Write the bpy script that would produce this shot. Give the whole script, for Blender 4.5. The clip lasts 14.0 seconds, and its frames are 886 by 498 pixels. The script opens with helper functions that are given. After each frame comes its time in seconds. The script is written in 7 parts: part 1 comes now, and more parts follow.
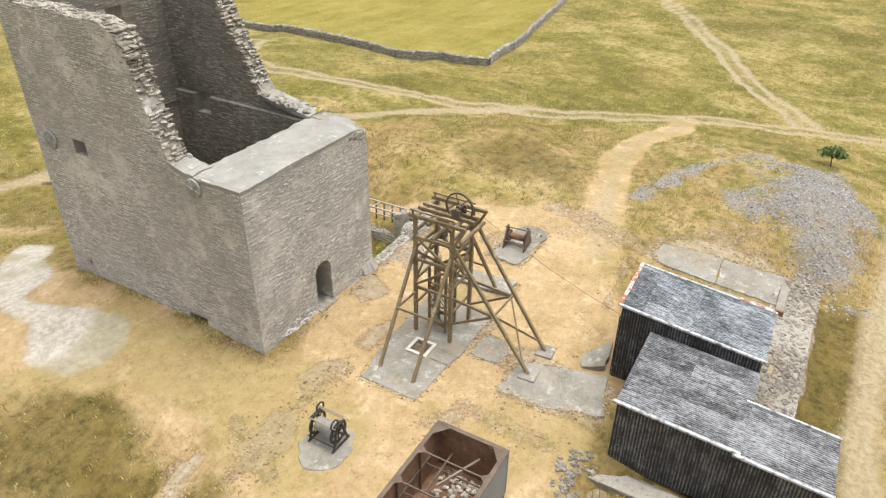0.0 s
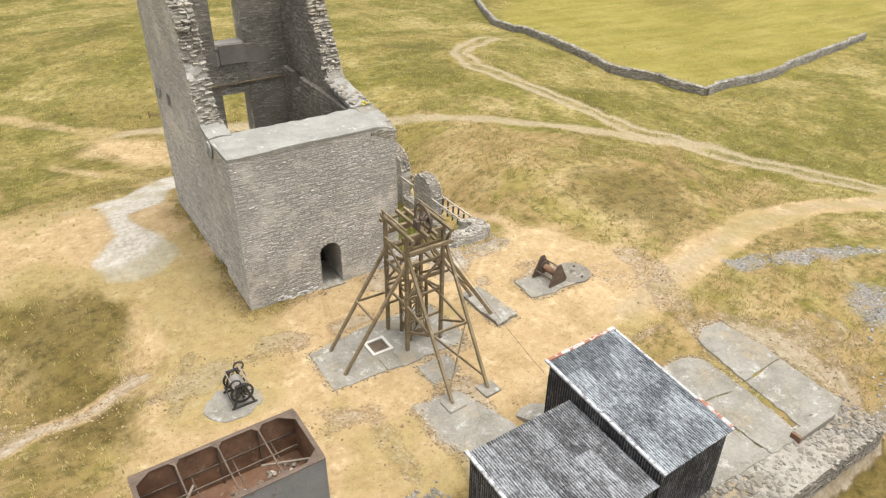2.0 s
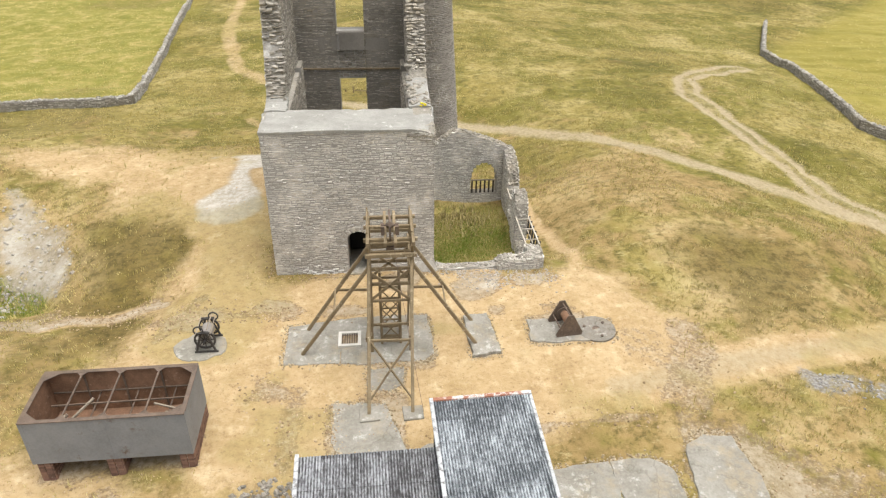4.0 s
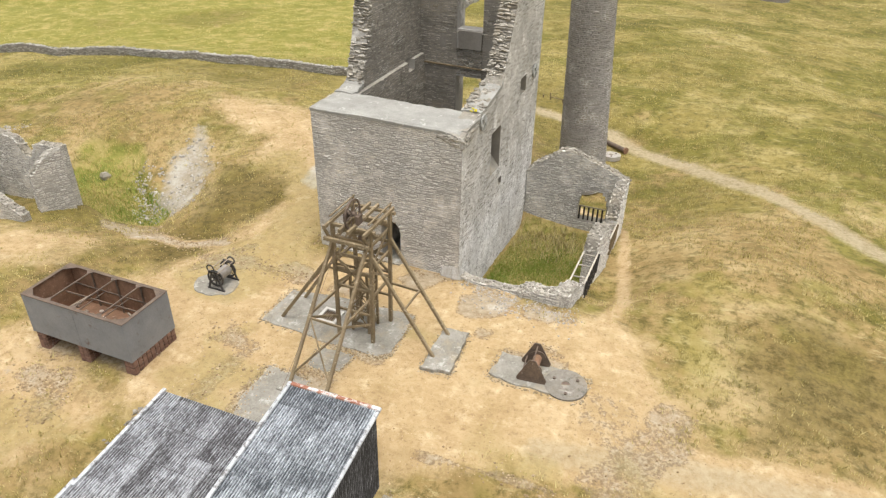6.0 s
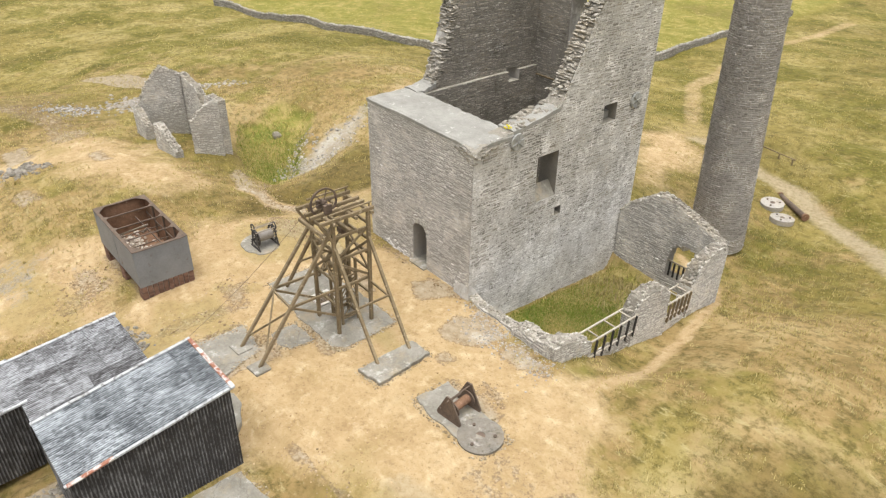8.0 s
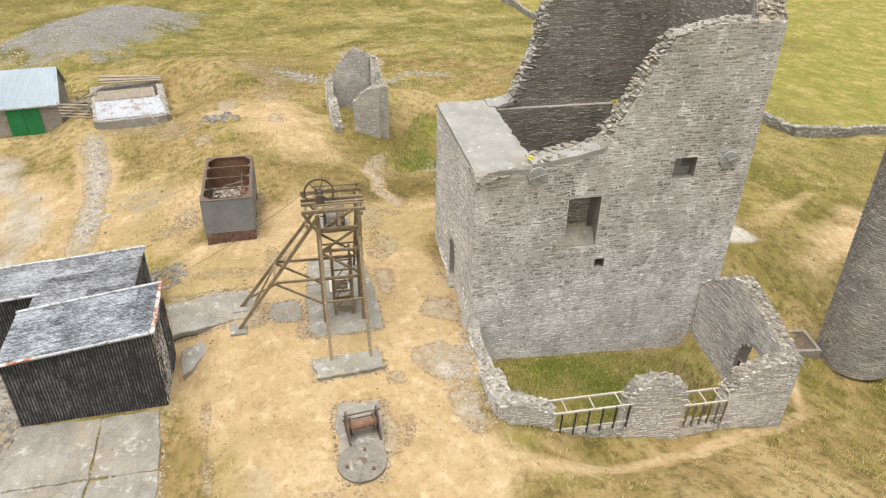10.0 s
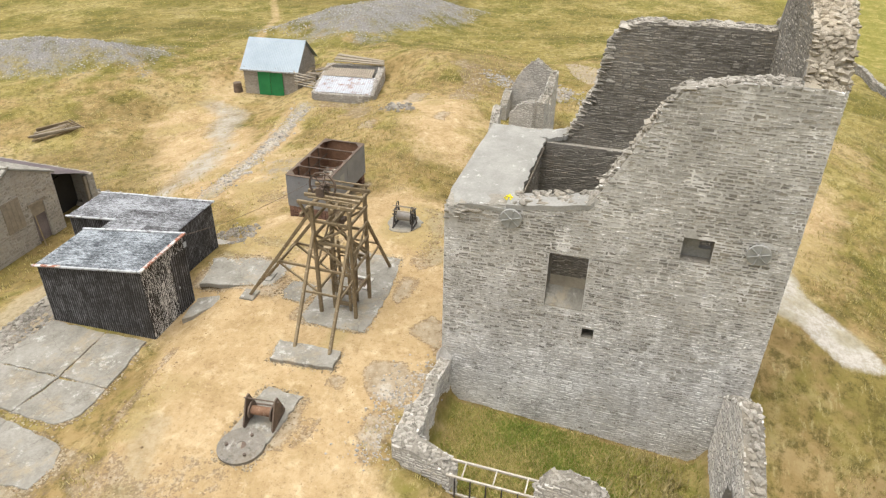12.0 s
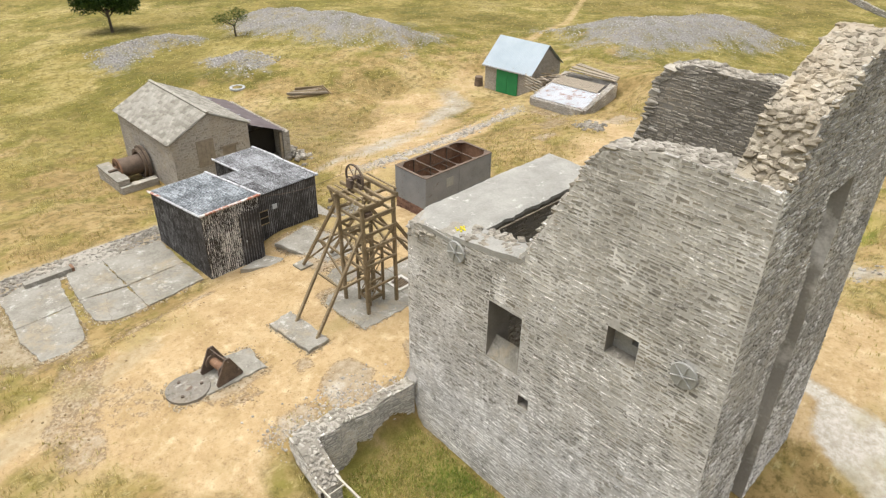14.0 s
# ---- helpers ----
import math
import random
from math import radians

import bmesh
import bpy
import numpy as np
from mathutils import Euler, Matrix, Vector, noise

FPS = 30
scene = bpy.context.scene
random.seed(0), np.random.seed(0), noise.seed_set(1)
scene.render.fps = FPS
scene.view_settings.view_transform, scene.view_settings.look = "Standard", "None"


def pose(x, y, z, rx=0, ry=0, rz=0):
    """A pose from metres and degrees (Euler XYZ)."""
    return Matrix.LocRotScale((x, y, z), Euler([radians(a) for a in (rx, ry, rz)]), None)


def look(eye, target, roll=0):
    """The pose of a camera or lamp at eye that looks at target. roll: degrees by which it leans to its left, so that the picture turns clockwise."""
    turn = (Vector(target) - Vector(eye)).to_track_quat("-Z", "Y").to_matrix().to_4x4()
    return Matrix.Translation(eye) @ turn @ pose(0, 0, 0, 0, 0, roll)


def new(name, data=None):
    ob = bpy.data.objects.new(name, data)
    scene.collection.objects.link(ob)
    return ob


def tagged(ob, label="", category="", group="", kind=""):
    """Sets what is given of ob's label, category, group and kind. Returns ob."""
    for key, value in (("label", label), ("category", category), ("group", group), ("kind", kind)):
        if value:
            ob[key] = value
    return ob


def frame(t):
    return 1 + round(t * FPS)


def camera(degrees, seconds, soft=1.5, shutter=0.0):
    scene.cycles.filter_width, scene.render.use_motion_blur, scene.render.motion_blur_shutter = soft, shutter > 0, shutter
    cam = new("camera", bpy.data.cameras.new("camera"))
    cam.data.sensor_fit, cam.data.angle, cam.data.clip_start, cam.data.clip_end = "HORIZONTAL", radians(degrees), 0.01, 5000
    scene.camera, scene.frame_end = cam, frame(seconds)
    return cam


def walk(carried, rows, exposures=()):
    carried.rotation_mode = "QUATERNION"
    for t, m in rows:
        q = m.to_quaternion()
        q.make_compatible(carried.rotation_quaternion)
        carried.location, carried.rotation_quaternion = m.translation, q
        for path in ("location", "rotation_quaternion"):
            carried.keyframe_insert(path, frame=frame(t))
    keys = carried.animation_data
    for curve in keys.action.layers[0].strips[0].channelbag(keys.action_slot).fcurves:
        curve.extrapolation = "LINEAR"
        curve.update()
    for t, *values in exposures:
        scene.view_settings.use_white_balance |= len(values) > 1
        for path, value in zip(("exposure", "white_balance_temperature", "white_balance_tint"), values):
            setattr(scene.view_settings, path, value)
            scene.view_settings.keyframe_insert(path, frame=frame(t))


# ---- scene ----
cam = camera(64.0, 14.0, 1.25)
METRES, EYE, TILT, LEAN, TURN = 81.68, 17.45, 0.0, 0.0, -60.0
ROWS = [
    (0.0, 0.0, 0.0, 0.0, 0.33, -31.9, -0.53),
    (0.5, 0.0339, 0.0027, 0.0008, 6.77, -31.86, -0.52),
    (1.0, 0.0696, 0.01, 0.0021, 13.83, -31.88, -0.51),
    (1.5, 0.102, 0.0208, 0.0026, 20.28, -31.84, -0.5),
    (2.0, 0.1349, 0.0371, 0.0031, 27.25, -31.84, -0.52),
    (2.5, 0.1636, 0.0559, 0.0034, 33.78, -31.79, -0.53),
    (3.0, 0.1918, 0.08, 0.0037, 40.88, -31.76, -0.54),
    (3.5, 0.2151, 0.1051, 0.0038, 47.71, -31.77, -0.61),
    (6.0, 0.278, 0.2733, 0.0023, 82.96, -31.71, -0.82),
    (6.5, 0.2781, 0.3076, 0.0021, 89.27, -31.67, -0.8),
    (7.0, 0.2735, 0.3446, 0.0016, 96.10, -31.65, -0.78),
    (7.5, 0.2641, 0.3778, 0.001, 102.81, -31.63, -0.82),
    (8.0, 0.249, 0.4121, 0.0003, 110.18, -31.59, -0.85),
    (10.5, 0.1259, 0.5384, 0.0013, 145.47, -31.71, -1.01),
    (11.0, 0.0918, 0.5536, 0.0015, 152.58, -31.67, -0.98),
    (11.5, 0.0592, 0.5634, 0.0019, 159.27, -31.64, -1.0),
    (12.0, 0.0227, 0.5697, 0.0025, 166.75, -31.67, -0.95),
    (12.5, -0.0114, 0.5712, 0.0025, 173.84, -31.67, -0.91),
    (13.0, -0.0483, 0.5682, 0.0024, 181.46, -31.68, -0.88),
    (13.5, -0.0818, 0.5614, 0.0023, 188.56, -31.69, -0.85),
    (14.0, -0.117, 0.5494, 0.0022, 196.39, -31.73, -0.75),
]
walk(cam, [(t, pose(-17.5, -16.26, EYE, TILT, LEAN, TURN) @ pose(METRES * x, METRES * y, METRES * z, 90 + pitch, roll, yaw)) for t, x, y, z, yaw, pitch, roll in ROWS], [(0.0, 0.72), (3.5, 0.69), (6.5, 0.63), (11.0, 0.62), (14.0, 0.66)])


# ---- light ----
SUN_EL, SUN_AZ = 80.0, 130.0
sky_world = bpy.data.worlds.new("overcast_sky")
scene.world = sky_world
sky_world.use_nodes = True
_wn = sky_world.node_tree.nodes
_sky = _wn.new("ShaderNodeTexSky")
_sky.sky_type = "NISHITA"
_sky.sun_disc = False
_sky.sun_elevation = radians(SUN_EL)
_sky.sun_rotation = radians(SUN_AZ)
_sky.air_density, _sky.dust_density, _sky.ozone_density = 1.0, 8.0, 0.3
# cloud cover greys the sky
_cloud = _wn.new("ShaderNodeHueSaturation")
_cloud.inputs["Saturation"].default_value = 0.25
sky_world.node_tree.links.new(_sky.outputs[0], _cloud.inputs["Color"])
sky_world.node_tree.links.new(_cloud.outputs[0], _wn["Background"].inputs[0])
_wn["Background"].inputs[1].default_value = 0.15
sun = new("sun", bpy.data.lights.new("sun", "SUN"))
sun.data.energy, sun.data.angle, sun.data.color = 0.5, radians(60), (1.0, 0.95, 0.87)
_az, _el = radians(SUN_AZ), radians(SUN_EL)
_to_sun = Vector((math.sin(_az) * math.cos(_el), math.cos(_az) * math.cos(_el), math.sin(_el)))
sun.matrix_world = look(_to_sun * 60, (0, 0, 0))


# ---- materials ----
def shader(name, rough=0.9, metal=0.0):
    m = bpy.data.materials.new(name)
    m.use_nodes = True
    nt = m.node_tree
    b = nt.nodes["Principled BSDF"]
    b.inputs["Roughness"].default_value = rough
    b.inputs["Metallic"].default_value = metal
    b.inputs["Specular IOR Level"].default_value = 0.25
    return m, nt, b


def node(nt, kind, **vals):
    n = nt.nodes.new(kind)
    for k, v in vals.items():
        n.inputs[k.replace("_", " ")].default_value = v
    return n


def coords(nt):
    return nt.nodes.new("ShaderNodeNewGeometry").outputs["Position"]


def local(nt):
    return nt.nodes.new("ShaderNodeTexCoord").outputs["Object"]


def noise_tex(nt, vec, scale, detail=4.0, rough=0.6, squash=None):
    if squash:
        mp = nt.nodes.new("ShaderNodeMapping")
        mp.inputs["Scale"].default_value = squash
        nt.links.new(vec, mp.inputs[0])
        vec = mp.outputs[0]
    n = nt.nodes.new("ShaderNodeTexNoise")
    n.inputs["Scale"].default_value, n.inputs["Detail"].default_value = scale, detail
    n.inputs["Roughness"].default_value = rough
    nt.links.new(vec, n.inputs["Vector"])
    return n.outputs["Fac"]


def ramp(nt, fac, *stops):
    r = nt.nodes.new("ShaderNodeValToRGB")
    els = r.color_ramp.elements
    while len(els) < len(stops):
        els.new(0.5)
    for e, (p, c) in zip(els, stops):
        e.position = p
        e.color = (*c, 1) if len(c) == 3 else c
    nt.links.new(fac, r.inputs[0])
    return r.outputs[0]


def grey(v):
    return (v, v, v)


def mix(nt, fac, a, b, blend="MIX"):
    m = nt.nodes.new("ShaderNodeMix")
    m.data_type, m.blend_type = "RGBA", blend
    for sock, v in ((m.inputs[0], fac), (m.inputs[6], a), (m.inputs[7], b)):
        if isinstance(v, (int, float)):
            sock.default_value = v
        elif isinstance(v, tuple):
            sock.default_value = (*v, 1)
        else:
            nt.links.new(v, sock)
    return m.outputs[2]


def calc(nt, op, a, b=0.0):
    m = nt.nodes.new("ShaderNodeMath")
    m.operation = op
    for sock, v in zip(m.inputs, (a, b)):
        if isinstance(v, (int, float)):
            sock.default_value = v
        else:
            nt.links.new(v, sock)
    return m.outputs[0]


def bump(nt, b, height, strength, dist=0.02):
    n = nt.nodes.new("ShaderNodeBump")
    n.inputs["Strength"].default_value, n.inputs["Distance"].default_value = strength, dist
    nt.links.new(height, n.inputs["Height"])
    nt.links.new(n.outputs[0], b.inputs["Normal"])


def island(nt):
    """One random number for each joined piece or each object."""
    g = nt.nodes.new("ShaderNodeNewGeometry").outputs["Random Per Island"]
    o = nt.nodes.new("ShaderNodeObjectInfo").outputs["Random"]
    return calc(nt, "FRACT", calc(nt, "ADD", g, o))


def mottled(name, dark, light, scale=2.0, fine=25.0, rough=0.9, metal=0.0, relief=0.4, stain=None, stain_at=0.6, squash=None, pieces=0.0):
    """Two scales of tone, an optional stain colour, fine relief."""
    m, nt, b = shader(name, rough, metal)
    p = coords(nt)
    big = noise_tex(nt, p, scale, 5, 0.62, squash)
    small = noise_tex(nt, p, fine, 3, 0.7, squash)
    f = calc(nt, "ADD", calc(nt, "MULTIPLY", big, 0.65), calc(nt, "MULTIPLY", small, 0.35))
    if pieces:
        f = calc(nt, "ADD", f, calc(nt, "MULTIPLY", calc(nt, "SUBTRACT", island(nt), 0.5), pieces))
    c = ramp(nt, f, (0.3, dark), (0.7, light))
    if stain:
        s = noise_tex(nt, p, scale * 2.3, 6, 0.7, squash)
        k = ramp(nt, s, (stain_at, grey(0)), (stain_at + 0.12, grey(1)))
        c = mix(nt, k, c, stain)
    nt.links.new(c, b.inputs["Base Color"])
    bump(nt, b, small, relief)
    return m


def stone_mat(name, dark, mid, light, pale, pale_at=0.62, contrast=0.3, wash=0.0, flecks=0.6):
    """Rubble: tone by stone and by weathering, lime smears that run down the wall, brown stains."""
    m, nt, b = shader(name, 0.95)
    p = coords(nt)
    r = island(nt)
    big = noise_tex(nt, p, 0.4, 5, 0.65)
    small = noise_tex(nt, p, 8, 6, 0.8)
    grain = noise_tex(nt, p, 32, 4, 0.75)
    f = calc(nt, "ADD", calc(nt, "MULTIPLY", r, contrast), calc(nt, "ADD", calc(nt, "MULTIPLY", big, 0.45 - contrast * 0.5), calc(nt, "ADD", calc(nt, "MULTIPLY", small, 0.38), calc(nt, "MULTIPLY", grain, 0.17 - contrast * 0.5))))
    c = ramp(nt, f, (0.36, dark), (0.49, mid), (0.62, light))
    smear = noise_tex(nt, p, 1.5, 7, 0.78, (1.0, 1.0, 0.45))
    fleck = noise_tex(nt, p, 6.0, 5, 0.75, (1.0, 1.0, 2.8))
    lime = calc(nt, "ADD", calc(nt, "MULTIPLY", smear, 0.5), calc(nt, "ADD", calc(nt, "MULTIPLY", fleck, 0.45), calc(nt, "MULTIPLY", r, 0.05)))
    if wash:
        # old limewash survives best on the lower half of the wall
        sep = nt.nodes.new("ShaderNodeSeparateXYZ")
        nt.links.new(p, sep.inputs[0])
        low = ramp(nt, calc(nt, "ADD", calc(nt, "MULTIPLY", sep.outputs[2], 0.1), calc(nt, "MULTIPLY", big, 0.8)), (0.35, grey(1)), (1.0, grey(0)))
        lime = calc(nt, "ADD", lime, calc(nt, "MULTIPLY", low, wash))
    c = mix(nt, ramp(nt, lime, (pale_at - 0.035, grey(0)), (pale_at + 0.025, grey(0.9))), c, pale)
    # bare lime in the bed joints, and thin dark flecks along the courses
    bed = noise_tex(nt, p, 2.7, 9, 0.84, (1.0, 1.0, 3.4))
    crowd = noise_tex(nt, p, 0.55, 5, 0.7)
    bed = calc(nt, "ADD", bed, calc(nt, "MULTIPLY", calc(nt, "SUBTRACT", crowd, 0.53), 0.6))
    c = mix(nt, ramp(nt, bed, (0.575, grey(0)), (0.65, grey(flecks))), c, tuple(min(0.85, 1.08 * v) for v in pale))
    gap = noise_tex(nt, p, 4.4, 3, 0.7, (1.0, 1.0, 5.5))
    c = mix(nt, ramp(nt, gap, (0.34, grey(0.55)), (0.43, grey(0))), c, tuple(0.5 * v for v in dark))
    weather = noise_tex(nt, p, 0.22, 6, 0.72)
    c = mix(nt, ramp(nt, weather, (0.4, grey(0.34)), (0.56, grey(0))), c, tuple(0.6 * d + 0.25 * m_ for d, m_ in zip(dark, mid)))
    rust = noise_tex(nt, p, 0.8, 5, 0.7)
    c = mix(nt, ramp(nt, rust, (0.5, grey(0)), (0.75, grey(0.5))), c, tuple(0.85 * v * k for v, k in zip(mid, (1.1, 0.95, 0.7))))
    nt.links.new(c, b.inputs["Base Color"])
    bump(nt, b, small, 0.7, 0.03)
    return m


STONE = stone_mat("limestone_rubble", (0.34, 0.322, 0.284), (0.54, 0.517, 0.466), (0.67, 0.65, 0.597), (0.82, 0.805, 0.765), 0.595, 0.16, flecks=0.95)
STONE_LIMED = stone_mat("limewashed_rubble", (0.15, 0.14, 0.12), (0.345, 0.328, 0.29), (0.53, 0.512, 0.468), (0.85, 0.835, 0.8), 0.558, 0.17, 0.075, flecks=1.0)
STONE_CREST = stone_mat("wall_top_stone", (0.17, 0.154, 0.125), (0.31, 0.288, 0.243), (0.44, 0.413, 0.36), (0.58, 0.555, 0.5), 0.64, 0.24)
# inner wall stone, about half as bright as the outer faces
STONE_INNER = stone_mat("inner_limestone", (0.145, 0.13, 0.103), (0.29, 0.265, 0.218), (0.44, 0.407, 0.347), (0.62, 0.6, 0.55), 0.6, 0.2, flecks=0.75)
STONE_WARM = stone_mat("pale_limestone", (0.24, 0.218, 0.186), (0.36, 0.335, 0.295), (0.46, 0.432, 0.385), (0.58, 0.56, 0.515), 0.66, 0.18, flecks=0.35)
STONE_CHIMNEY = stone_mat("chimney_stone", (0.18, 0.166, 0.146), (0.3, 0.28, 0.25), (0.4, 0.378, 0.342), (0.56, 0.54, 0.5), 0.64, 0.16, flecks=0.5)
STONE_GREEN = stone_mat("field_wall_stone", (0.19, 0.178, 0.152), (0.34, 0.323, 0.285), (0.47, 0.452, 0.41), (0.58, 0.565, 0.52), 0.62, 0.26)
STONE_TAN = stone_mat("tan_coping_stone", (0.22, 0.19, 0.142), (0.36, 0.32, 0.25), (0.48, 0.435, 0.352), (0.58, 0.54, 0.46), 0.66, 0.24, flecks=0.2)
STONE_DUSTY = stone_mat("dusty_rubble", (0.14, 0.127, 0.105), (0.24, 0.22, 0.185), (0.34, 0.315, 0.27), (0.54, 0.515, 0.46), 0.66, 0.2)
RUBBLE_STONE = mottled("sandy_rubble", (0.22, 0.155, 0.085), (0.43, 0.33, 0.21), 2.0, 20, pieces=0.5)
MORTAR = mottled("lime_mortar", (0.26, 0.246, 0.22), (0.43, 0.412, 0.378), 0.35, 12, stain=(0.66, 0.645, 0.61), stain_at=0.52)
MORTAR_LIME = mottled("white_lime_mortar", (0.34, 0.326, 0.292), (0.66, 0.645, 0.61), 0.5, 8, stain=(0.78, 0.765, 0.735), stain_at=0.53)
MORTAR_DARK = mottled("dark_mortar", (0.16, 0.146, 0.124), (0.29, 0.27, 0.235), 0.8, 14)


def concrete_mat(name, dark, light, worn):
    """Old slab: blotches, paler scuffs, sandy dirt, fine dark cracks."""
    m, nt, b = shader(name, 0.92)
    p = coords(nt)
    big, small = noise_tex(nt, p, 0.8, 6, 0.68), noise_tex(nt, p, 10, 5, 0.75)
    c = ramp(nt, calc(nt, "ADD", calc(nt, "MULTIPLY", big, 0.65), calc(nt, "MULTIPLY", small, 0.35)), (0.34, dark), (0.66, light))
    c = mix(nt, ramp(nt, noise_tex(nt, p, 1.7, 6, 0.72), (0.56, grey(0)), (0.64, grey(0.8))), c, worn)
    c = mix(nt, ramp(nt, noise_tex(nt, p, 0.6, 6, 0.75), (0.52, grey(0)), (0.68, grey(0.6))), c, (0.36, 0.285, 0.175))
    v = nt.nodes.new("ShaderNodeTexVoronoi")
    v.feature = "DISTANCE_TO_EDGE"
    v.inputs["Scale"].default_value = 0.38
    w = nt.nodes.new("ShaderNodeVectorMath")
    w.operation = "MULTIPLY_ADD"
    n3 = nt.nodes.new("ShaderNodeTexNoise")
    n3.inputs["Scale"].default_value, n3.inputs["Detail"].default_value = 2.2, 6.0
    nt.links.new(p, n3.inputs["Vector"])
    nt.links.new(n3.outputs["Color"], w.inputs[0])
    w.inputs[1].default_value = (0.7, 0.7, 0.7)
    nt.links.new(p, w.inputs[2])
    nt.links.new(w.outputs[0], v.inputs["Vector"])
    c = mix(nt, ramp(nt, v.outputs["Distance"], (0.003, grey(0.3)), (0.008, grey(0))), c, (0.09, 0.078, 0.055))
    c = mix(nt, ramp(nt, noise_tex(nt, p, 16, 4, 0.8), (0.6, grey(0)), (0.7, grey(0.5))), c, (0.12, 0.105, 0.08))
    nt.links.new(c, b.inputs["Base Color"])
    bump(nt, b, small, 0.7, 0.03)
    return m


CONCRETE = concrete_mat("weathered_concrete", (0.17, 0.158, 0.128), (0.35, 0.333, 0.29), (0.46, 0.445, 0.4))
RENDER_TOP = mottled("cement_capping", (0.22, 0.215, 0.192), (0.38, 0.372, 0.338), 1.1, 14, relief=1.0, stain=(0.58, 0.565, 0.52), stain_at=0.6)
TIMBER = mottled("weathered_timber", (0.12, 0.091, 0.052), (0.31, 0.242, 0.148), 1.6, 26, 0.85, stain=(0.42, 0.35, 0.24), stain_at=0.57)
TIMBER_PALE = mottled("bleached_timber", (0.36, 0.325, 0.265), (0.56, 0.52, 0.44), 4.0, 30, 0.85)
TIMBER_GREY = mottled("grey_timber", (0.2, 0.17, 0.13), (0.36, 0.31, 0.24), 4.0, 30, 0.85)
RUST = mottled("rusted_iron", (0.11, 0.063, 0.04), (0.32, 0.185, 0.112), 2.2, 22, 0.85, 0.1, stain=(0.38, 0.26, 0.18), stain_at=0.58)
IRON_DARK = mottled("blackened_iron", (0.028, 0.027, 0.026), (0.1, 0.092, 0.085), 3.0, 24, 0.7, 0.2)
RUST_DULL = mottled("dull_brown_iron", (0.08, 0.062, 0.05), (0.21, 0.155, 0.115), 3.0, 24, 0.75, 0.2)
PLATE_GREY = mottled("grey_green_plate", (0.27, 0.272, 0.25), (0.39, 0.39, 0.365), 3, 16, 0.7)
IRON_GREY = mottled("grey_painted_iron", (0.165, 0.17, 0.178), (0.275, 0.282, 0.29), 0.9, 14, 0.55, 0.0, stain=(0.13, 0.09, 0.07), stain_at=0.6)
WHITE_PAINT = mottled("flaking_white_paint", (0.33, 0.345, 0.355), (0.56, 0.575, 0.585), 2.0, 30, 0.75, stain=(0.16, 0.155, 0.15), stain_at=0.5)
RED_FLAKE = mottled("rust_and_white_paint", (0.26, 0.1, 0.06), (0.36, 0.17, 0.11), 1.6, 30, 0.8, stain=(0.6, 0.59, 0.56), stain_at=0.47)
BRICK = mottled("old_red_brick", (0.1, 0.06, 0.045), (0.24, 0.14, 0.1), 2.0, 25, stain=(0.45, 0.38, 0.32), stain_at=0.6, pieces=0.35)
# near-black put in as shade inside openings; also colours the black gate bars
BLACK_VOID = mottled("shade_and_gate_black", (0.022, 0.02, 0.018), (0.04, 0.037, 0.033), 1.0, 10)
GREEN_DOOR = mottled("green_door_paint", (0.02, 0.17, 0.06), (0.035, 0.24, 0.085), 1.2, 20, 0.6)
PALE_SHEET = mottled("pale_blue_sheeting", (0.27, 0.33, 0.37), (0.4, 0.46, 0.5), 0.5, 9, 0.5, stain=(0.33, 0.36, 0.37), stain_at=0.64)
RUST_SHEET = mottled("patchy_sheeting", (0.36, 0.38, 0.4), (0.5, 0.52, 0.55), 0.6, 8, 0.6, stain=(0.27, 0.17, 0.13), stain_at=0.52)
SLATE = mottled("stone_slates", (0.19, 0.178, 0.148), (0.36, 0.342, 0.295), 1.4, 16, 0.9, pieces=0.32, stain=(0.15, 0.142, 0.09), stain_at=0.6)
SHEET_PURPLE = mottled("brown_sheeting", (0.12, 0.1, 0.1), (0.24, 0.205, 0.205), 0.9, 10, 0.6, stain=(0.3, 0.22, 0.19), stain_at=0.6)
LEAF = mottled("tree_leaves", (0.022, 0.05, 0.012), (0.065, 0.115, 0.025), 1.2, 9, 0.6, pieces=0.5)
BARK = mottled("bark", (0.05, 0.04, 0.03), (0.12, 0.1, 0.075), 4, 30)
FLOWER = mottled("yellow_flower", (0.6, 0.5, 0.02), (0.8, 0.7, 0.05), 4, 30)
DRY_STALK = mottled("pale_dry_stalks", (0.26, 0.21, 0.08), (0.45, 0.38, 0.19), 4, 30, pieces=0.4)
GREY_ROCK = mottled("broken_grey_rock", (0.2, 0.192, 0.182), (0.42, 0.405, 0.385), 1.5, 14, pieces=0.5)
LEAF_PALE = mottled("thin_leaves", (0.06, 0.1, 0.025), (0.15, 0.2, 0.06), 1.2, 9, 0.6, pieces=0.5)


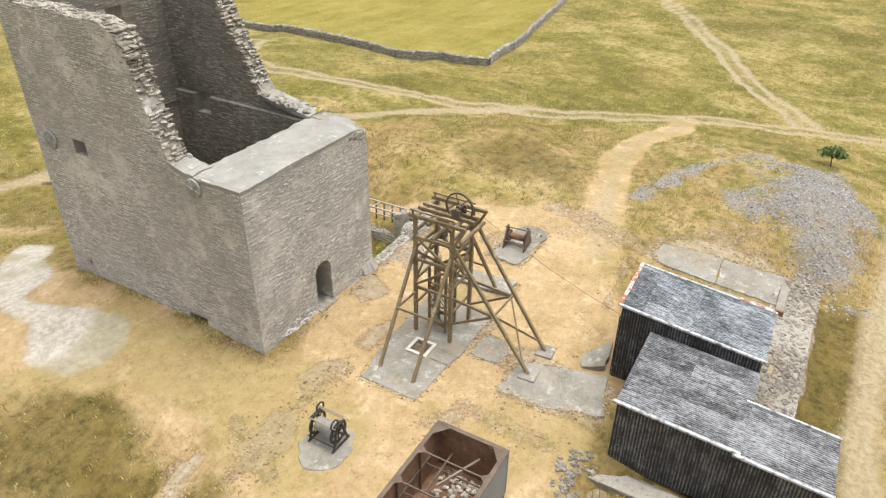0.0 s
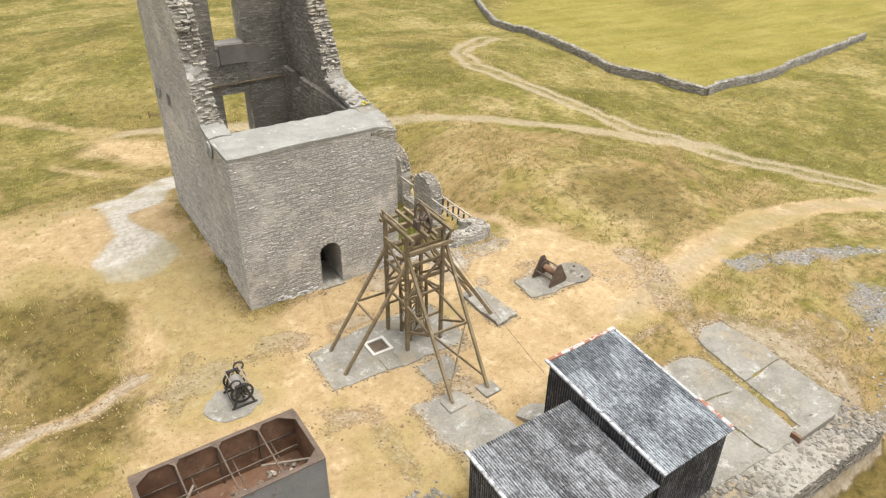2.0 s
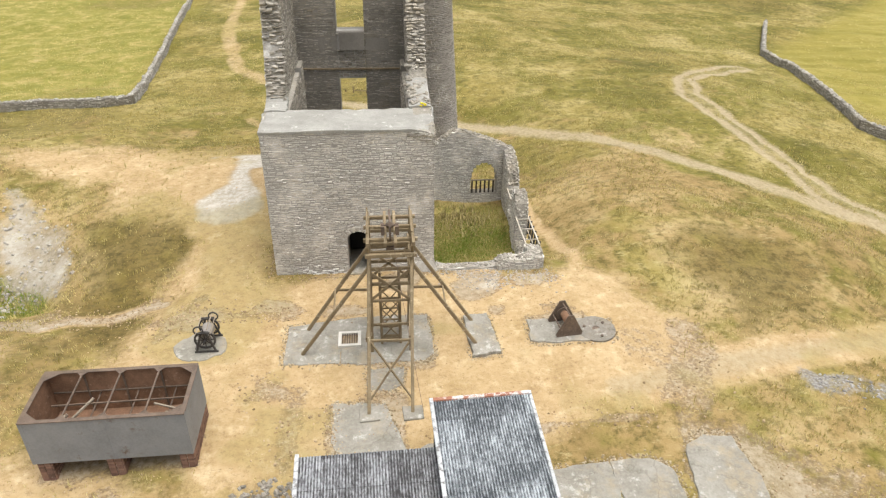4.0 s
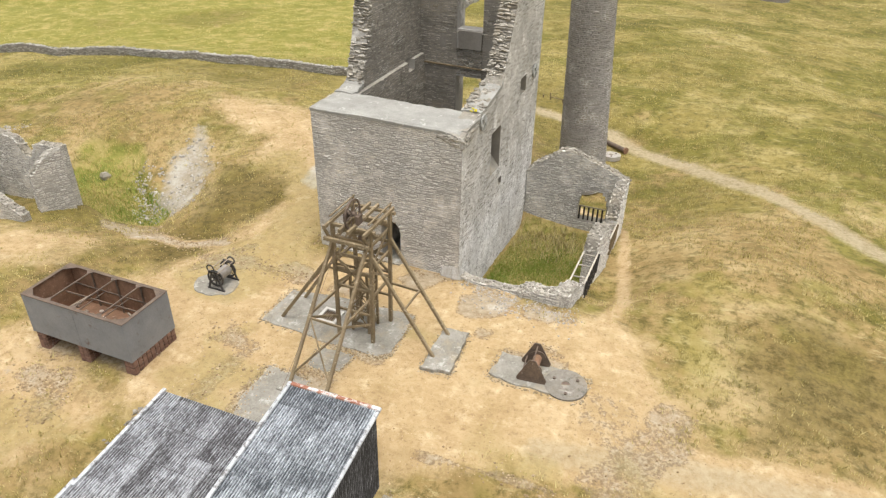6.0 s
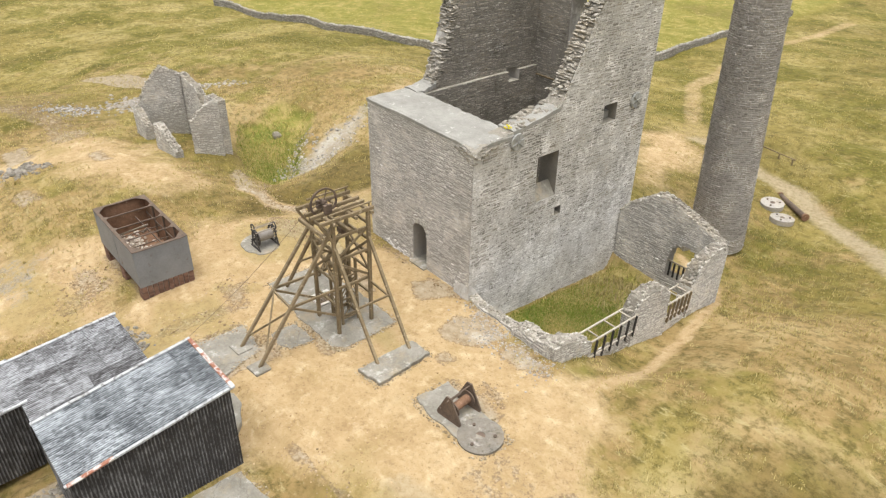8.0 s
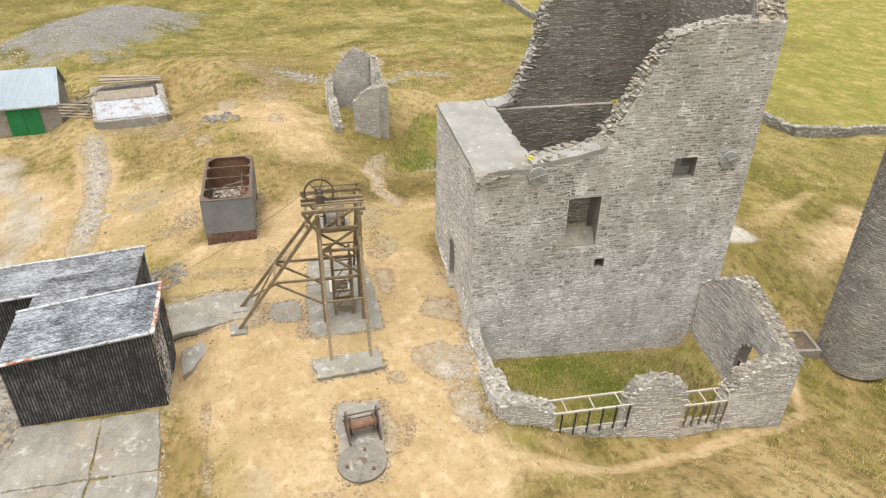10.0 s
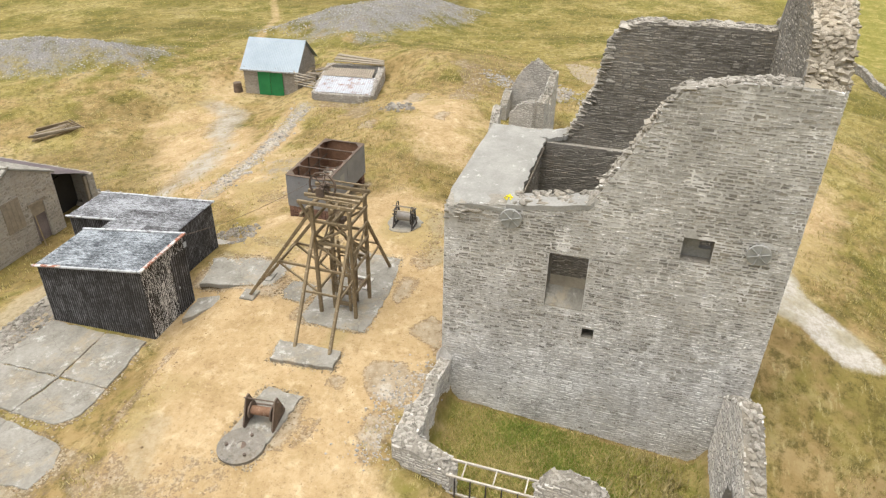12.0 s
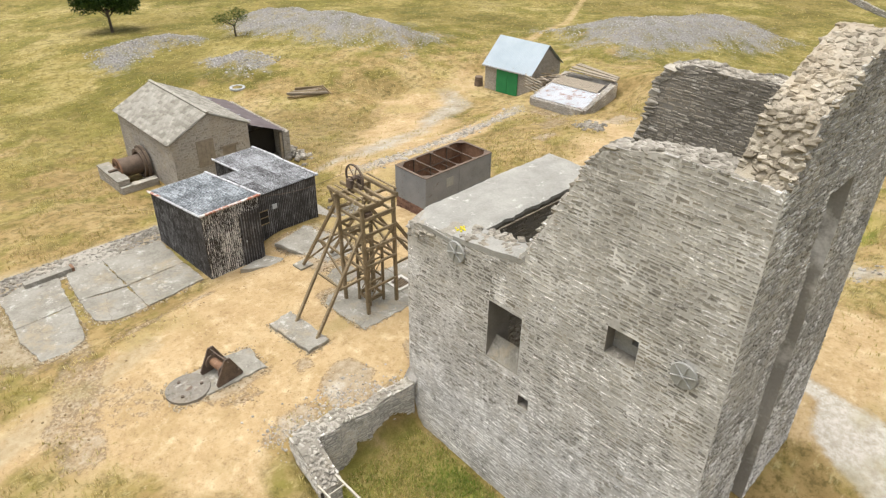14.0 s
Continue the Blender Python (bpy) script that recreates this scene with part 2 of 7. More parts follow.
def streaked(name, dark, light, along, worn_at=0.5, fine=9.0, lap=0.0, width=0.12, spread=0.3, ribs=0.0):
    """Corrugated sheet whose paint has worn in short streaks along one axis, sheet by sheet."""
    m, nt, b = shader(name, 0.8)
    b.inputs["Specular IOR Level"].default_value = 0.12
    p = local(nt)
    sq = [fine, fine, fine]
    sq[along] = 1.1
    streak = noise_tex(nt, p, 1.6, 5, 0.75, tuple(sq))
    sq[along] = 2.6
    fleck = noise_tex(nt, p, 3.0, 3, 0.7, tuple(sq))
    patch = noise_tex(nt, p, 1.8, 5, 0.65)
    cell = nt.nodes.new("ShaderNodeVectorMath")
    cell.operation = "SNAP"
    cell.inputs[1].default_value = [0.62 if k != along else 1.62 for k in range(3)]
    nt.links.new(p, cell.inputs[0])
    rnd = nt.nodes.new("ShaderNodeTexWhiteNoise")
    nt.links.new(cell.outputs[0], rnd.inputs["Vector"])
    f = calc(nt, "ADD", calc(nt, "MULTIPLY", streak, 0.42), calc(nt, "ADD", calc(nt, "MULTIPLY", patch, spread), calc(nt, "MULTIPLY", fleck, 0.58 - spread)))
    f = calc(nt, "ADD", f, calc(nt, "MULTIPLY", calc(nt, "SUBTRACT", rnd.outputs["Value"], 0.5), lap))
    if ribs:
        # the corrugations' shading put into the colour: valleys darker, ribs lighter
        rib = nt.nodes.new("ShaderNodeAttribute")
        rib.attribute_name = "ridge"
        f = calc(nt, "ADD", f, calc(nt, "MULTIPLY", calc(nt, "SUBTRACT", rib.outputs["Fac"], 0.5), ribs))
    c = ramp(nt, f, (worn_at - width, dark), (worn_at, tuple(0.62 * d + 0.38 * l for d, l in zip(dark, light))), (worn_at + width, light))
    nt.links.new(c, b.inputs["Base Color"])
    bump(nt, b, fleck, 0.25, 0.01)
    return m


ROOF_SHEET = streaked("worn_tarred_roof_sheet", (0.055, 0.062, 0.068), (0.45, 0.485, 0.51), 1, 0.52, 7.0, 0.1, 0.1, 0.2, 0.14)
ROOF_SHEET_DARK = streaked("brown_tarred_roof_sheet", (0.055, 0.053, 0.054), (0.4, 0.415, 0.43), 1, 0.515, 7.0, 0.12, 0.1, 0.2, 0.15)
WALL_SHEET = streaked("tarred_wall_sheet", (0.05, 0.047, 0.046), (0.34, 0.34, 0.34), 2, 0.585, 9.0, 0.05, 0.1, 0.26, 0.16)
WALL_SHEET_WORN = streaked("flaking_tarred_wall_sheet", (0.045, 0.042, 0.04), (0.72, 0.71, 0.69), 2, 0.53, 14.0, 0.05, 0.03, 0.06, 0.05)


# ---- making meshes ----
def mesh_of(name, verts, faces, material=None):
    me = bpy.data.meshes.new(name)
    me.from_pydata([tuple(v) for v in verts], [], faces)
    if material:
        me.materials.append(material)
    me.update()
    return me


def thing(name, label, category, at=(0, 0, 0), rz=0.0, group="", kind=""):
    ob = new(name)
    ob.matrix_world = pose(*at, 0, 0, rz)
    ob.empty_display_size = 0.2
    return tagged(ob, label, category, group, kind)


def part(name, bm, material, parent, label=""):
    """Links a bmesh, in its parent's own coordinates, as one mesh under it."""
    me = bpy.data.meshes.new(name)
    bm.to_mesh(me)
    bm.free()
    me.materials.append(material)
    ob = new(name, me)
    ob.parent = parent
    return tagged(ob, label) if label else ob


def part_data(name, verts, faces, material, parent, label="", kind=""):
    ob = new(name, mesh_of(name, verts, faces, material))
    ob.parent = parent
    return tagged(ob, label, kind=kind)


def box(bm, lo, hi, rough=0.0):
    r = bmesh.ops.create_cube(bm, size=1)
    for v in r["verts"]:
        v.co = Vector([(l + h) / 2 + c * (h - l) + random.uniform(-rough, rough) for l, h, c in zip(lo, hi, v.co)])
    return r["verts"]


def boxes(*spans):
    bm = bmesh.new()
    for lo, hi in spans:
        box(bm, lo, hi)
    return bm


def bevelled(bm, w):
    bmesh.ops.bevel(bm, geom=bm.edges[:], offset=w, segments=1, affect="EDGES")
    return bm


def beam(a, b, w, h, bm=None, up=(0, 0, 1)):
    """A squared timber from a to b, w wide and h deep, with eased edges."""
    fresh = bm is None
    bm = bm or bmesh.new()
    a, b = Vector(a), Vector(b)
    d = (b - a).normalized()
    u = Vector(up)
    if abs(d.dot(u)) > 0.98:
        u = Vector((0, 1, 0))
    s = d.cross(u).normalized()
    u = s.cross(d).normalized()
    c = min(w, h) * 0.14
    ring = [(w / 2 - c, -h / 2), (w / 2, -h / 2 + c), (w / 2, h / 2 - c), (w / 2 - c, h / 2), (-w / 2 + c, h / 2), (-w / 2, h / 2 - c), (-w / 2, -h / 2 + c), (-w / 2 + c, -h / 2)]
    va = [bm.verts.new(a + s * x + u * y) for x, y in ring]
    vb = [bm.verts.new(b + s * x + u * y) for x, y in ring]
    for i in range(8):
        bm.faces.new((va[i], va[(i + 1) % 8], vb[(i + 1) % 8], vb[i]))
    bm.faces.new(va[::-1])
    bm.faces.new(vb)
    return bm


def tube(a, b, r1, r2=None, n=14, bm=None, cap=True):
    bm = bm or bmesh.new()
    a, b = Vector(a), Vector(b)
    r2 = r1 if r2 is None else r2
    d = (b - a).normalized()
    s = d.orthogonal().normalized()
    u = d.cross(s)
    va = [bm.verts.new(a + (s * math.cos(k * math.tau / n) + u * math.sin(k * math.tau / n)) * r1) for k in range(n)]
    vb = [bm.verts.new(b + (s * math.cos(k * math.tau / n) + u * math.sin(k * math.tau / n)) * r2) for k in range(n)]
    for i in range(n):
        bm.faces.new((va[i], va[(i + 1) % n], vb[(i + 1) % n], vb[i]))
    if cap:
        bm.faces.new(va[::-1])
        bm.faces.new(vb)
    return bm


def rim(c, axis, r_out, r_in, w, n=28, bm=None):
    """A ring of square section round an axis."""
    bm = bm or bmesh.new()
    c, d = Vector(c), Vector(axis).normalized()
    s = d.orthogonal().normalized()
    u = d.cross(s)
    loops = []
    for r, o in ((r_out, -w / 2), (r_out, w / 2), (r_in, w / 2), (r_in, -w / 2)):
        loops.append([bm.verts.new(c + d * o + (s * math.cos(k * math.tau / n) + u * math.sin(k * math.tau / n)) * r) for k in range(n)])
    for j in range(4):
        p, q = loops[j], loops[(j + 1) % 4]
        for i in range(n):
            bm.faces.new((p[i], p[(i + 1) % n], q[(i + 1) % n], q[i]))
    return bm


def slab(outline, top, thick, bm=None, wob=0.0):
    """A flat slab over an outline of x, y points; top is a height or a function of x, y."""
    bm = bm or bmesh.new()
    f = top if callable(top) else (lambda x, y: top)
    t = [bm.verts.new((x, y, f(x, y))) for x, y in outline]
    e = [bm.verts.new((x * 1.0, y * 1.0, f(x, y) - thick)) for x, y in outline]
    bm.faces.new(t)
    bm.faces.new(e[::-1])
    n = len(t)
    for i in range(n):
        bm.faces.new((t[i], e[i], e[(i + 1) % n], t[(i + 1) % n]))
    bmesh.ops.recalc_face_normals(bm, faces=bm.faces[:])
    return bm


# ---- lie of the land ----
def lattice(seed):
    return np.random.RandomState(seed).rand(64, 64)


_lat = [lattice(i) for i in range(6)]


def vnoise(x, y, size, seed=0):
    """Smooth value noise, 0 to 1."""
    g = _lat[seed]
    fx, fy = np.asarray(x, float) / size, np.asarray(y, float) / size
    ix, iy = np.floor(fx).astype(int), np.floor(fy).astype(int)
    tx, ty = fx - ix, fy - iy
    tx, ty = tx * tx * (3 - 2 * tx), ty * ty * (3 - 2 * ty)
    a, b = g[ix % 64, iy % 64], g[(ix + 1) % 64, iy % 64]
    c, d = g[ix % 64, (iy + 1) % 64], g[(ix + 1) % 64, (iy + 1) % 64]
    return (a * (1 - tx) + b * tx) * (1 - ty) + (c * (1 - tx) + d * tx) * ty


def fractal(x, y, size, seed=0):
    return 0.5 * vnoise(x, y, size, seed) + 0.3 * vnoise(x, y, size / 2.1, seed + 1) + 0.2 * vnoise(x, y, size / 4.3, seed + 2)


def step(a, b, v):
    t = np.clip((v - a) / (b - a), 0, 1)
    return t * t * (3 - 2 * t)


# rises and hollows: x, y, spread, height
MOUNDS = [
    (0, -4, 11, 0.39), (-8, 6, 6, 0.35), (-18, 2, 4.5, -2.17), (-22, 13, 7, 1.56), (-22, -8, 6, 1.35),
    (-36, -13, 6, 2.21), (6.5, 13, 5, -1.54), (16, 7, 5, 1.1), (17, -1, 5, 0.62), (27, 0, 5, -0.49),
    (27, -12, 6, 1.13), (13, -13, 5, 0.48), (-9, -17, 6, 0.33), (-23, -30, 8, -1.15), (-32, -48, 10, 1.53),
    (-50, -26, 8, 1.38), (30, 30, 12, 1.6), (-15, -60, 12, 0.6), (-3, 11, 5, 0.84), (1, -24, 8, -0.37),
    (-42, 14, 12, 1.95), (0, -46, 14, -0.89), (9, 5, 3.5, -0.94), (8, 56, 16, 1.94), (-8, -30, 8, -0.82),
]


# smaller rises and dips
KNOLLS = [
    (-19.3, -0.6, 2.0, 1.0), (-15.5, -6.5, 3.5, 0.62), (-9.2, -1.7, 2.2, -0.5), (7.5, 23.0, 5, -1.45), (10.6, 14.5, 2.4, -0.6),
    (13.8, -2.0, 3, -0.36), (24.3, 1.6, 2.6, 1.25), (14.8, -17.9, 1.4, -1.2), (9.9, 3.3, 1.1, -0.75), (9.9, 6.2, 1.1, -0.5),
    (-16.7, -28, 4, -0.45), (-6.8, 3.0, 3.5, -0.25), (-2.3, -12.9, 0.55, -0.7), (-13.2, 5.6, 1.8, 0.55), (-11.0, 2.6, 1.8, 0.4),
]


def dist_poly(X, Y, pts, closed=True):
    """Distance to an outline or a line; negative inside a closed one."""
    X, Y = np.asarray(X, float), np.asarray(Y, float)
    best = np.full(X.shape, 1e9)
    inside = np.zeros(X.shape, bool)
    n = len(pts)
    for i in range(n if closed else n - 1):
        (ax, ay), (bx, by) = pts[i], pts[(i + 1) % n]
        dx, dy = bx - ax, by - ay
        t = np.clip(((X - ax) * dx + (Y - ay) * dy) / (dx * dx + dy * dy + 1e-9), 0, 1)
        best = np.minimum(best, np.hypot(X - ax - t * dx, Y - ay - t * dy))
        if closed:
            with np.errstate(divide="ignore", invalid="ignore"):
                cross = ((ay > Y) != (by > Y)) & (X < (bx - ax) * (Y - ay) / (by - ay + 1e-12) + ax)
            inside ^= cross
    return np.where(inside, -best, best) if closed else best


HEAP_EAST = [(28.4, -11.5), (25.5, -14.0), (20.3, -13.2), (15.8, -16.4), (14.0, -17.4), (14.6, -19.4), (19.1, -19.9), (24.3, -20.2), (29, -17.5)]
HEAP_STRIP = [(17.9, -8.2), (21.1, -9.0), (24.7, -9.7), (28.4, -12.1)]
HEAP_FAR_A = [(-23, -65), (-32, -72), (-35, -66), (-36, -51), (-37, -40), (-30, -40), (-25.5, -48), (-22, -58)]
HEAP_FAR_B = [(-48, -38), (-64, -37), (-80, -30), (-73, -16), (-60, -19), (-45, -24)]
HEAP_FAR_C = [(-7, -65), (-18, -66), (-19, -60), (-14, -60), (-7, -57)]
HEAP_FAR_D = [(-14, -52), (-19, -53), (-20.5, -47), (-15, -44.5)]


PIT_GREEN = [(-20.2, 0.4), (-16.7, -0.5), (-12.9, -0.6), (-14.9, 2.3), (-18.6, 4.3), (-21.8, 7.2), (-24.6, 6.6), (-24.5, 2.6)]


def ground_z(x, y):
    x, y = np.asarray(x, float), np.asarray(y, float)
    r2 = x * x + (y + 3) ** 2
    z = -0.2 - 6.17 * r2 / (r2 + 1600) - 1.74 * r2 / (r2 + 14400)
    for a, b, s, h in MOUNDS + KNOLLS:
        z = z + h * np.exp(-((x - a) ** 2 + (y - b) ** 2) / (2 * s * s))
    rr = np.sqrt(r2)
    z = z + (fractal(x, y, 8, 0) - 0.5) * 0.95 * step(15, 32, rr) + (fractal(x, y, 2.4, 1) - 0.5) * 0.24 * step(8, 18, rr)
    level = step(9.5, 6.0, np.hypot((x - 2.2) * 0.8, y + 5.5))
    z = z * (1 - level)
    sunk = step(0.35, -0.35, np.maximum(np.maximum(3.45 - x, x - 8.75), np.abs(y - 4.7) - 4.75))
    z = z * (1 - sunk) + sunk * (-1.8 - 0.07 * y + 0.15 * (fractal(x, y, 1.5, 2) - 0.5))
    flat = step(1.4, 0.0, np.maximum(np.abs(x - 8.0) - 5.3, np.abs(y + 14.2) - 2.9))
    z = z * (1 - flat) - 0.43 * flat
    low = step(-17.4, -18.3, y) * step(1.0, 3.0, x) * step(16.5, 13.0, x) * step(-25, -21.5, y)
    z = z * (1 - low) + low * (-1.95 - 0.05 * (-18.5 - y))
    z = z - 0.75 * step(0.5, -0.9, dist_poly(x, y, PIT_GREEN) + (fractal(x, y, 1.6, 2) - 0.5) * 0.8)
    for px, py, pr, pz in ((-31.5, -27.5, 3.5, -4.4), (-30.3, -19.0, 3.2, -2.75), (-2.5, -28, 5.5, -3.2)):
        k = step(pr + 4, pr, np.hypot(x - px, y - py))
        z = z * (1 - k) + pz * k
    for outline, h, w in ((HEAP_EAST, 0.8, 2.5), (HEAP_FAR_A, 1.6, 6), (HEAP_FAR_B, 1.8, 7), (HEAP_FAR_C, 0.8, 3), (HEAP_FAR_D, 0.5, 3)):
        d = dist_poly(x, y, outline)
        z = z + h * step(0.5, -w, d) * (0.7 + 0.6 * fractal(x, y, 3.5, 3))
    return z


def gz(x, y):
    return float(ground_z(np.array([x]), np.array([y]))[0])


SAND = [(-9.5, 11), (-5, 14), (-3, 11), (-3.2, -0.3), (4, -0.5), (9.3, -1), (10.5, 0.5), (14, -3.5), (14, -8), (11, -8.6), (6, -10), (4, -12), (-4, -12.5), (-9, -7), (-11, -3), (-8, 1.5)]
MUD = [(-5.7, 13.8), (-3.6, 15.6), (-2.0, 17.0), (-1.8, 14.8), (-3.2, 12.4), (-3.8, 10.9), (-5.6, 10.1), (-4.7, 7.4), (-4.6, 5.4), (-5.5, 4.1), (-6.9, 4.1), (-7.8, 5.0), (-7.9, 6.9), (-6.9, 8.6), (-6.7, 11.2), (-6.8, 12.6), (-8.6, 13.4)]
GREY_ROAD = [(-7, -21.2), (-10, -21.2), (-15.3, -22.3), (-20.5, -25.2), (-26, -27.5), (-27.2, -31)]
CRUSTS = (  # grey crusted patches on the sand
    ([(4.7, -2.8), (4.4, -1.5), (5.6, -0.9), (6.8, -0.9), (6.6, -2.0), (5.4, -2.9)], 0.75), ([(7.0, -1.9), (7.3, -0.8), (8.9, -0.7), (9.2, -1.4), (8.4, -2.0)], 0.7),
    ([(-4.4, -3.0), (-3.6, -1.9), (-2.4, -2.0), (-1.4, -3.2), (-2.8, -3.4)], 0.74), ([(-8, -3.5), (-7.0, -2.6), (-5.0, -2.4), (-4.6, -3.4), (-6.3, -4.2)], 0.7),
    ([(-0.6, -8.3), (-0.7, -12.5), (2.4, -12.4), (2.2, -8.3)], 0.6), ([(2.6, -2.2), (3.7, -0.5), (2.0, -0.5), (1.2, -1.6)], 0.66), ([(10.5, -4.2), (13, -5.0), (12.6, -8.0), (10.5, -7.8)], 0.43),
    ([(7.2, -6.0), (7.0, -3.9), (9.9, -3.8), (10.6, -5.8)], 0.6), ([(-9.6, -8.2), (-4.3, -8.2), (-4.3, -11.2), (-9.6, -11.2)], 0.55), ([(5.9, -3.9), (6.5, -3.9), (6.5, -3.4), (5.9, -3.4)], 0.7),
    ([(-3.4, -7.6), (-2.4, -6.8), (-1.6, -8.0), (-2.6, -8.8)], 0.6), ([(-1.0, -2.6), (1.4, -2.8), (1.2, -3.6), (-1.2, -3.7)], 0.6), ([(5.7, -14.5), (6.1, -16.2), (13.6, -16.0), (13.8, -18), (2.8, -18.2), (2.8, -16.2)], 0.95), ([(13.0, -10.5), (13.8, -17.6), (16, -16), (15, -12)], 0.6), ([(-16.6, -1.0), (-13.2, -1.4), (-11.5, -2.4), (-12.5, -3.2), (-15.5, -2.2)], 0.62), ([(-45, -2.5), (-40, -1.4), (-36.5, 0.6), (-38, 2), (-43.5, 0.8)], 0.8), ([(-22.2, -7), (-19.4, -7.1), (-19.4, -8.6), (-22, -8.5)], 0.62), ([(-27.2, -10.4), (-24.4, -10.4), (-24.4, -12), (-27, -12.1)], 0.62), ([(-20, -12), (-17.5, -11.5), (-17.2, -13), (-19.5, -13.4)], 0.55), ([(10.8, -12), (14, -10), (16, -14), (13.5, -17)], 0.5), ([(-1.9, -4.0), (-2.4, -6.7), (3.4, -7.0), (3.6, -3.4)], 0.58),
)
PALE_SPOTS = ([(7.7, -1.6), (8.2, -0.9), (8.9, -1.1), (8.5, -1.7)], [(5.6, -1.9), (6.5, -1.2), (6.6, -1.9)], [(-19.2, -12.6), (-18, -12.2), (-18.2, -13)])
PIT_SPOIL = [(-18.6, 9.6), (-17.9, 5.4), (-16.5, 3.3), (-13.9, 1.4), (-13.2, 0.4), (-13.5, 3.2), (-14.3, 6.6)]
BROWN_PIT = [(-13.2, 5.8), (-10.6, 6.4), (-8.3, 4.2), (-7.6, 0.8), (-7.9, -3.0), (-8.6, -5.4), (-11.5, -4.6), (-12.6, -1.4), (-12.6, 1.4)]
YARD = [(4, 0), (8.8, 0), (8.8, 9.6), (4, 9.6)]
LUSH_FIELD = [(-19, 31), (-120, 20), (-200, 60), (-120, 200), (-30, 160)]
HAY_FIELD = [(44, 14), (41, 33), (45, 48), (120, 120), (180, 60), (82, 21)]
TRACKS = (  # line, half width, kind
    ([(37, 38), (31, 34), (28.6, 31.5), (27.1, 26.9), (27.9, 19), (28.9, 9.8), (32.2, 4.1), (35.4, -1.8), (39.4, -9.6), (43, -20), (46, -38)], 1.1, "ruts"),
    ([(-3, 28), (5.5, 26.7), (11, 23.3), (15.2, 19), (20.5, 13.7), (24.9, 10), (31.4, 5.5)], 0.8, "path"),
    ([(43, -14.5), (49.8, -10.2), (65.9, -3.6), (90, 8.4), (130, 30)], 1.2, "ruts"),
    ([(10, -8.5), (12, -8), (15.8, -7), (22.8, -5.4), (28, -4.9), (32, -6.5), (37, -6.5)], 0.95, "sand"),
    ([(5.5, 13.5), (8.4, 12.4), (9.5, 10.2), (10.5, 4.5), (10.9, 1.8), (10.4, -0.8)], 0.27, "footpath"),
    ([(30, -21.4), (17.9, -20.9), (11.3, -20.5), (6, -20.3), (-1, -20.8), (-4.5, -19.5)], 0.75, "path"),
    ([(-26.7, -29.1), (-40, -34), (-58.7, -41.2), (-72, -49), (-110, -70)], 0.6, "faint"),
    ([(-12.6, -2.6), (-11.4, -2.1), (-10.1, -2.2), (-8.9, -1.6), (-7.7, -1.6)], 0.27, "stony"),
    ([(-18, 90), (-15, 56), (-11.5, 41), (-5.5, 31), (-2.6, 28)], 0.8, "faint"),
    ([(-3.5, 12.5), (-3.2, 15), (-4, 18), (-8, 24)], 0.5, "faint"),
    ([(-7, -17.4), (-12, -17.8), (-17, -18.6), (-21.5, -19.8), (-26, -21)], 0.8, "stony"),
)

SANDY = ([(-4, -12), (-9, -9), (-12, -10), (-14, -16), (-24, -27), (-30, -30), (-34, -34), (-22, -33), (-12, -26), (-5, -19)],
         [(-11, -3), (-14, -8), (-24, -13), (-28, -7), (-21, -4.5), (-13, -3.5)],
         [(-6, 25.2), (-4.5, 31.7), (-0.8, 25.5), (0.2, 19.9), (-0.6, 17.5)], 
         [(-5, 2), (-9.5, 1.5), (-13, 6), (-14, 9.5), (-20, 12), (-23, 17), (-10, 17), (-5, 14)])
RUBBLE = (  # lines of half-buried rubble on the sandy yard
    ([(-7.8, -3.2), (-5.6, -3.0), (-3.4, -3.1), (-2.3, -3.3)], 0.35, 420), ([(-7.4, -4.5), (-6.8, -3.0), (-6.2, -1.8)], 0.4, 160),
    ([(5.3, -1.2), (6.4, -1.0), (7.2, -1.3)], 0.5, 420), ([(7.6, -0.9), (8.6, -1.1), (9.2, -1.3)], 0.4, 260), ([(4.1, -0.5), (5.5, -0.7)], 0.2, 120),
    ([(-3.0, -0.6), (0.2, -0.7)], 0.12, 130), ([(1.6, -0.7), (3.9, -0.6)], 0.12, 120), ([(-3.4, -0.4), (-3.4, 3.5)], 0.12, 110), ([(0.6, -8.3), (1.9, -8.4)], 0.25, 160), ([(-0.4, -8.8), (-0.4, -10.5), (0.2, -12.2)], 0.25, 220), ([(-3.2, -7.2), (-2.6, -7.8), (-3.4, -8.2)], 0.3, 140),
    ([(14, -5), (13.2, -7.5), (12.5, -9)], 0.9, 110), ([(-7, -17.4), (-12, -17.8), (-17, -18.6), (-21.5, -19.8), (-26, -21)], 0.45, 1500),
    ([(14, -17.2), (14.6, -16), (16, -14)], 0.8, 420), ([(-1.7, -8), (-1.9, -11.5)], 0.4, 110), ([(6.3, -10.3), (9.3, -10.0), (10.8, -10.0)], 0.2, 130),
    ([(-12.9, -1.4), (-11.3, -2.2), (-9.6, -2.3), (-8.3, -1.0)], 0.35, 420), ([(-27, -8), (-31, -8), (-36, -10)], 1.2, 300), ([(8.2, -3.5), (9.5, -3.6)], 0.25, 90),
    ([(-8.7, -12.4), (-7.4, -12.0), (-6.5, -13.6)], 0.6, 420), ([(12.8, -12), (17, -14)], 1.6, 420), ([(-22, -14), (-26, -17), (-27, -20)], 1.2, 260),
)


def soft_poly(X, Y, pts, w, warp=1.0):
    return step(w, -w, dist_poly(X, Y, pts) + (fractal(X, Y, 3.0, 2) - 0.5) * warp * 2.4)


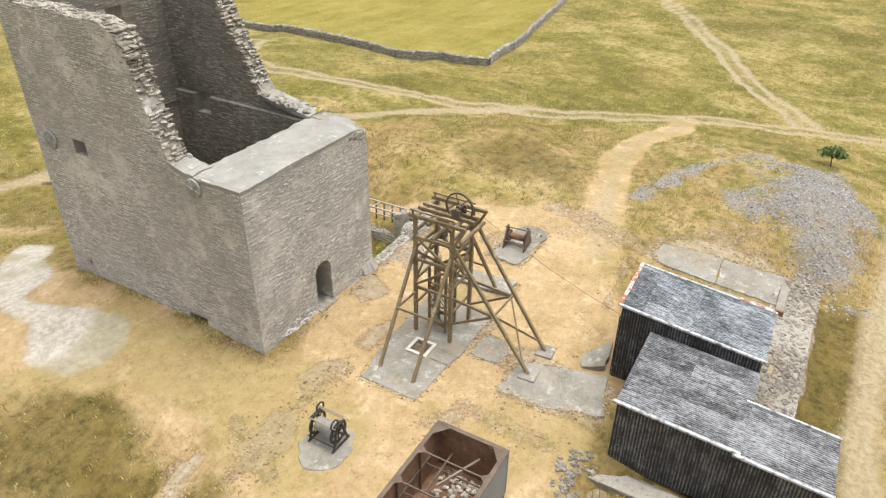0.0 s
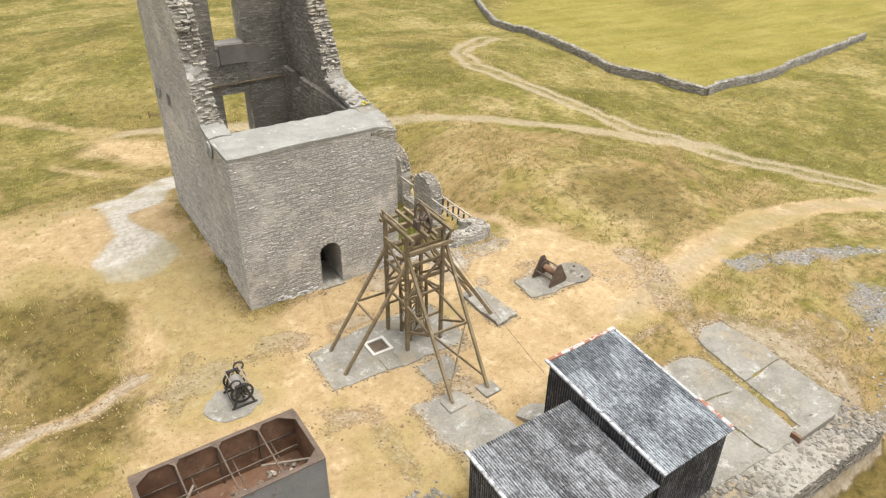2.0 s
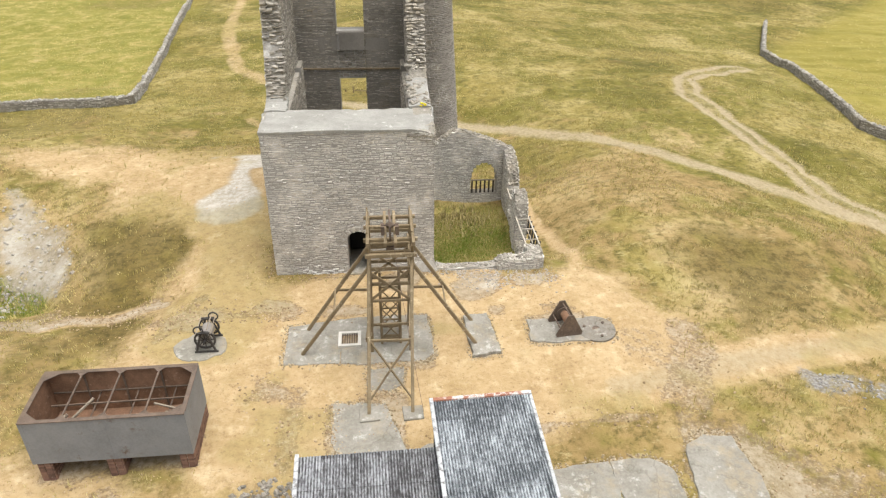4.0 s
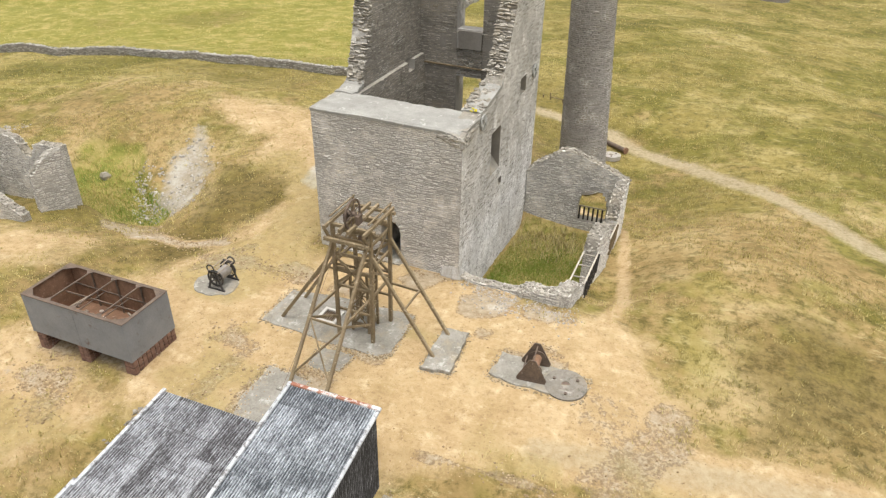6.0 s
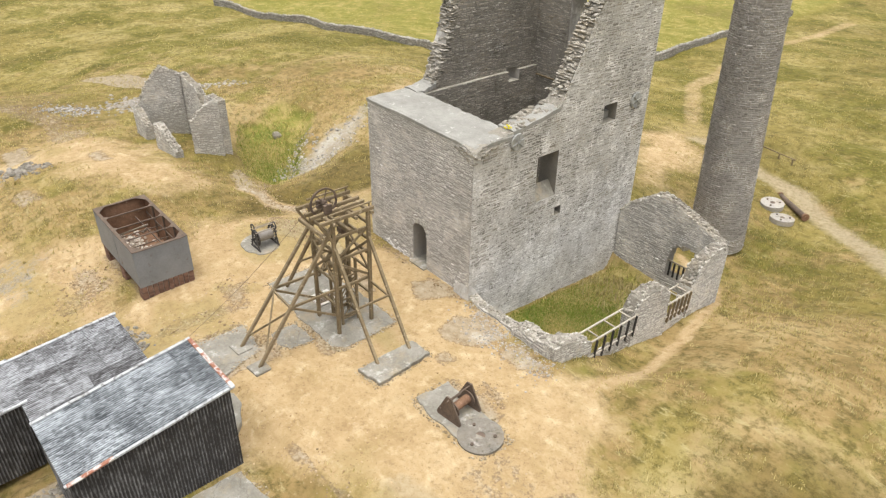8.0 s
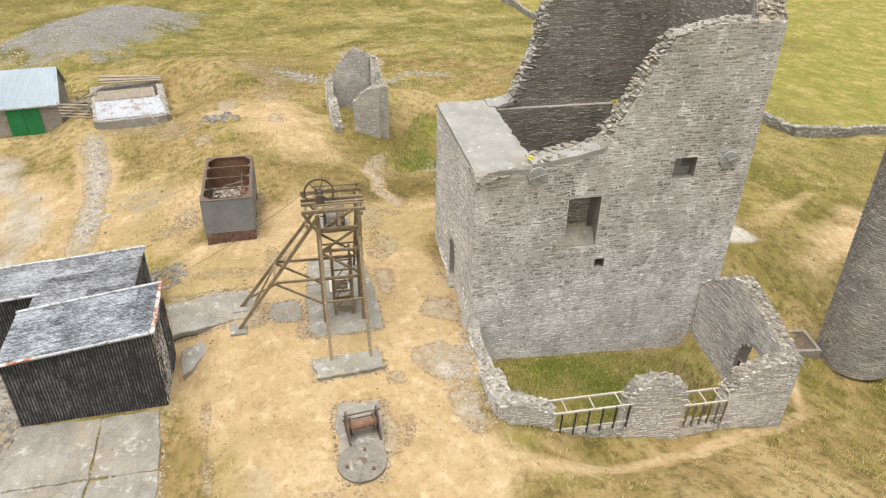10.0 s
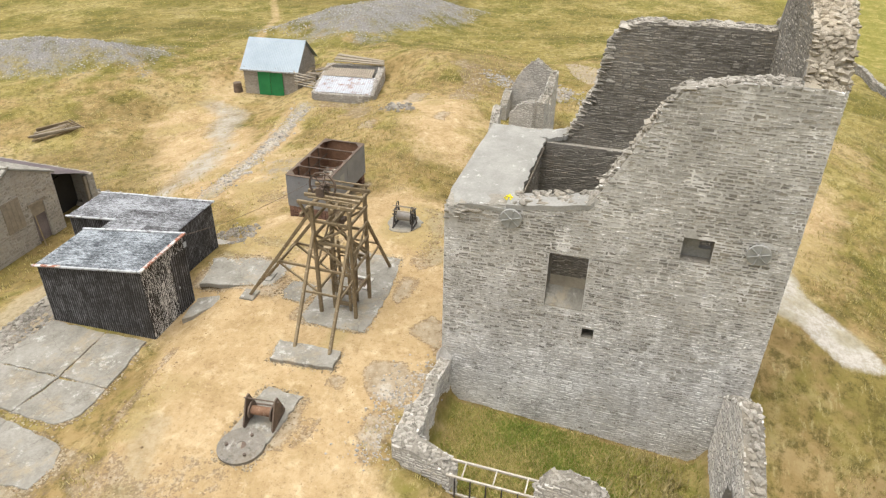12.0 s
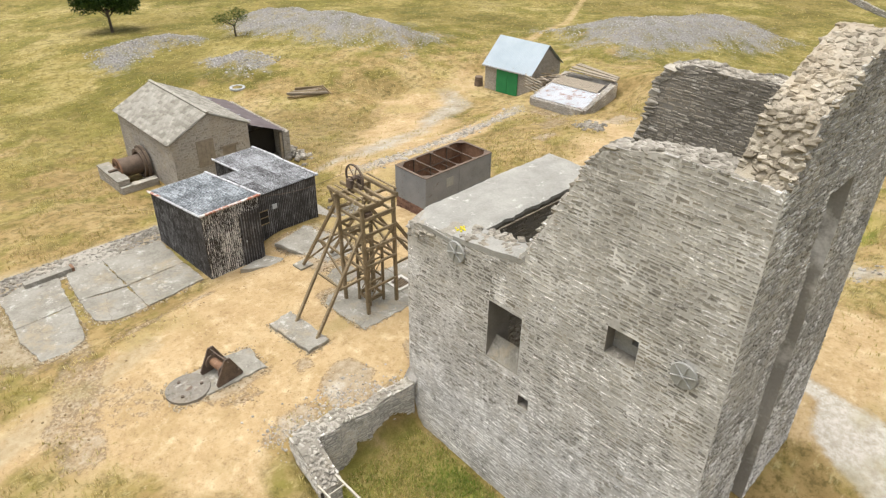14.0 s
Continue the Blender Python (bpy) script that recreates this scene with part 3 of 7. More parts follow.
def build_ground():
    def axis(lo, hi, fine, reach):
        mid = list(np.arange(lo, hi + 1e-6, fine))
        out, v, d = [], hi, fine
        while v < reach:
            d *= 1.012 if v < 62 else 1.07
            v += d
            out.append(v)
        low, v, d = [], lo, fine
        while v > -reach:
            d *= 1.012 if v > -62 else 1.07
            v -= d
            low.append(v)
        return np.array(low[::-1] + mid + out)
    xs, ys = axis(-28, 32, 0.27, 1500), axis(-32, 34, 0.27, 1500)
    X, Y = np.meshgrid(xs, ys, indexing="ij")
    Z = ground_z(X, Y)
    # stony and sandy ways lie a little lower
    sand = soft_poly(X, Y, SAND, 1.6, 1.2)
    for o in SANDY:
        sand = np.maximum(sand, 0.72 * soft_poly(X, Y, o, 2.2, 1.6))
    grey_m = 0.85 * soft_poly(X, Y, MUD, 0.7, 0.5)
    grey_m = np.maximum(grey_m, 0.62 * step(3.0, 0.0, dist_poly(X, Y, GREY_ROAD, False) + (fractal(X, Y, 3.5, 2) - 0.5) * 2.0))
    sand = sand * (1 - 0.9 * soft_poly(X, Y, BROWN_PIT, 2.4, 2.2))
    crust, pale = np.zeros_like(X), 0.6 * soft_poly(X, Y, MUD, 0.3, 0.5)
    for o, k in CRUSTS:
        crust = np.maximum(crust, k * soft_poly(X, Y, o, 0.45, 0.35))
    for o in PALE_SPOTS:
        pale = np.maximum(pale, 0.6 * soft_poly(X, Y, o, 0.5, 0.5))
    for line, w, n in RUBBLE:
        d = dist_poly(X, Y, line, False) + (fractal(X, Y, 1.3, 3) - 0.5) * w * 2
        crust = np.maximum(crust, 0.5 * step(w * 2.2, w * 0.4, d))
    gravel = np.zeros_like(X)
    for o, w in ((HEAP_EAST, 0.8), (HEAP_FAR_A, 2), (HEAP_FAR_B, 2), (HEAP_FAR_C, 1.2), (HEAP_FAR_D, 1.2)):
        gravel = np.maximum(gravel, 0.66 * soft_poly(X, Y, o, w * 2.2, 2.6))
    gravel = np.maximum(gravel, 0.42 * soft_poly(X, Y, [(-13, -12.5), (-10, -13), (-9, -15), (-12, -17)], 1.5, 1.5))
    gravel = np.maximum(gravel, 0.56 * step(0.7, 0.1, dist_poly(X, Y, HEAP_STRIP, False) + (fractal(X, Y, 1.6, 1) - 0.5) * 1.6))
    grey_m = np.maximum(grey_m, 0.66 * soft_poly(X, Y, PIT_SPOIL, 0.9, 1.2))
    track = np.zeros_like(X)
    for line, w, sort in TRACKS:
        d = dist_poly(X, Y, line, False) + (fractal(X, Y, 2.6, 2) - 0.5) * w * 0.7
        if sort == "ruts":
            m = np.maximum(0.95 * step(w * 0.62, w * 0.05, np.abs(d - w * 0.66)), 0.36 * step(w * 2.0, w * 0.5, d))
            track = np.maximum(track, m)
            Z = Z - 0.07 * m
        elif sort == "path":
            track = np.maximum(track, 0.8 * step(w * 1.6, w * 0.3, d))
        elif sort == "footpath":
            sand = np.maximum(sand, 0.75 * step(w * 1.8, w * 0.5, d))
        elif sort == "faint":
            sand = np.maximum(sand, 0.55 * step(w * 1.8, w * 0.4, d))
        elif sort == "sand":
            sand = np.maximum(sand, step(w * 1.7, w * 0.6, d))
            track = np.maximum(track, 0.6 * step(w * 1.1, w * 0.2, d))
        else:
            crust = np.maximum(crust, 0.75 * step(w * 1.8, w * 0.3, d))
            pale = np.maximum(pale, 0.5 * step(w * 1.1, w * 0.1, d))
            sand = np.maximum(sand, 0.8 * step(w * 2.6, w * 0.8, d))
    green = np.maximum(0.66 * soft_poly(X, Y, YARD, 0.3, 0.2), 0.95 * soft_poly(X, Y, PIT_GREEN, 0.8, 0.8))
    green = np.maximum(green, 0.55 * soft_poly(X, Y, LUSH_FIELD, 2, 0.5))
    olive_bank = [(2.5, -17.6), (13.6, -17.4), (15, -19.6), (12, -20.4), (2, -20.2)]
    brown = np.maximum(1.0 * soft_poly(X, Y, BROWN_PIT, 2.4, 2.0), 0.5 * step(0.5, 0.75, fractal(X, Y, 26, 3)))
    brown = np.maximum(brown, 0.95 * soft_poly(X, Y, olive_bank, 0.5, 0.4))
    brown = np.maximum(brown, 0.72 * soft_poly(X, Y, [(15.7, -0.2), (17.4, 2.2), (20.5, 3.4), (22.5, 0), (21, -4), (16.2, -5.5)], 1.6, 1.6))
    brown = np.maximum(brown, 0.5 * soft_poly(X, Y, [(-4, -19.8), (-14, -23), (-22, -31), (-12, -38), (-2, -36), (4, -24)], 2.5, 2.0))
    # tufts of greener turf that creep over the edges of the sand
    lawn = 0.6 * step(0.52, 0.66, fractal(X, Y, 5.0, 2)) * step(0.05, 0.5, sand)
    lawn = np.maximum(lawn, 0.85 * (soft_poly(X, Y, MUD, 1.0, 0.7) - soft_poly(X, Y, MUD, 0.35, 0.4)))
    hay = np.maximum(soft_poly(X, Y, HAY_FIELD, 2, 0.4), soft_poly(X, Y, LUSH_FIELD, 2, 0.4))
    dry = step(48, 20, np.hypot((X + 8) * 0.8, Y + 12)) * 0.55 + 0.1 + 0.5 * (fractal(X, Y, 14, 0) - 0.5)
    dry = dry + 0.5 * soft_poly(X, Y, [(10.9, 7.1), (13.5, 12), (18.7, 13), (20.5, 9), (15.6, 5.3)], 2.0, 1.6)
    nx, ny = X.shape
    idx = np.arange(nx * ny).reshape(nx, ny)
    quads = np.stack([idx[:-1, :-1], idx[1:, :-1], idx[1:, 1:], idx[:-1, 1:]], -1).reshape(-1, 4)
    me = bpy.data.meshes.new("ground")
    me.vertices.add(nx * ny)
    me.vertices.foreach_set("co", np.stack([X, Y, Z], -1).astype(np.float32).ravel())
    me.loops.add(quads.size)
    me.loops.foreach_set("vertex_index", quads.astype(np.int32).ravel())
    me.polygons.add(len(quads))
    me.polygons.foreach_set("loop_start", np.arange(0, quads.size, 4, dtype=np.int32))
    me.polygons.foreach_set("use_smooth", np.ones(len(quads), bool))
    me.update(calc_edges=True)
    for nm, chans in (("zone_a", (sand, grey_m, gravel, track)), ("zone_b", (green, brown, hay, dry)), ("zone_c", (crust, pale, lawn, crust * 0 + 1))):
        at = me.color_attributes.new(nm, "FLOAT_COLOR", "POINT")
        at.data.foreach_set("color", np.stack(chans, -1).astype(np.float32).ravel())
    ob = new("ground", me)
    tagged(ob, "dry straw-coloured grassland with bare sandy yard and tracks", "ground", kind="structure")
    return ob, (xs, ys, sand, grey_m, gravel, track, green, brown)


def ground_material():
    m, nt, b = shader("dry_grassland", 0.95)
    p = coords(nt)
    za, zb = nt.nodes.new("ShaderNodeAttribute"), nt.nodes.new("ShaderNodeAttribute")
    za.attribute_name, zb.attribute_name = "zone_a", "zone_b"
    zc, sc = nt.nodes.new("ShaderNodeAttribute"), nt.nodes.new("ShaderNodeSeparateColor")
    zc.attribute_name = "zone_c"
    nt.links.new(zc.outputs["Color"], sc.inputs[0])
    sa, sb = nt.nodes.new("ShaderNodeSeparateColor"), nt.nodes.new("ShaderNodeSeparateColor")
    nt.links.new(za.outputs["Color"], sa.inputs[0])
    nt.links.new(zb.outputs["Color"], sb.inputs[0])
    wide, mid = noise_tex(nt, p, 0.09, 4, 0.6), noise_tex(nt, p, 0.55, 6, 0.68)
    fine, grit = noise_tex(nt, p, 4.0, 6, 0.75), noise_tex(nt, p, 22, 4, 0.75)
    tuft = noise_tex(nt, p, 1.7, 8, 0.8)

    def zone(v, soft=0.5, w=0.14):
        e = calc(nt, "ADD", v, calc(nt, "MULTIPLY", calc(nt, "SUBTRACT", calc(nt, "ADD", calc(nt, "MULTIPLY", fine, 0.5), calc(nt, "MULTIPLY", mid, 0.5)), 0.5), soft * 2))
        return ramp(nt, e, (0.5 - w, grey(0)), (0.5 + w, grey(1)))

    t = calc(nt, "ADD", calc(nt, "MULTIPLY", wide, 0.42), calc(nt, "ADD", calc(nt, "MULTIPLY", mid, 0.43), calc(nt, "MULTIPLY", tuft, 0.15)))
    hue, hue2 = noise_tex(nt, p, 0.16, 5, 0.62), noise_tex(nt, p, 0.33, 5, 0.66)
    straw = ramp(nt, t, (0.36, (0.15, 0.118, 0.028)), (0.5, (0.25, 0.2, 0.06)), (0.64, (0.38, 0.315, 0.14)))
    olive = ramp(nt, t, (0.36, (0.07, 0.066, 0.01)), (0.5, (0.14, 0.124, 0.022)), (0.64, (0.25, 0.213, 0.06)))
    tan = ramp(nt, t, (0.36, (0.17, 0.115, 0.042)), (0.5, (0.29, 0.206, 0.085)), (0.64, (0.42, 0.325, 0.168)))
    grass = mix(nt, ramp(nt, hue, (0.44, grey(0)), (0.56, grey(1))), straw, olive)
    lean = calc(nt, "ADD", hue2, calc(nt, "MULTIPLY", calc(nt, "SUBTRACT", zb.outputs["Alpha"], 0.45), 0.45))
    grass = mix(nt, ramp(nt, lean, (0.46, grey(0)), (0.6, grey(1))), grass, tan)
    grass = mix(nt, ramp(nt, tuft, (0.39, grey(0.75)), (0.52, grey(0))), grass, (0.08, 0.068, 0.014))
    wisp = noise_tex(nt, p, 1.1, 6, 0.8, (1.0, 2.6, 1.0))
    grass = mix(nt, ramp(nt, wisp, (0.56, grey(0)), (0.66, grey(0.6))), grass, (0.44, 0.375, 0.19))
    hay = ramp(nt, noise_tex(nt, p, 0.35, 6, 0.65, (0.25, 1.6, 1)), (0.35, (0.194, 0.167, 0.0251)), (0.65, (0.308, 0.262, 0.0644)))
    grass = mix(nt, calc(nt, "MULTIPLY", sb.outputs[2], 0.7), grass, hay)
    lush = ramp(nt, calc(nt, "ADD", calc(nt, "MULTIPLY", tuft, 0.4), calc(nt, "MULTIPLY", mid, 0.6)), (0.38, (0.1, 0.13, 0.018)), (0.5, (0.21, 0.2, 0.045)), (0.6, (0.38, 0.3, 0.12)))
    grass = mix(nt, zone(sb.outputs[0], 0.4, 0.2), grass, lush)
    heath = ramp(nt, tuft, (0.35, (0.045, 0.036, 0.007)), (0.65, (0.165, 0.122, 0.032)))
    grass = mix(nt, calc(nt, "MULTIPLY", zone(sb.outputs[1], 0.6, 0.25), 0.8), grass, heath)
    sand = ramp(nt, calc(nt, "ADD", calc(nt, "MULTIPLY", mid, 0.5), calc(nt, "MULTIPLY", fine, 0.5)), (0.36, (0.33, 0.228, 0.112)), (0.5, (0.425, 0.308, 0.162)), (0.66, (0.5, 0.385, 0.228)))
    sand = mix(nt, ramp(nt, noise_tex(nt, p, 0.8, 6, 0.72), (0.5, grey(0)), (0.68, grey(0.5))), sand, tan)
    crust = noise_tex(nt, p, 2.6, 7, 0.8)
    sand = mix(nt, ramp(nt, crust, (0.35, grey(0.65)), (0.46, grey(0))), sand, (0.225, 0.152, 0.072))
    sand = mix(nt, ramp(nt, grit, (0.6, grey(0)), (0.75, grey(0.5))), sand, (0.2, 0.14, 0.075))
    sand = mix(nt, ramp(nt, noise_tex(nt, p, 1.3, 7, 0.75), (0.54, grey(0)), (0.66, grey(0.75))), sand, (0.56, 0.45, 0.285))
    sand = mix(nt, ramp(nt, noise_tex(nt, p, 6.5, 6, 0.82), (0.36, grey(0.7)), (0.44, grey(0))), sand, (0.2, 0.142, 0.075))
    c = mix(nt, zone(sa.outputs[0], 0.55, 0.2), grass, sand)
    trk = ramp(nt, fine, (0.35, (0.26, 0.205, 0.12)), (0.65, (0.41, 0.345, 0.225)))
    c = mix(nt, calc(nt, "MULTIPLY", zone(za.outputs["Alpha"], 0.55, 0.3), 0.9), c, trk)
    mud = ramp(nt, calc(nt, "ADD", calc(nt, "MULTIPLY", mid, 0.6), calc(nt, "MULTIPLY", fine, 0.4)), (0.36, (0.2, 0.168, 0.112)), (0.5, (0.32, 0.285, 0.222)), (0.64, (0.43, 0.4, 0.335)))
    c = mix(nt, zone(sa.outputs[1], 0.5, 0.18), c, mud)
    # crusted patches: grey-brown fill, darker crumbling edges
    ce = calc(nt, "ADD", sc.outputs[0], calc(nt, "MULTIPLY", calc(nt, "SUBTRACT", calc(nt, "ADD", calc(nt, "MULTIPLY", crust, 0.6), calc(nt, "MULTIPLY", mid, 0.4)), 0.5), 0.9))
    fill = ramp(nt, crust, (0.36, (0.23, 0.178, 0.112)), (0.5, (0.315, 0.258, 0.178)), (0.64, (0.41, 0.355, 0.27)))
    c = mix(nt, ramp(nt, ce, (0.44, grey(0)), (0.58, grey(0.85))), c, fill)
    rim_f = ramp(nt, ce, (0.4, grey(0)), (0.455, grey(1)), (0.49, grey(0.9)), (0.58, grey(0)))
    crumb = ramp(nt, noise_tex(nt, p, 7.0, 5, 0.8), (0.42, grey(0)), (0.56, grey(0.8)))
    c = mix(nt, calc(nt, "MULTIPLY", rim_f, crumb), c, (0.15, 0.105, 0.062))
    c = mix(nt, zone(sc.outputs[1], 0.45, 0.2), c, ramp(nt, fine, (0.4, (0.41, 0.37, 0.3)), (0.6, (0.54, 0.51, 0.45))))
    turf = ramp(nt, tuft, (0.38, (0.15, 0.125, 0.03)), (0.62, (0.33, 0.265, 0.09)))
    c = mix(nt, calc(nt, "MULTIPLY", zone(sc.outputs[2], 0.5, 0.25), 0.6), c, turf)
    stones = nt.nodes.new("ShaderNodeTexVoronoi")
    stones.inputs["Scale"].default_value = 9.0
    nt.links.new(p, stones.inputs["Vector"])
    shade = calc(nt, "ADD", calc(nt, "MULTIPLY", stones.outputs["Distance"], 0.6), calc(nt, "MULTIPLY", grit, 0.5))
    grav = ramp(nt, shade, (0.25, (0.33, 0.315, 0.295)), (0.6, (0.195, 0.187, 0.175)), (0.85, (0.1, 0.09, 0.078)))
    c = mix(nt, zone(sa.outputs[2], 1.2, 0.2), c, grav)
    nt.links.new(c, b.inputs["Base Color"])
    bump(nt, b, calc(nt, "ADD", calc(nt, "MULTIPLY", tuft, 0.9), calc(nt, "MULTIPLY", grit, 0.3)), 0.55, 0.12)
    return m


ground, ZONES = build_ground()
ground.data.materials.append(ground_material())


# ---- stonework ----
class Stones:
    """Gathers many small stones, each with its own edges, into one mesh."""

    def __init__(self, seed):
        self.r = random.Random(seed)
        self.v, self.f = [], []

    def put(self, o, u, w, n, du, dw, depth, back=0.05):
        """A stone at o, du along u and dw along w, that stands depth proud along n."""
        r, k = self.r, len(self.v)
        ch = min(du, dw) * 0.2
        j = ch * 1.3
        for a, b in ((0, 0), (du, 0), (du, dw), (0, dw)):
            self.v.append(o + u * a + w * b - n * back)
        for a, b in ((ch, ch), (du - ch, ch), (du - ch, dw - ch), (ch, dw - ch)):
            self.v.append(o + u * (a + r.uniform(-j, j)) + w * (b + r.uniform(-j, j)) + n * (depth * r.uniform(0.55, 1.2)))
        self.f += [(k + 4, k + 5, k + 6, k + 7), (k, k + 1, k + 5, k + 4), (k + 1, k + 2, k + 6, k + 5), (k + 2, k + 3, k + 7, k + 6), (k + 3, k, k + 4, k + 7)]

    def lump(self, c, sx, sy, sz, turn=None):
        """A rough loose stone with a wide waist."""
        r, k = self.r, len(self.v)
        a = r.uniform(0, 6.28) if turn is None else turn + r.uniform(-0.25, 0.25)
        ca, sa = math.cos(a), math.sin(a)
        tx, ty = r.uniform(-0.25, 0.25), r.uniform(-0.25, 0.25)
        for z, q in ((-0.5, 0.8), (0.05, 1.0), (0.5, 0.6)):
            for x, y in ((-0.5, -0.5), (0.5, -0.5), (0.5, 0.5), (-0.5, 0.5)):
                x2, y2 = x * sx * q * r.uniform(0.7, 1.15), y * sy * q * r.uniform(0.7, 1.15)
                self.v.append(Vector((c[0] + ca * x2 - sa * y2, c[1] + sa * x2 + ca * y2, c[2] + z * sz * r.uniform(0.75, 1.2) + x2 * tx + y2 * ty)))
        for o in (0, 4):
            self.f += [(k + o + i, k + o + (i + 1) % 4, k + o + 4 + (i + 1) % 4, k + o + 4 + i) for i in range(4)]
        self.f += [(k + 8, k + 9, k + 10, k + 11), (k + 3, k + 2, k + 1, k)]

    def face(self, o, u, n, length, bottom, top, holes=(), course=(0.06, 0.115), run=(0.12, 0.36), proud=(0.004, 0.03), keep=None, joint=(0.004, 0.012)):
        """Courses of stones over a wall's face. o: its foot, u along it, n out of it; bottom, top: heights as functions of the distance
        along; holes: (u0, u1, z0, z1). keep: called with the distance and height of a stone, takes it over when true."""
        r = self.r
        o, u, n, w = Vector(o), Vector(u).normalized(), Vector(n).normalized(), Vector((0, 0, 1))
        lo = min(bottom(length * i / 12) for i in range(13))
        hi = max(top(length * i / 60) for i in range(61))
        z = lo
        while z < hi:
            h = r.uniform(*course)
            s = -r.uniform(0, 0.15)
            while s < length:
                d = min(r.uniform(*run), length - s)
                a = max(s, 0)
                d = s + d - a
                mid = a + d / 2
                ok = d > 0.06 and z + h * 0.7 < top(mid) + r.uniform(-0.05, 0.06) and z + h > bottom(mid)
                for h0, h1, z0, z1 in holes:
                    if ok and a + d > h0 and a < h1 and z + h > z0 and z < z1:
                        if a < h0 - 0.08:
                            d = h0 - a
                        elif a + d > h1 + 0.08:
                            a, d = h1, a + d - h1
                        else:
                            ok = False
                if ok:
                    g = r.uniform(*joint)
                    lift = r.uniform(-0.22, 0.22) * h
                    spot = (o + u * (a + g) + w * (z + g + lift), u, w, n, d - 2 * g, (h - 2 * g) * r.uniform(0.8, 1.12), r.uniform(*proud))
                    if r.random() > 0.012 and not (keep and keep(mid, z, spot)):
                        self.put(*spot)
                s = a + d if ok else s + max(d, 0.12)
            z += h

    def crest(self, pts, width, size=0.24, height=0.12):
        """Jumbled stones along the top of a wall, through 3D points."""
        r = self.r
        for a, b in zip(pts, pts[1:]):
            a, b = Vector(a), Vector(b)
            L = (b - a).length
            if L < 0.02:
                continue
            d = (b - a) / L
            flat = Vector((d.x, d.y, 0))
            flat = flat.normalized() if flat.length > 0.05 else Vector((1, 0, 0))
            s = Vector((-flat.y, flat.x, 0))
            n = max(1, round(L * width / (size * size * 0.42)))
            for k in range(n):
                c = a + d * r.uniform(0, L) + s * (r.uniform(-0.5, 0.5) * (width - size * 0.5))
                q = size * r.uniform(0.5, 1.2)
                self.lump((c.x, c.y, c.z + r.uniform(-0.04, 0.03)), q * r.uniform(0.9, 1.5), q * 0.8, height * r.uniform(0.5, 1.2), math.atan2(flat.y, flat.x) + r.uniform(-0.9, 0.9))

    def broken_end(self, profile, base, u, n, thick, s0, s1, out=0.1):
        """Flat bedded stones up a raked, broken wall end. profile: height along u from base; thick along n."""
        r = self.r
        base, u, n = Vector(base), Vector(u), Vector(n)
        turn = math.atan2(n.y, n.x)
        samples = [(s, profile(s)) for s in np.linspace(s0, s1, 160)]
        z, top = samples[0][1], samples[-1][1]
        while z < top:
            h = r.uniform(0.08, 0.15)
            s = next((a for a, b in samples if b >= z), s1)
            k = 0.0
            while k < thick:
                d = r.uniform(0.16, 0.34)
                reach = r.uniform(0.24, 0.46)
                c = base + u * (s + reach * 0.32 - r.uniform(-0.05, out) * 0.9) + n * min(k + d / 2, thick - 0.06)
                self.lump((c.x, c.y, z + h / 2), d * 1.05, reach, h * r.uniform(0.75, 1.05), turn)
                k += d
            z += h

    def done(self, name, material, parent, label="", kind=""):
        return part_data(name, self.v, self.f, material, parent, label, kind)


def along(points):
    """A broken line through (distance, height) pairs as a function."""
    xs, zs = [p[0] for p in points], [p[1] for p in points]
    return lambda s: float(np.interp(s, xs, zs))


def wall_core(bm, o, u, n, length, thick, bottom, top, holes=()):
    """The solid of a wall behind its stones, with openings through it. n points to its far side."""
    o, u, n = Vector(o), Vector(u).normalized(), Vector(n).normalized()
    cuts = sorted({0.0, length, *[min(max(c, 0), length) for h in holes for c in h[:2]], *[length * i / 24 for i in range(25)]})
    for a, b in zip(cuts, cuts[1:]):
        if b - a < 1e-4:
            continue
        m = (a + b) / 2
        spans, z0 = [], min(bottom(a), bottom(b))
        for h in sorted((h for h in holes if h[0] < m < h[1]), key=lambda h: h[2]):
            if h[2] > z0:
                spans.append((z0, h[2], h[2]))
            z0 = h[3]
        spans.append((z0, top(a), top(b)))
        for lo, ta, tb in spans:
            if max(ta, tb) <= lo + 0.01:
                continue
            v = [bm.verts.new(o + u * s + n * k + Vector((0, 0, z))) for k in (0, thick) for s, z in ((a, lo), (b, lo), (b, max(tb, lo + 0.01)), (a, max(ta, lo + 0.01)))]
            for q in ((0, 1, 2, 3), (7, 6, 5, 4), (0, 4, 5, 1), (1, 5, 6, 2), (2, 6, 7, 3), (3, 7, 4, 0)):
                bm.faces.new([v[i] for i in q])
    bmesh.ops.remove_doubles(bm, verts=bm.verts[:], dist=0.0005)
    bmesh.ops.recalc_face_normals(bm, faces=bm.faces[:])
    return bm


def cap_core(ob, material=None):
    """Wall tops show rough stone, not mortar."""
    ob.data.materials.append(material or STONE_CREST)
    k = len(ob.data.materials) - 1
    for f in ob.data.polygons:
        if f.normal.z > 0.25:
            f.material_index = k


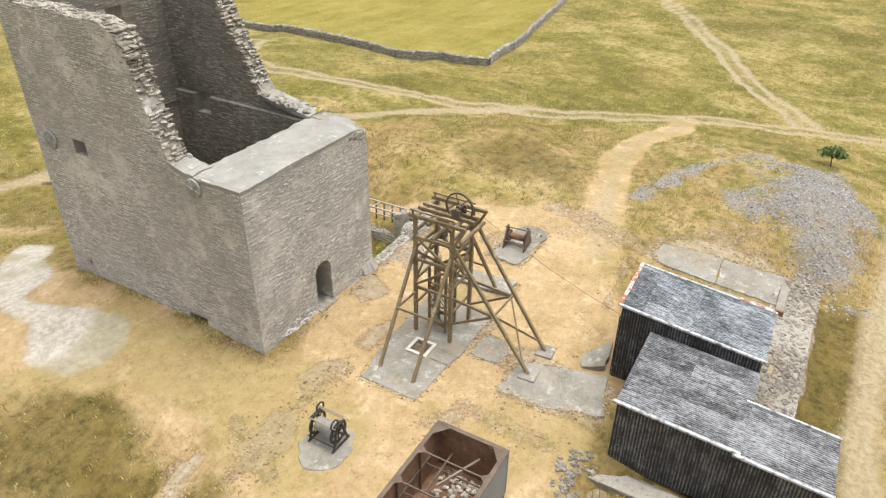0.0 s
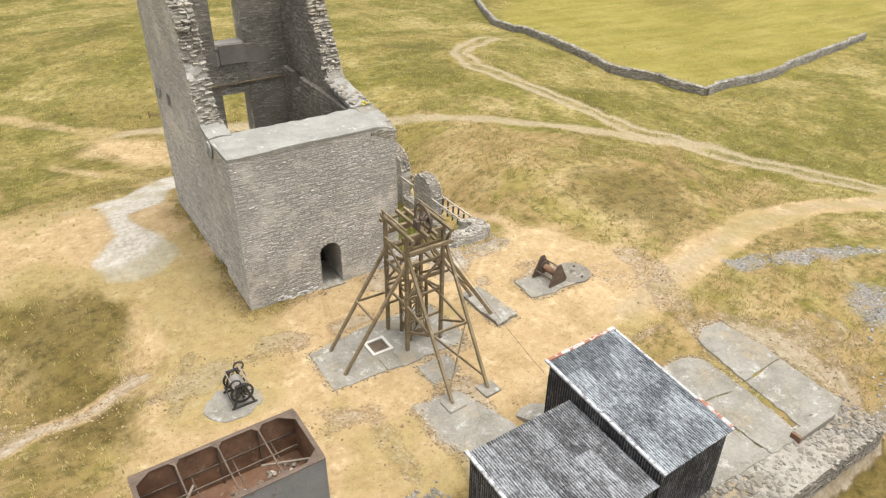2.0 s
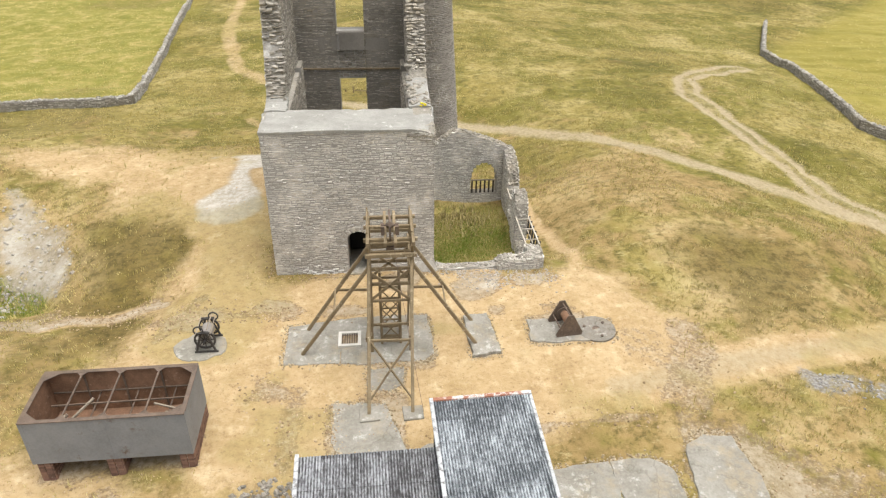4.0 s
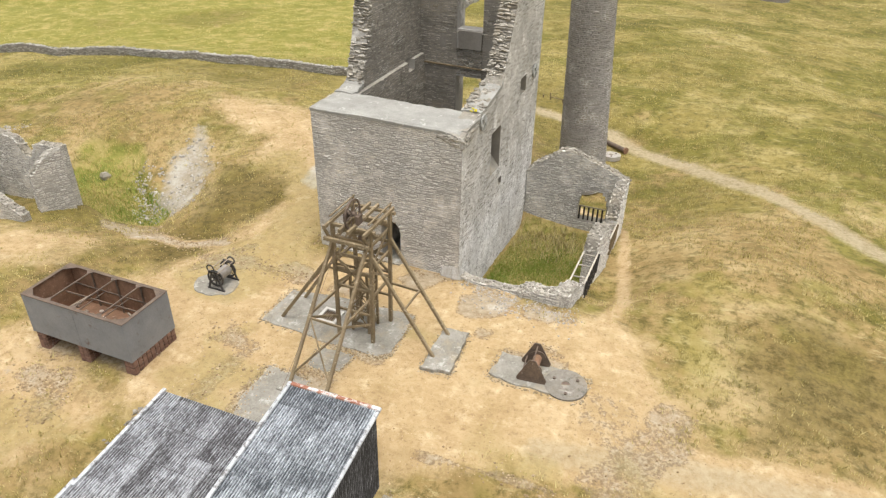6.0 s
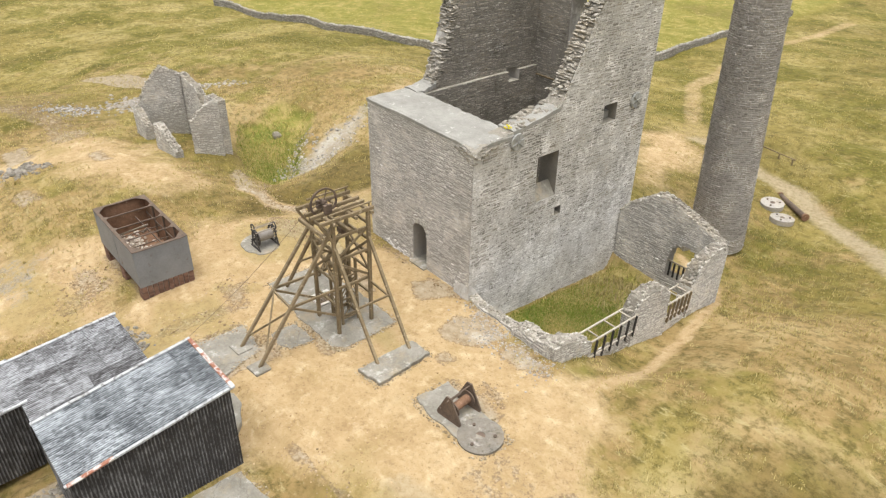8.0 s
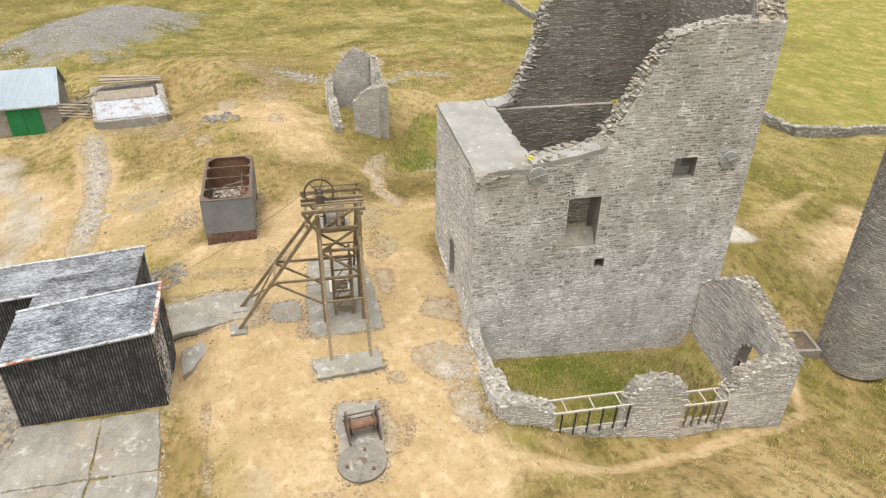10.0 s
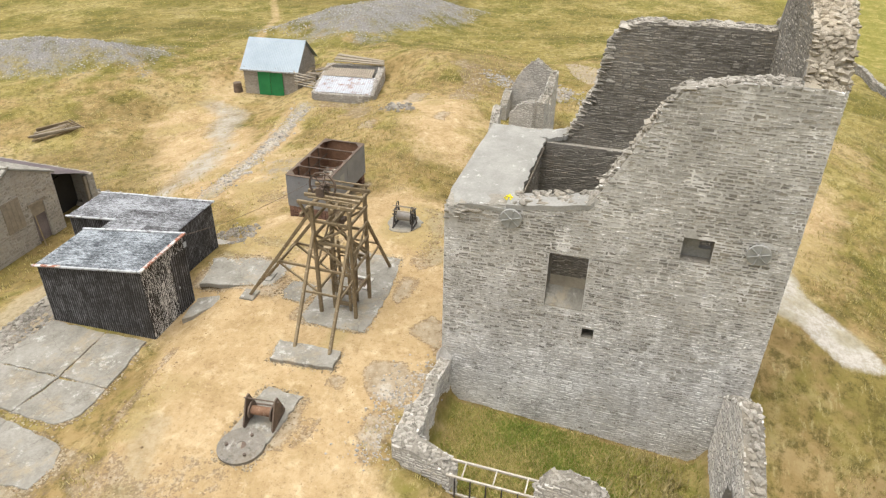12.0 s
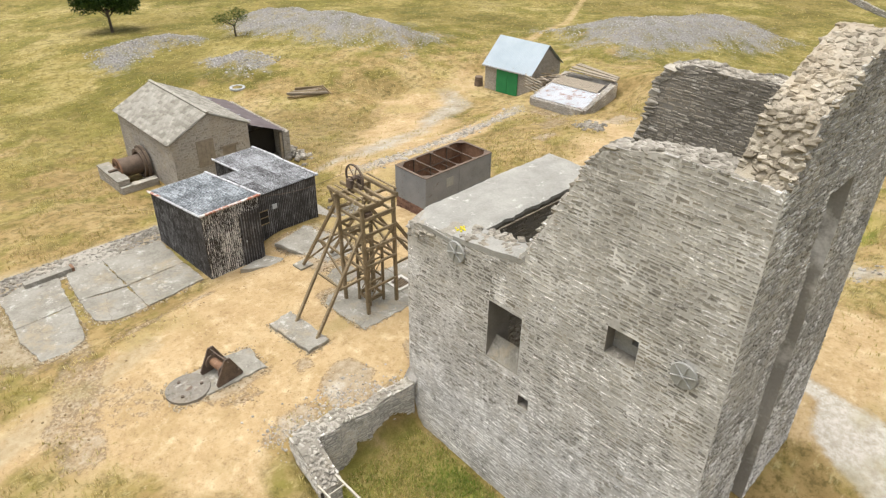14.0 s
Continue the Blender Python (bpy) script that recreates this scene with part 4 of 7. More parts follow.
# ---- roofless engine house ----
XL, XR, YF, YB = -3.15, 3.85, -0.33, 10.42
IXL, IXR, IYF, IYB = -2.15, 2.85, 1.85, 9.35
engine_house = thing("engine_house", "tall roofless grey limestone engine house with ragged wall tops", "ruin")
left_top = along([(0, 6.8), (2.5, 6.86), (3.1, 7.02), (3.3, 7.35), (3.5, 7.95), (3.95, 9.0), (4.12, 10.0), (4.25, 10.75), (4.6, 11.3), (5.4, 11.58), (6.6, 11.5), (7.6, 11.62), (10.75, 11.6)])
right_top = along([(0, 6.5), (0.4, 6.7), (0.85, 6.83), (2.2, 6.95), (3.3, 7.1), (4.75, 7.35), (5.0, 8.1), (5.4, 8.8), (6.1, 10.2), (6.4, 10.8), (6.75, 11.25), (8.0, 11.6), (9.4, 11.72), (10.75, 11.65)])
rear_top = along([(0, 11.6), (0.35, 12.0), (0.8, 12.9), (2.2, 13.5), (3.5, 14.05), (4.9, 13.5), (6.2, 12.9), (6.65, 12.0), (7.0, 11.6)])
front_top = along([(0, 6.72), (6.25, 6.78), (6.6, 6.7), (7.0, 6.5)])
flat_foot = lambda z: (lambda s: z)
foot_right = along([(0, -0.4), (0.4, -1.6), (0.8, -2.3), (10.75, -3.1)])
# openings as distance along, then height
DOOR = [(3.2, 4.15, -0.3, 2.1)]
SIDE_R = [(3.6, 4.88, 3.35, 5.46), (4.98, 5.38, 2.28, 2.68), (7.58, 8.48, 5.95, 6.79)]
SIDE_L = [(7.7, 8.42, 6.22, 6.82), (2.85, 3.8, 0.1, 0.55), (9.5, 9.85, 0.8, 1.05), (0.6, 0.85, 0.75, 1.0)]
REAR = [(2.8, 4.2, -1.2, 1.9), (2.8, 4.2, 3.0, 5.75), (2.8, 4.2, 8.2, 10.7)]
REAR_SLOT = [(2.8, 4.2, -1.2, 10.7)]
wall_specs = (
    ("front_wall", (XL, YF, 0), (1, 0, 0), (0, 1, 0), XR - XL, IYF - YF, flat_foot(-0.4), front_top, DOOR),
    ("left_wall", (XL, YF, 0), (0, 1, 0), (1, 0, 0), YB - YF, 1.0, flat_foot(-0.5), left_top, SIDE_L),
    ("right_wall", (XR, YF, 0), (0, 1, 0), (-1, 0, 0), YB - YF, 1.0, foot_right, right_top, SIDE_R),
    ("rear_wall", (XL, YB, 0), (1, 0, 0), (0, -1, 0), XR - XL, YB - IYB, flat_foot(-2.2), rear_top, REAR_SLOT),
)
LEDGE, THIN = 6.74, 0.78  # the side walls step in at this height
eh_walls = {}
for nm, o, u, n, L, th, foot, top, holes in wall_specs:
    o2 = Vector(o)
    if nm in ("front_wall", "rear_wall"):
        # the ends stand a little behind the side walls
        o2, L = Vector(o) + Vector(n) * 0.006 + Vector((0.02, 0, 0)), L - 0.04
    core = bmesh.new()
    if nm in ("left_wall", "right_wall"):
        split = lambda s, f=top: min(f(s), LEDGE)
        wall_core(core, o2, u, n, L, th, foot, split, [h for h in holes if h[3] < LEDGE] + [(h[0], h[1], h[2], LEDGE) for h in holes if h[2] < LEDGE < h[3]])
        wall_core(core, o2, u, n, L, THIN, flat_foot(LEDGE), top, [(h[0], h[1], LEDGE, h[3]) for h in holes if h[3] > LEDGE])
    else:
        wall_core(core, o2, u, n, L, th, foot, top, holes)
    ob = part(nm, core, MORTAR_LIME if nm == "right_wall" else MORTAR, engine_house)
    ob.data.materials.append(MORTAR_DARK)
    # faces towards the inside take the darker mortar
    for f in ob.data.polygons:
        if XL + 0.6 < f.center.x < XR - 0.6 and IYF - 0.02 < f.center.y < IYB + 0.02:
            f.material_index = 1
    ob.data.materials.append(MORTAR)
    for f in ob.data.polygons:
        if nm == "right_wall" and abs(f.normal.x) < 0.1 and f.normal.z < 0.25 and YF + 0.5 < f.center.y < YB - 0.5:
            f.material_index = 1
        if f.normal.y < -0.9 and f.center.y < YF + 0.05:
            f.material_index = 2
    cap_core(ob, STONE_TAN if nm == "rear_wall" else STONE_CREST)
    eh_walls[nm] = ob

unit_stones = []
for i in range(10):
    us = Stones(900 + i)
    us.put(Vector((0, 0, 0)), Vector((1, 0, 0)), Vector((0, 0, 1)), Vector((0, -1, 0)), 0.35, 0.11, 0.035)
    unit_stones.append(mesh_of("stone", us.v, us.f, STONE_LIMED))
single = []


def take_single(mid, z, spot):
    """The stretch of the side wall by the small upper window is laid stone by stone."""
    if 6.7 < mid < 9.2 and 5.0 < z < 8.1 and len(single) < 300:
        single.append(spot)
        return True
    # the top front corner has lost many of its face stones
    return mid < 0.75 and 5.5 + mid < z < 6.75 and outer.r.random() < 0.6


outer = Stones(11)
outer.face((XL, YF, 0), (1, 0, 0), (0, -1, 0), XR - XL, flat_foot(-0.4), front_top, DOOR, proud=(0.003, 0.02))
outer.face((XL, YB, 0), (0, -1, 0), (-1, 0, 0), YB - YF, flat_foot(-0.5), lambda s: left_top(YB - YF - s), [(YB - YF - b, YB - YF - a, c, d) for a, b, c, d in SIDE_L], proud=(0.003, 0.02))
outer.done("outer_stonework", STONE, engine_house, "coursed grey limestone rubble", "stuff")
outer = Stones(16)
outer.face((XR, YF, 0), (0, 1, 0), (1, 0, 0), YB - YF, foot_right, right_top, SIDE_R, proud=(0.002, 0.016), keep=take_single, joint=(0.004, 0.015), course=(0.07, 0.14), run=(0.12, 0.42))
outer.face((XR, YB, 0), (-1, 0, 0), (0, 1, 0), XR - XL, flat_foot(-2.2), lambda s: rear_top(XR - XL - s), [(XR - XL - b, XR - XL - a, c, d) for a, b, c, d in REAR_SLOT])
# the rear openings stand one above the other in a shallow recess
for z0, z1 in ((1.9, 3.0), (5.75, 8.2)):
    panel = part("recess_panel", boxes(((XL + 2.802, IYB + 0.03, z0), (XL + 4.198, YB - 0.3, z1))), MORTAR, engine_house, "recessed stone panel between two openings")
    ps = Stones(int(z0 * 10))
    ps.face((XL + 4.19, YB - 0.3, 0), (-1, 0, 0), (0, 1, 0), 1.38, flat_foot(z0), flat_foot(z1))
    ps.done("stonework", STONE, panel, kind="stuff")
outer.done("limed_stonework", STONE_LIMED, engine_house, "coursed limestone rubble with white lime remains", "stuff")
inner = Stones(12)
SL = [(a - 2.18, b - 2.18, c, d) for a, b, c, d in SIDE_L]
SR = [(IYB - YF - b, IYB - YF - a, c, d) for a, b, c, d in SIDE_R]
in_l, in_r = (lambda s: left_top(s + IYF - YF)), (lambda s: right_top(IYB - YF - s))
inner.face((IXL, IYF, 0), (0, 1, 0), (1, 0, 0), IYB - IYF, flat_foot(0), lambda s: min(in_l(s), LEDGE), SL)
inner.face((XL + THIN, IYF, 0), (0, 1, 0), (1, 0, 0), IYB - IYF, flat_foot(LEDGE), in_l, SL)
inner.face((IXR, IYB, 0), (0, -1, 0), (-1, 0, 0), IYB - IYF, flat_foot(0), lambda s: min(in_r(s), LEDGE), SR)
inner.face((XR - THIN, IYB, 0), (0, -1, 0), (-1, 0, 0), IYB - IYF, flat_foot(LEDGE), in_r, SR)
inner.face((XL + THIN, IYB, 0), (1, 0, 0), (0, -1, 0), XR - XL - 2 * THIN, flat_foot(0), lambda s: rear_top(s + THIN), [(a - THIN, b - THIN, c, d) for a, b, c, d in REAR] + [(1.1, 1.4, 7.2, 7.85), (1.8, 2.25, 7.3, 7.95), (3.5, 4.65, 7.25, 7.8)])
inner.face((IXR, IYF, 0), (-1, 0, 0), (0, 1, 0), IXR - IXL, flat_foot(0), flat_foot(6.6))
inner.done("inner_stonework", STONE_INNER, engine_house, "darker brown-grey inner stonework", "stuff")
# ragged ends and loose stones on the tops
crests = Stones(13)
ylist = np.linspace(3.1, YB - YF - 0.4, 40)
crests.crest([(XL + 0.39, YF + s, left_top(s)) for s in ylist if s > 4.7], 0.76, 0.2, 0.085)
crests.crest([(XR - 0.39, YF + s, right_top(s)) for s in np.linspace(6.7, YB - YF - 0.3, 28)], 0.76, 0.2, 0.085)
crests.broken_end(left_top, (XL, YF, 0), (0, 1, 0), (1, 0, 0), 0.78, 3.0, 4.8)
crests.broken_end(right_top, (XR, YF, 0), (0, 1, 0), (-1, 0, 0), 0.78, 4.7, 6.9)
crests.done("crest_stonework", STONE_CREST, engine_house, "loose pale stones along the broken wall tops", "stuff")
crests = Stones(18)
for _ in range(2):
    crests.crest([(XL + s, YB - 0.53, rear_top(s) - 0.03) for s in np.linspace(0.1, 6.9, 40)], 1.12, 0.23, 0.13)
crests.done("gable_crest", STONE_TAN, engine_house, "tan coping stones on the gable top", "stuff")
for i, (o, u, w, n, du, dw, dep) in enumerate(single):
    ob = new("stone", unit_stones[i % 10])
    m = Matrix((( *u, 0), (*(-n), 0), (*w, 0), (0, 0, 0, 1))).transposed()
    ob.parent = eh_walls["right_wall"]
    ob.matrix_basis = Matrix.Translation(o) @ m @ Matrix.Diagonal((du / 0.35, dep / 0.035, dw / 0.11, 1))

# cement capping of the front wall, with a worn lip
cap = bmesh.new()
cn = 44
grid = [[cap.verts.new((XL - 0.03 + (XR - XL + 0.06) * i / cn, YF - 0.03 + (IYF - YF + 0.06 + 0.14 * float(vnoise(i * 0.65, 2, 1.0, 4)) * (j == 16) + 0.04 * float(vnoise(i * 1.7, 5, 1.0, 2))) * j / 16,
                        6.83 + 0.05 * float(vnoise(i * 0.35, j * 0.35, 1.7, 1)) + 0.04 * float(vnoise(i, j, 1.6, 3)) - (0.05 if j in (0, 16) or i in (0, cn) else 0))) for j in range(17)] for i in range(cn + 1)]
for i in range(cn):
    for j in range(16):
        cap.faces.new((grid[i][j], grid[i + 1][j], grid[i + 1][j + 1], grid[i][j + 1]))
low = bmesh.ops.extrude_face_region(cap, geom=cap.faces[:])
for v in [g for g in low["geom"] if isinstance(g, bmesh.types.BMVert)]:
    v.co.z = 6.7
for v in cap.verts:
    # the outer corner has broken away
    k = max(0.0, 1 - math.hypot(v.co.x - XR, v.co.y - YF) / 0.8)
    v.co += Vector((-0.16 * k, 0.14 * k, -0.3 * k))
bmesh.ops.recalc_face_normals(cap, faces=cap.faces[:])
part("wall_capping", cap, RENDER_TOP, engine_house, "pale grey cement capping with lichen patches")
# the capping runs on along the top of the side wall, thinner and broken
def capping_strip(edge, inward, s0, s1, top, seed):
    strip, srow = bmesh.new(), []
    for i in range(19):
        s = s0 + (s1 - s0) * i / 18
        zc = top(s) + 0.05 + 0.05 * float(vnoise(i * 0.9, seed, 1.3, 2))
        wi = 0.93 + 0.14 * float(vnoise(i * 1.1, seed + 4, 1.0, 3)) - 0.07
        srow.append([strip.verts.new((edge + inward * d, YF + s, zc + z)) for d, z in ((-0.02, -0.2), (-0.01, -0.03), (0.3, 0.03), (0.65, 0.0), (wi, -0.04), (wi, -0.2))])
    for p, q in zip(srow, srow[1:]):
        for j in range(5):
            strip.faces.new((p[j], q[j], q[j + 1], p[j + 1]))
    for p in (srow[0], srow[-1]):
        strip.faces.new(p)
    bmesh.ops.recalc_face_normals(strip, faces=strip.faces[:])
    part("wall_capping", strip, RENDER_TOP, engine_house, "broken pale cement capping on the side wall")


capping_strip(XR, -1, 2.05, 4.8, right_top, 3)
capping_strip(XL, 1, 2.05, 3.15, left_top, 9)
part("edge_pipe", tube((IXL + 0.1, IYF + 0.12, 6.55), (IXR - 0.1, IYF + 0.12, 6.6), 0.03, None, 8), TIMBER_GREY, engine_house, "thin pale pipe under the capping")
slabs = Stones(17)
for k in range(70):
    s = slabs.r.uniform(2.3, 4.9)
    d = slabs.r.uniform(0.08, 0.92)
    slabs.lump((XR - d, YF + s, right_top(s) + 0.05 + (0.05 if d > 0.7 else 0.0)), slabs.r.uniform(0.18, 0.4), slabs.r.uniform(0.14, 0.26), slabs.r.uniform(0.06, 0.12))
for k in range(60):
    a, d = slabs.r.uniform(0, 1.1), slabs.r.uniform(0, 0.5)
    on_side = slabs.r.random() < 0.55
    slabs.lump((XR - 0.06 - (0 if on_side else a), YF + 0.06 + (a if on_side else 0), 6.6 - d * (1.1 - a)), slabs.r.uniform(0.14, 0.32), slabs.r.uniform(0.14, 0.26), slabs.r.uniform(0.07, 0.12), 0)
slabs.done("loose_stonework", STONE_CREST, engine_house, "flat loose stones on the wall top", "stuff")
# spread foot of the front corner, smeared with lime
foot_b = bmesh.new()
rows_b = []
for i in range(13):
    a = -0.9 + 1.35 * i / 12
    if a < 0:
        base_p, out = Vector((XR + a * 0.9, YF, 0)), Vector((0, -1, 0))
    else:
        base_p, out = Vector((XR, YF + a * 0.9, -a * 0.55)), Vector((1, 0, 0))
    if abs(a) < 0.2:
        out = Vector((0.7, -0.7, 0))
    k = 1.0 - abs(a) / 2.0
    rows_b.append([foot_b.verts.new(base_p + out * o * (0.8 + 0.4 * float(vnoise(i, o * 9, 1.2, 2))) + Vector((0, 0, z))) for o, z in ((-0.05, 0.55 * k + 0.15), (0.06, 0.4 * k + 0.1), (0.2 * k + 0.06, 0.05), (0.32 * k + 0.06, -0.5))])
for p, q in zip(rows_b, rows_b[1:]):
    for j in range(3):
        foot_b.faces.new((p[j], q[j], q[j + 1], p[j + 1]))
part("corner_foot", foot_b, mottled("lime_smeared_rubble", (0.28, 0.26, 0.225), (0.5, 0.48, 0.44), 3.0, 14, relief=1.0, stain=(0.24, 0.215, 0.17), stain_at=0.6), engine_house, "lime-smeared spread foot of the wall corner")
# remains of white lime on the front: a smear along the foot and thin licks between the courses
lime = Stones(171)
for k in range(125):
    low = k < 55
    lx = XL + (lime.r.uniform(1.1, 3.0) if low else lime.r.uniform(0.15, XR - XL - 0.4))
    lz = lime.r.uniform(-0.12, 0.34) * (0.5 + lime.r.random()) if low else lime.r.uniform(0.4, 6.3)
    if low or not (XL + 2.9 < lx < XL + 4.4 and lz < 2.4):
        lime.put(Vector((lx, YF, lz)), Vector((1, 0, lime.r.uniform(-0.06, 0.06))), Vector((0, 0, 1)), Vector((0, -1, 0)), lime.r.uniform(0.05, 0.22), lime.r.uniform(0.018, 0.036) * (1.8 if low else 1), 0.05 if low else 0.036)
lime.done("lime_remains", mottled("old_white_lime", (0.5, 0.485, 0.45), (0.8, 0.785, 0.75), 3, 18), engine_house, "white licks of old lime mortar", "stuff")
part("door_step", boxes(((XL + 3.15, YF - 0.2, gz(0.5, YF) - 0.2), (XL + 4.2, IYF - 0.26, gz(0.5, YF) + 0.06))), CONCRETE, engine_house, "worn grey stone floor of the doorway")
# arched lintel stones of the doorway
for k in range(9):
    arch = Stones(140 + k)
    a = math.pi * (k + 0.5) / 9
    c = Vector((XL + 3.675 + 0.62 * math.cos(a), YF, 1.62 + 0.62 * math.sin(a)))
    rad, tan = Vector((math.cos(a), 0, math.sin(a))), Vector((math.sin(a), 0, -math.cos(a)))
    arch.put(c - tan * 0.1 - rad * 0.14, tan, rad, Vector((0, -1, 0)), 0.2, 0.28, 0.025)
    arch.done("arch_stone", STONE, engine_house)

fill = bmesh.new()
for k in range(8):
    for sgn in (-1, 1):
        a0, a1 = math.pi / 2 * k / 8, math.pi / 2 * (k + 1) / 8
        xa, xb = sgn * 0.475 * math.cos(a0), sgn * 0.475 * math.cos(a1)
        box(fill, (XL + 3.675 + min(xa, xb), YF + 0.01, 1.64 + 0.475 * math.sin((a0 + a1) / 2)), (XL + 3.675 + max(xa, xb), IYF - 0.02, 2.13))
    # narrow steps close the corners of the square opening into an arch
part("arch_fill", fill, MORTAR, engine_house)
# black panel put in for the shade at the back of the doorway
part("doorway_back", boxes(((XL + 3.1, IYF - 0.25, -0.3), (XL + 4.25, IYF - 0.15, 2.15))), BLACK_VOID, engine_house, "black panel standing for shade in the doorway")
for a, b, c, d in SIDE_R[:1]:
    sill = bmesh.new()
    box(sill, (XR - 0.45, YF + a + 0.005, c - 0.05), (XR - 0.02, YF + b - 0.005, c + 0.6))
    for v in sill.verts:
        if v.co.z > c + 0.2 and v.co.x > XR - 0.2:
            v.co.z = c + 0.03
    part("window_sill", sill, CONCRETE, engine_house, "steeply sloping grey stone sill")
a, b, c, d = SIDE_R[2]
part("window_blocking", boxes(((XR - 0.62, YF + a, c), (XR - 0.4, YF + a + 0.52, d))), RENDER_TOP, engine_house, "rendered blocking of the upper window")
part("window_blocking", boxes(((XR - 0.63, YF + a + 0.52, c), (XR - 0.41, YF + b, c + 0.32))), RENDER_TOP, engine_house, "rendered blocking of the upper window")
part("timber_lintel", beam((IXL, IYB - 0.06, 6.3), (IXR, IYB - 0.06, 6.25), 0.06, 0.08), TIMBER, engine_house)
part("stone_band", boxes(((IXL + 1.95, IYB - 0.1, 7.25), (IXL + 3.2, IYB + 0.03, 8.15))), MORTAR_DARK, engine_house)
part("inner_floor", boxes(((IXL, IYF, -0.4), (IXR, IYB, 0.75))), mottled("earth_floor", (0.1, 0.09, 0.065), (0.22, 0.19, 0.14), 1, 10), engine_house)


def tie_plate(x, y, z, side):
    """Round iron tie plate with a four-armed spider on a wall."""
    p = thing("tie_plate", "round grey iron wall tie plate with crossed ribs", "wall plate", (x, y, z), group="wall tie plates")
    part("disc", tube((0, 0, 0), (0.05 * side, 0, 0), 0.36, 0.34, 26), PLATE_GREY, p)
    for k in range(3):
        a = math.pi * k / 3 + 0.3
        part("rib", beam((0.07 * side, -0.32 * math.cos(a), -0.32 * math.sin(a)), (0.07 * side, 0.32 * math.cos(a), 0.32 * math.sin(a)), 0.04, 0.03), PLATE_GREY, p)
    part("boss", tube((0.05 * side, 0, 0), (0.13 * side, 0, 0), 0.06, 0.045, 10), PLATE_GREY, p)


for y, z in ((1.92, 6.52), (9.42, 6.6)):
    tie_plate(XR + 0.05, y, z, 1)
    tie_plate(XL - 0.05, y - (0.15 if y < 5 else 0.0), z - 0.08, -1)
plant = Stones(15)
for k in range(14):
    plant.lump((XR - 0.35 + plant.r.uniform(-0.15, 0.15), 1.75 + plant.r.uniform(-0.13, 0.13), 7.0 + plant.r.uniform(0, 0.14)), 0.06, 0.06, 0.05)
wall_plant = thing("wall_plant", "small yellow-flowering plant on the wall top", "plant")
plant.done("flowers", FLOWER, wall_plant)


# ---- round chimneys ----
def round_chimney(x, y, z0, r0, height, taper, seed, label, lean=0.0):
    ch = thing("chimney", label, "chimney", (x, y, z0))
    ch.matrix_world = pose(x, y, z0, 0, lean, 0)
    part("core", tube((0, 0, -0.3), (0, 0, height), r0 - 0.03, r0 - 0.03 - taper * height, 40), MORTAR, ch)
    st = Stones(seed)
    z = -0.2
    while z < height:
        h = st.r.uniform(0.085, 0.13)
        rad = r0 - 0.03 - taper * z
        a = st.r.uniform(0, 1)
        end = a + math.tau
        while a < end - 0.05:
            d = min(st.r.uniform(0.15, 0.32), (end - a) * rad)
            out, tan = Vector((math.cos(a), math.sin(a), 0)), Vector((-math.sin(a), math.cos(a), 0))
            st.put(out * rad + Vector((0, 0, z + 0.01)), tan, Vector((0, 0, 1)), out, d - 0.014, h - 0.014, st.r.uniform(0.006, 0.028))
            a += d / rad
        z += h
    st.done("stonework", STONE_CHIMNEY, ch, kind="stuff")
    return ch


round_chimney(5.5, 16.9, -2.6, 1.5, 17.0, 0.019, 21, "tall round tapering limestone chimney", -2.6)
round_chimney(16.2, 97.5, gz(16, 97) - 0.2, 2.3, 14.0, 0.02, 22, "distant round stone chimney in the grass")


# ---- walled yard beside the engine house ----
def rubble_wall(parent, name, a, b, thick, bottom, top, seed, holes=(), crest=True, mat=None, course=(0.07, 0.13), run=(0.13, 0.36), crest_size=0.2):
    """A free-standing rubble wall from a to b (x, y); bottom and top are functions of the distance."""
    A, B = Vector((*a, 0)), Vector((*b, 0))
    L = (B - A).length
    u = (B - A) / L
    n = Vector((-u.y, u.x, 0))
    o = A - n * thick / 2
    core = part(name, wall_core(bmesh.new(), o, u, n, L, thick, bottom, top, holes), MORTAR if crest or not mat else mat, parent)
    cap_core(core)
    st = Stones(seed)
    st.face(o, u, -n, L, bottom, top, holes, course, run)
    st.face(B + n * thick / 2, -u, n, L, lambda s: bottom(L - s), lambda s: top(L - s), [(L - h1, L - h0, z0, z1) for h0, h1, z0, z1 in holes], course, run)
    st.face(o + n * thick, -n, -u, thick, flat_foot(bottom(0)), flat_foot(top(0)), (), course, run)
    st.face(o + u * L, n, u, thick, flat_foot(bottom(L)), flat_foot(top(L)), (), course, run)
    st.done("stonework", mat or STONE, core, kind="stuff")
    if crest:
        st = Stones(seed + 500)
        st.crest([(*(A + u * s)[:2], top(s)) for s in np.linspace(0, L, max(3, int(L / 0.35)))], thick, crest_size, crest_size * 0.42)
        st.done("wall_crest", mat or STONE_CREST, core, kind="stuff")
    return core


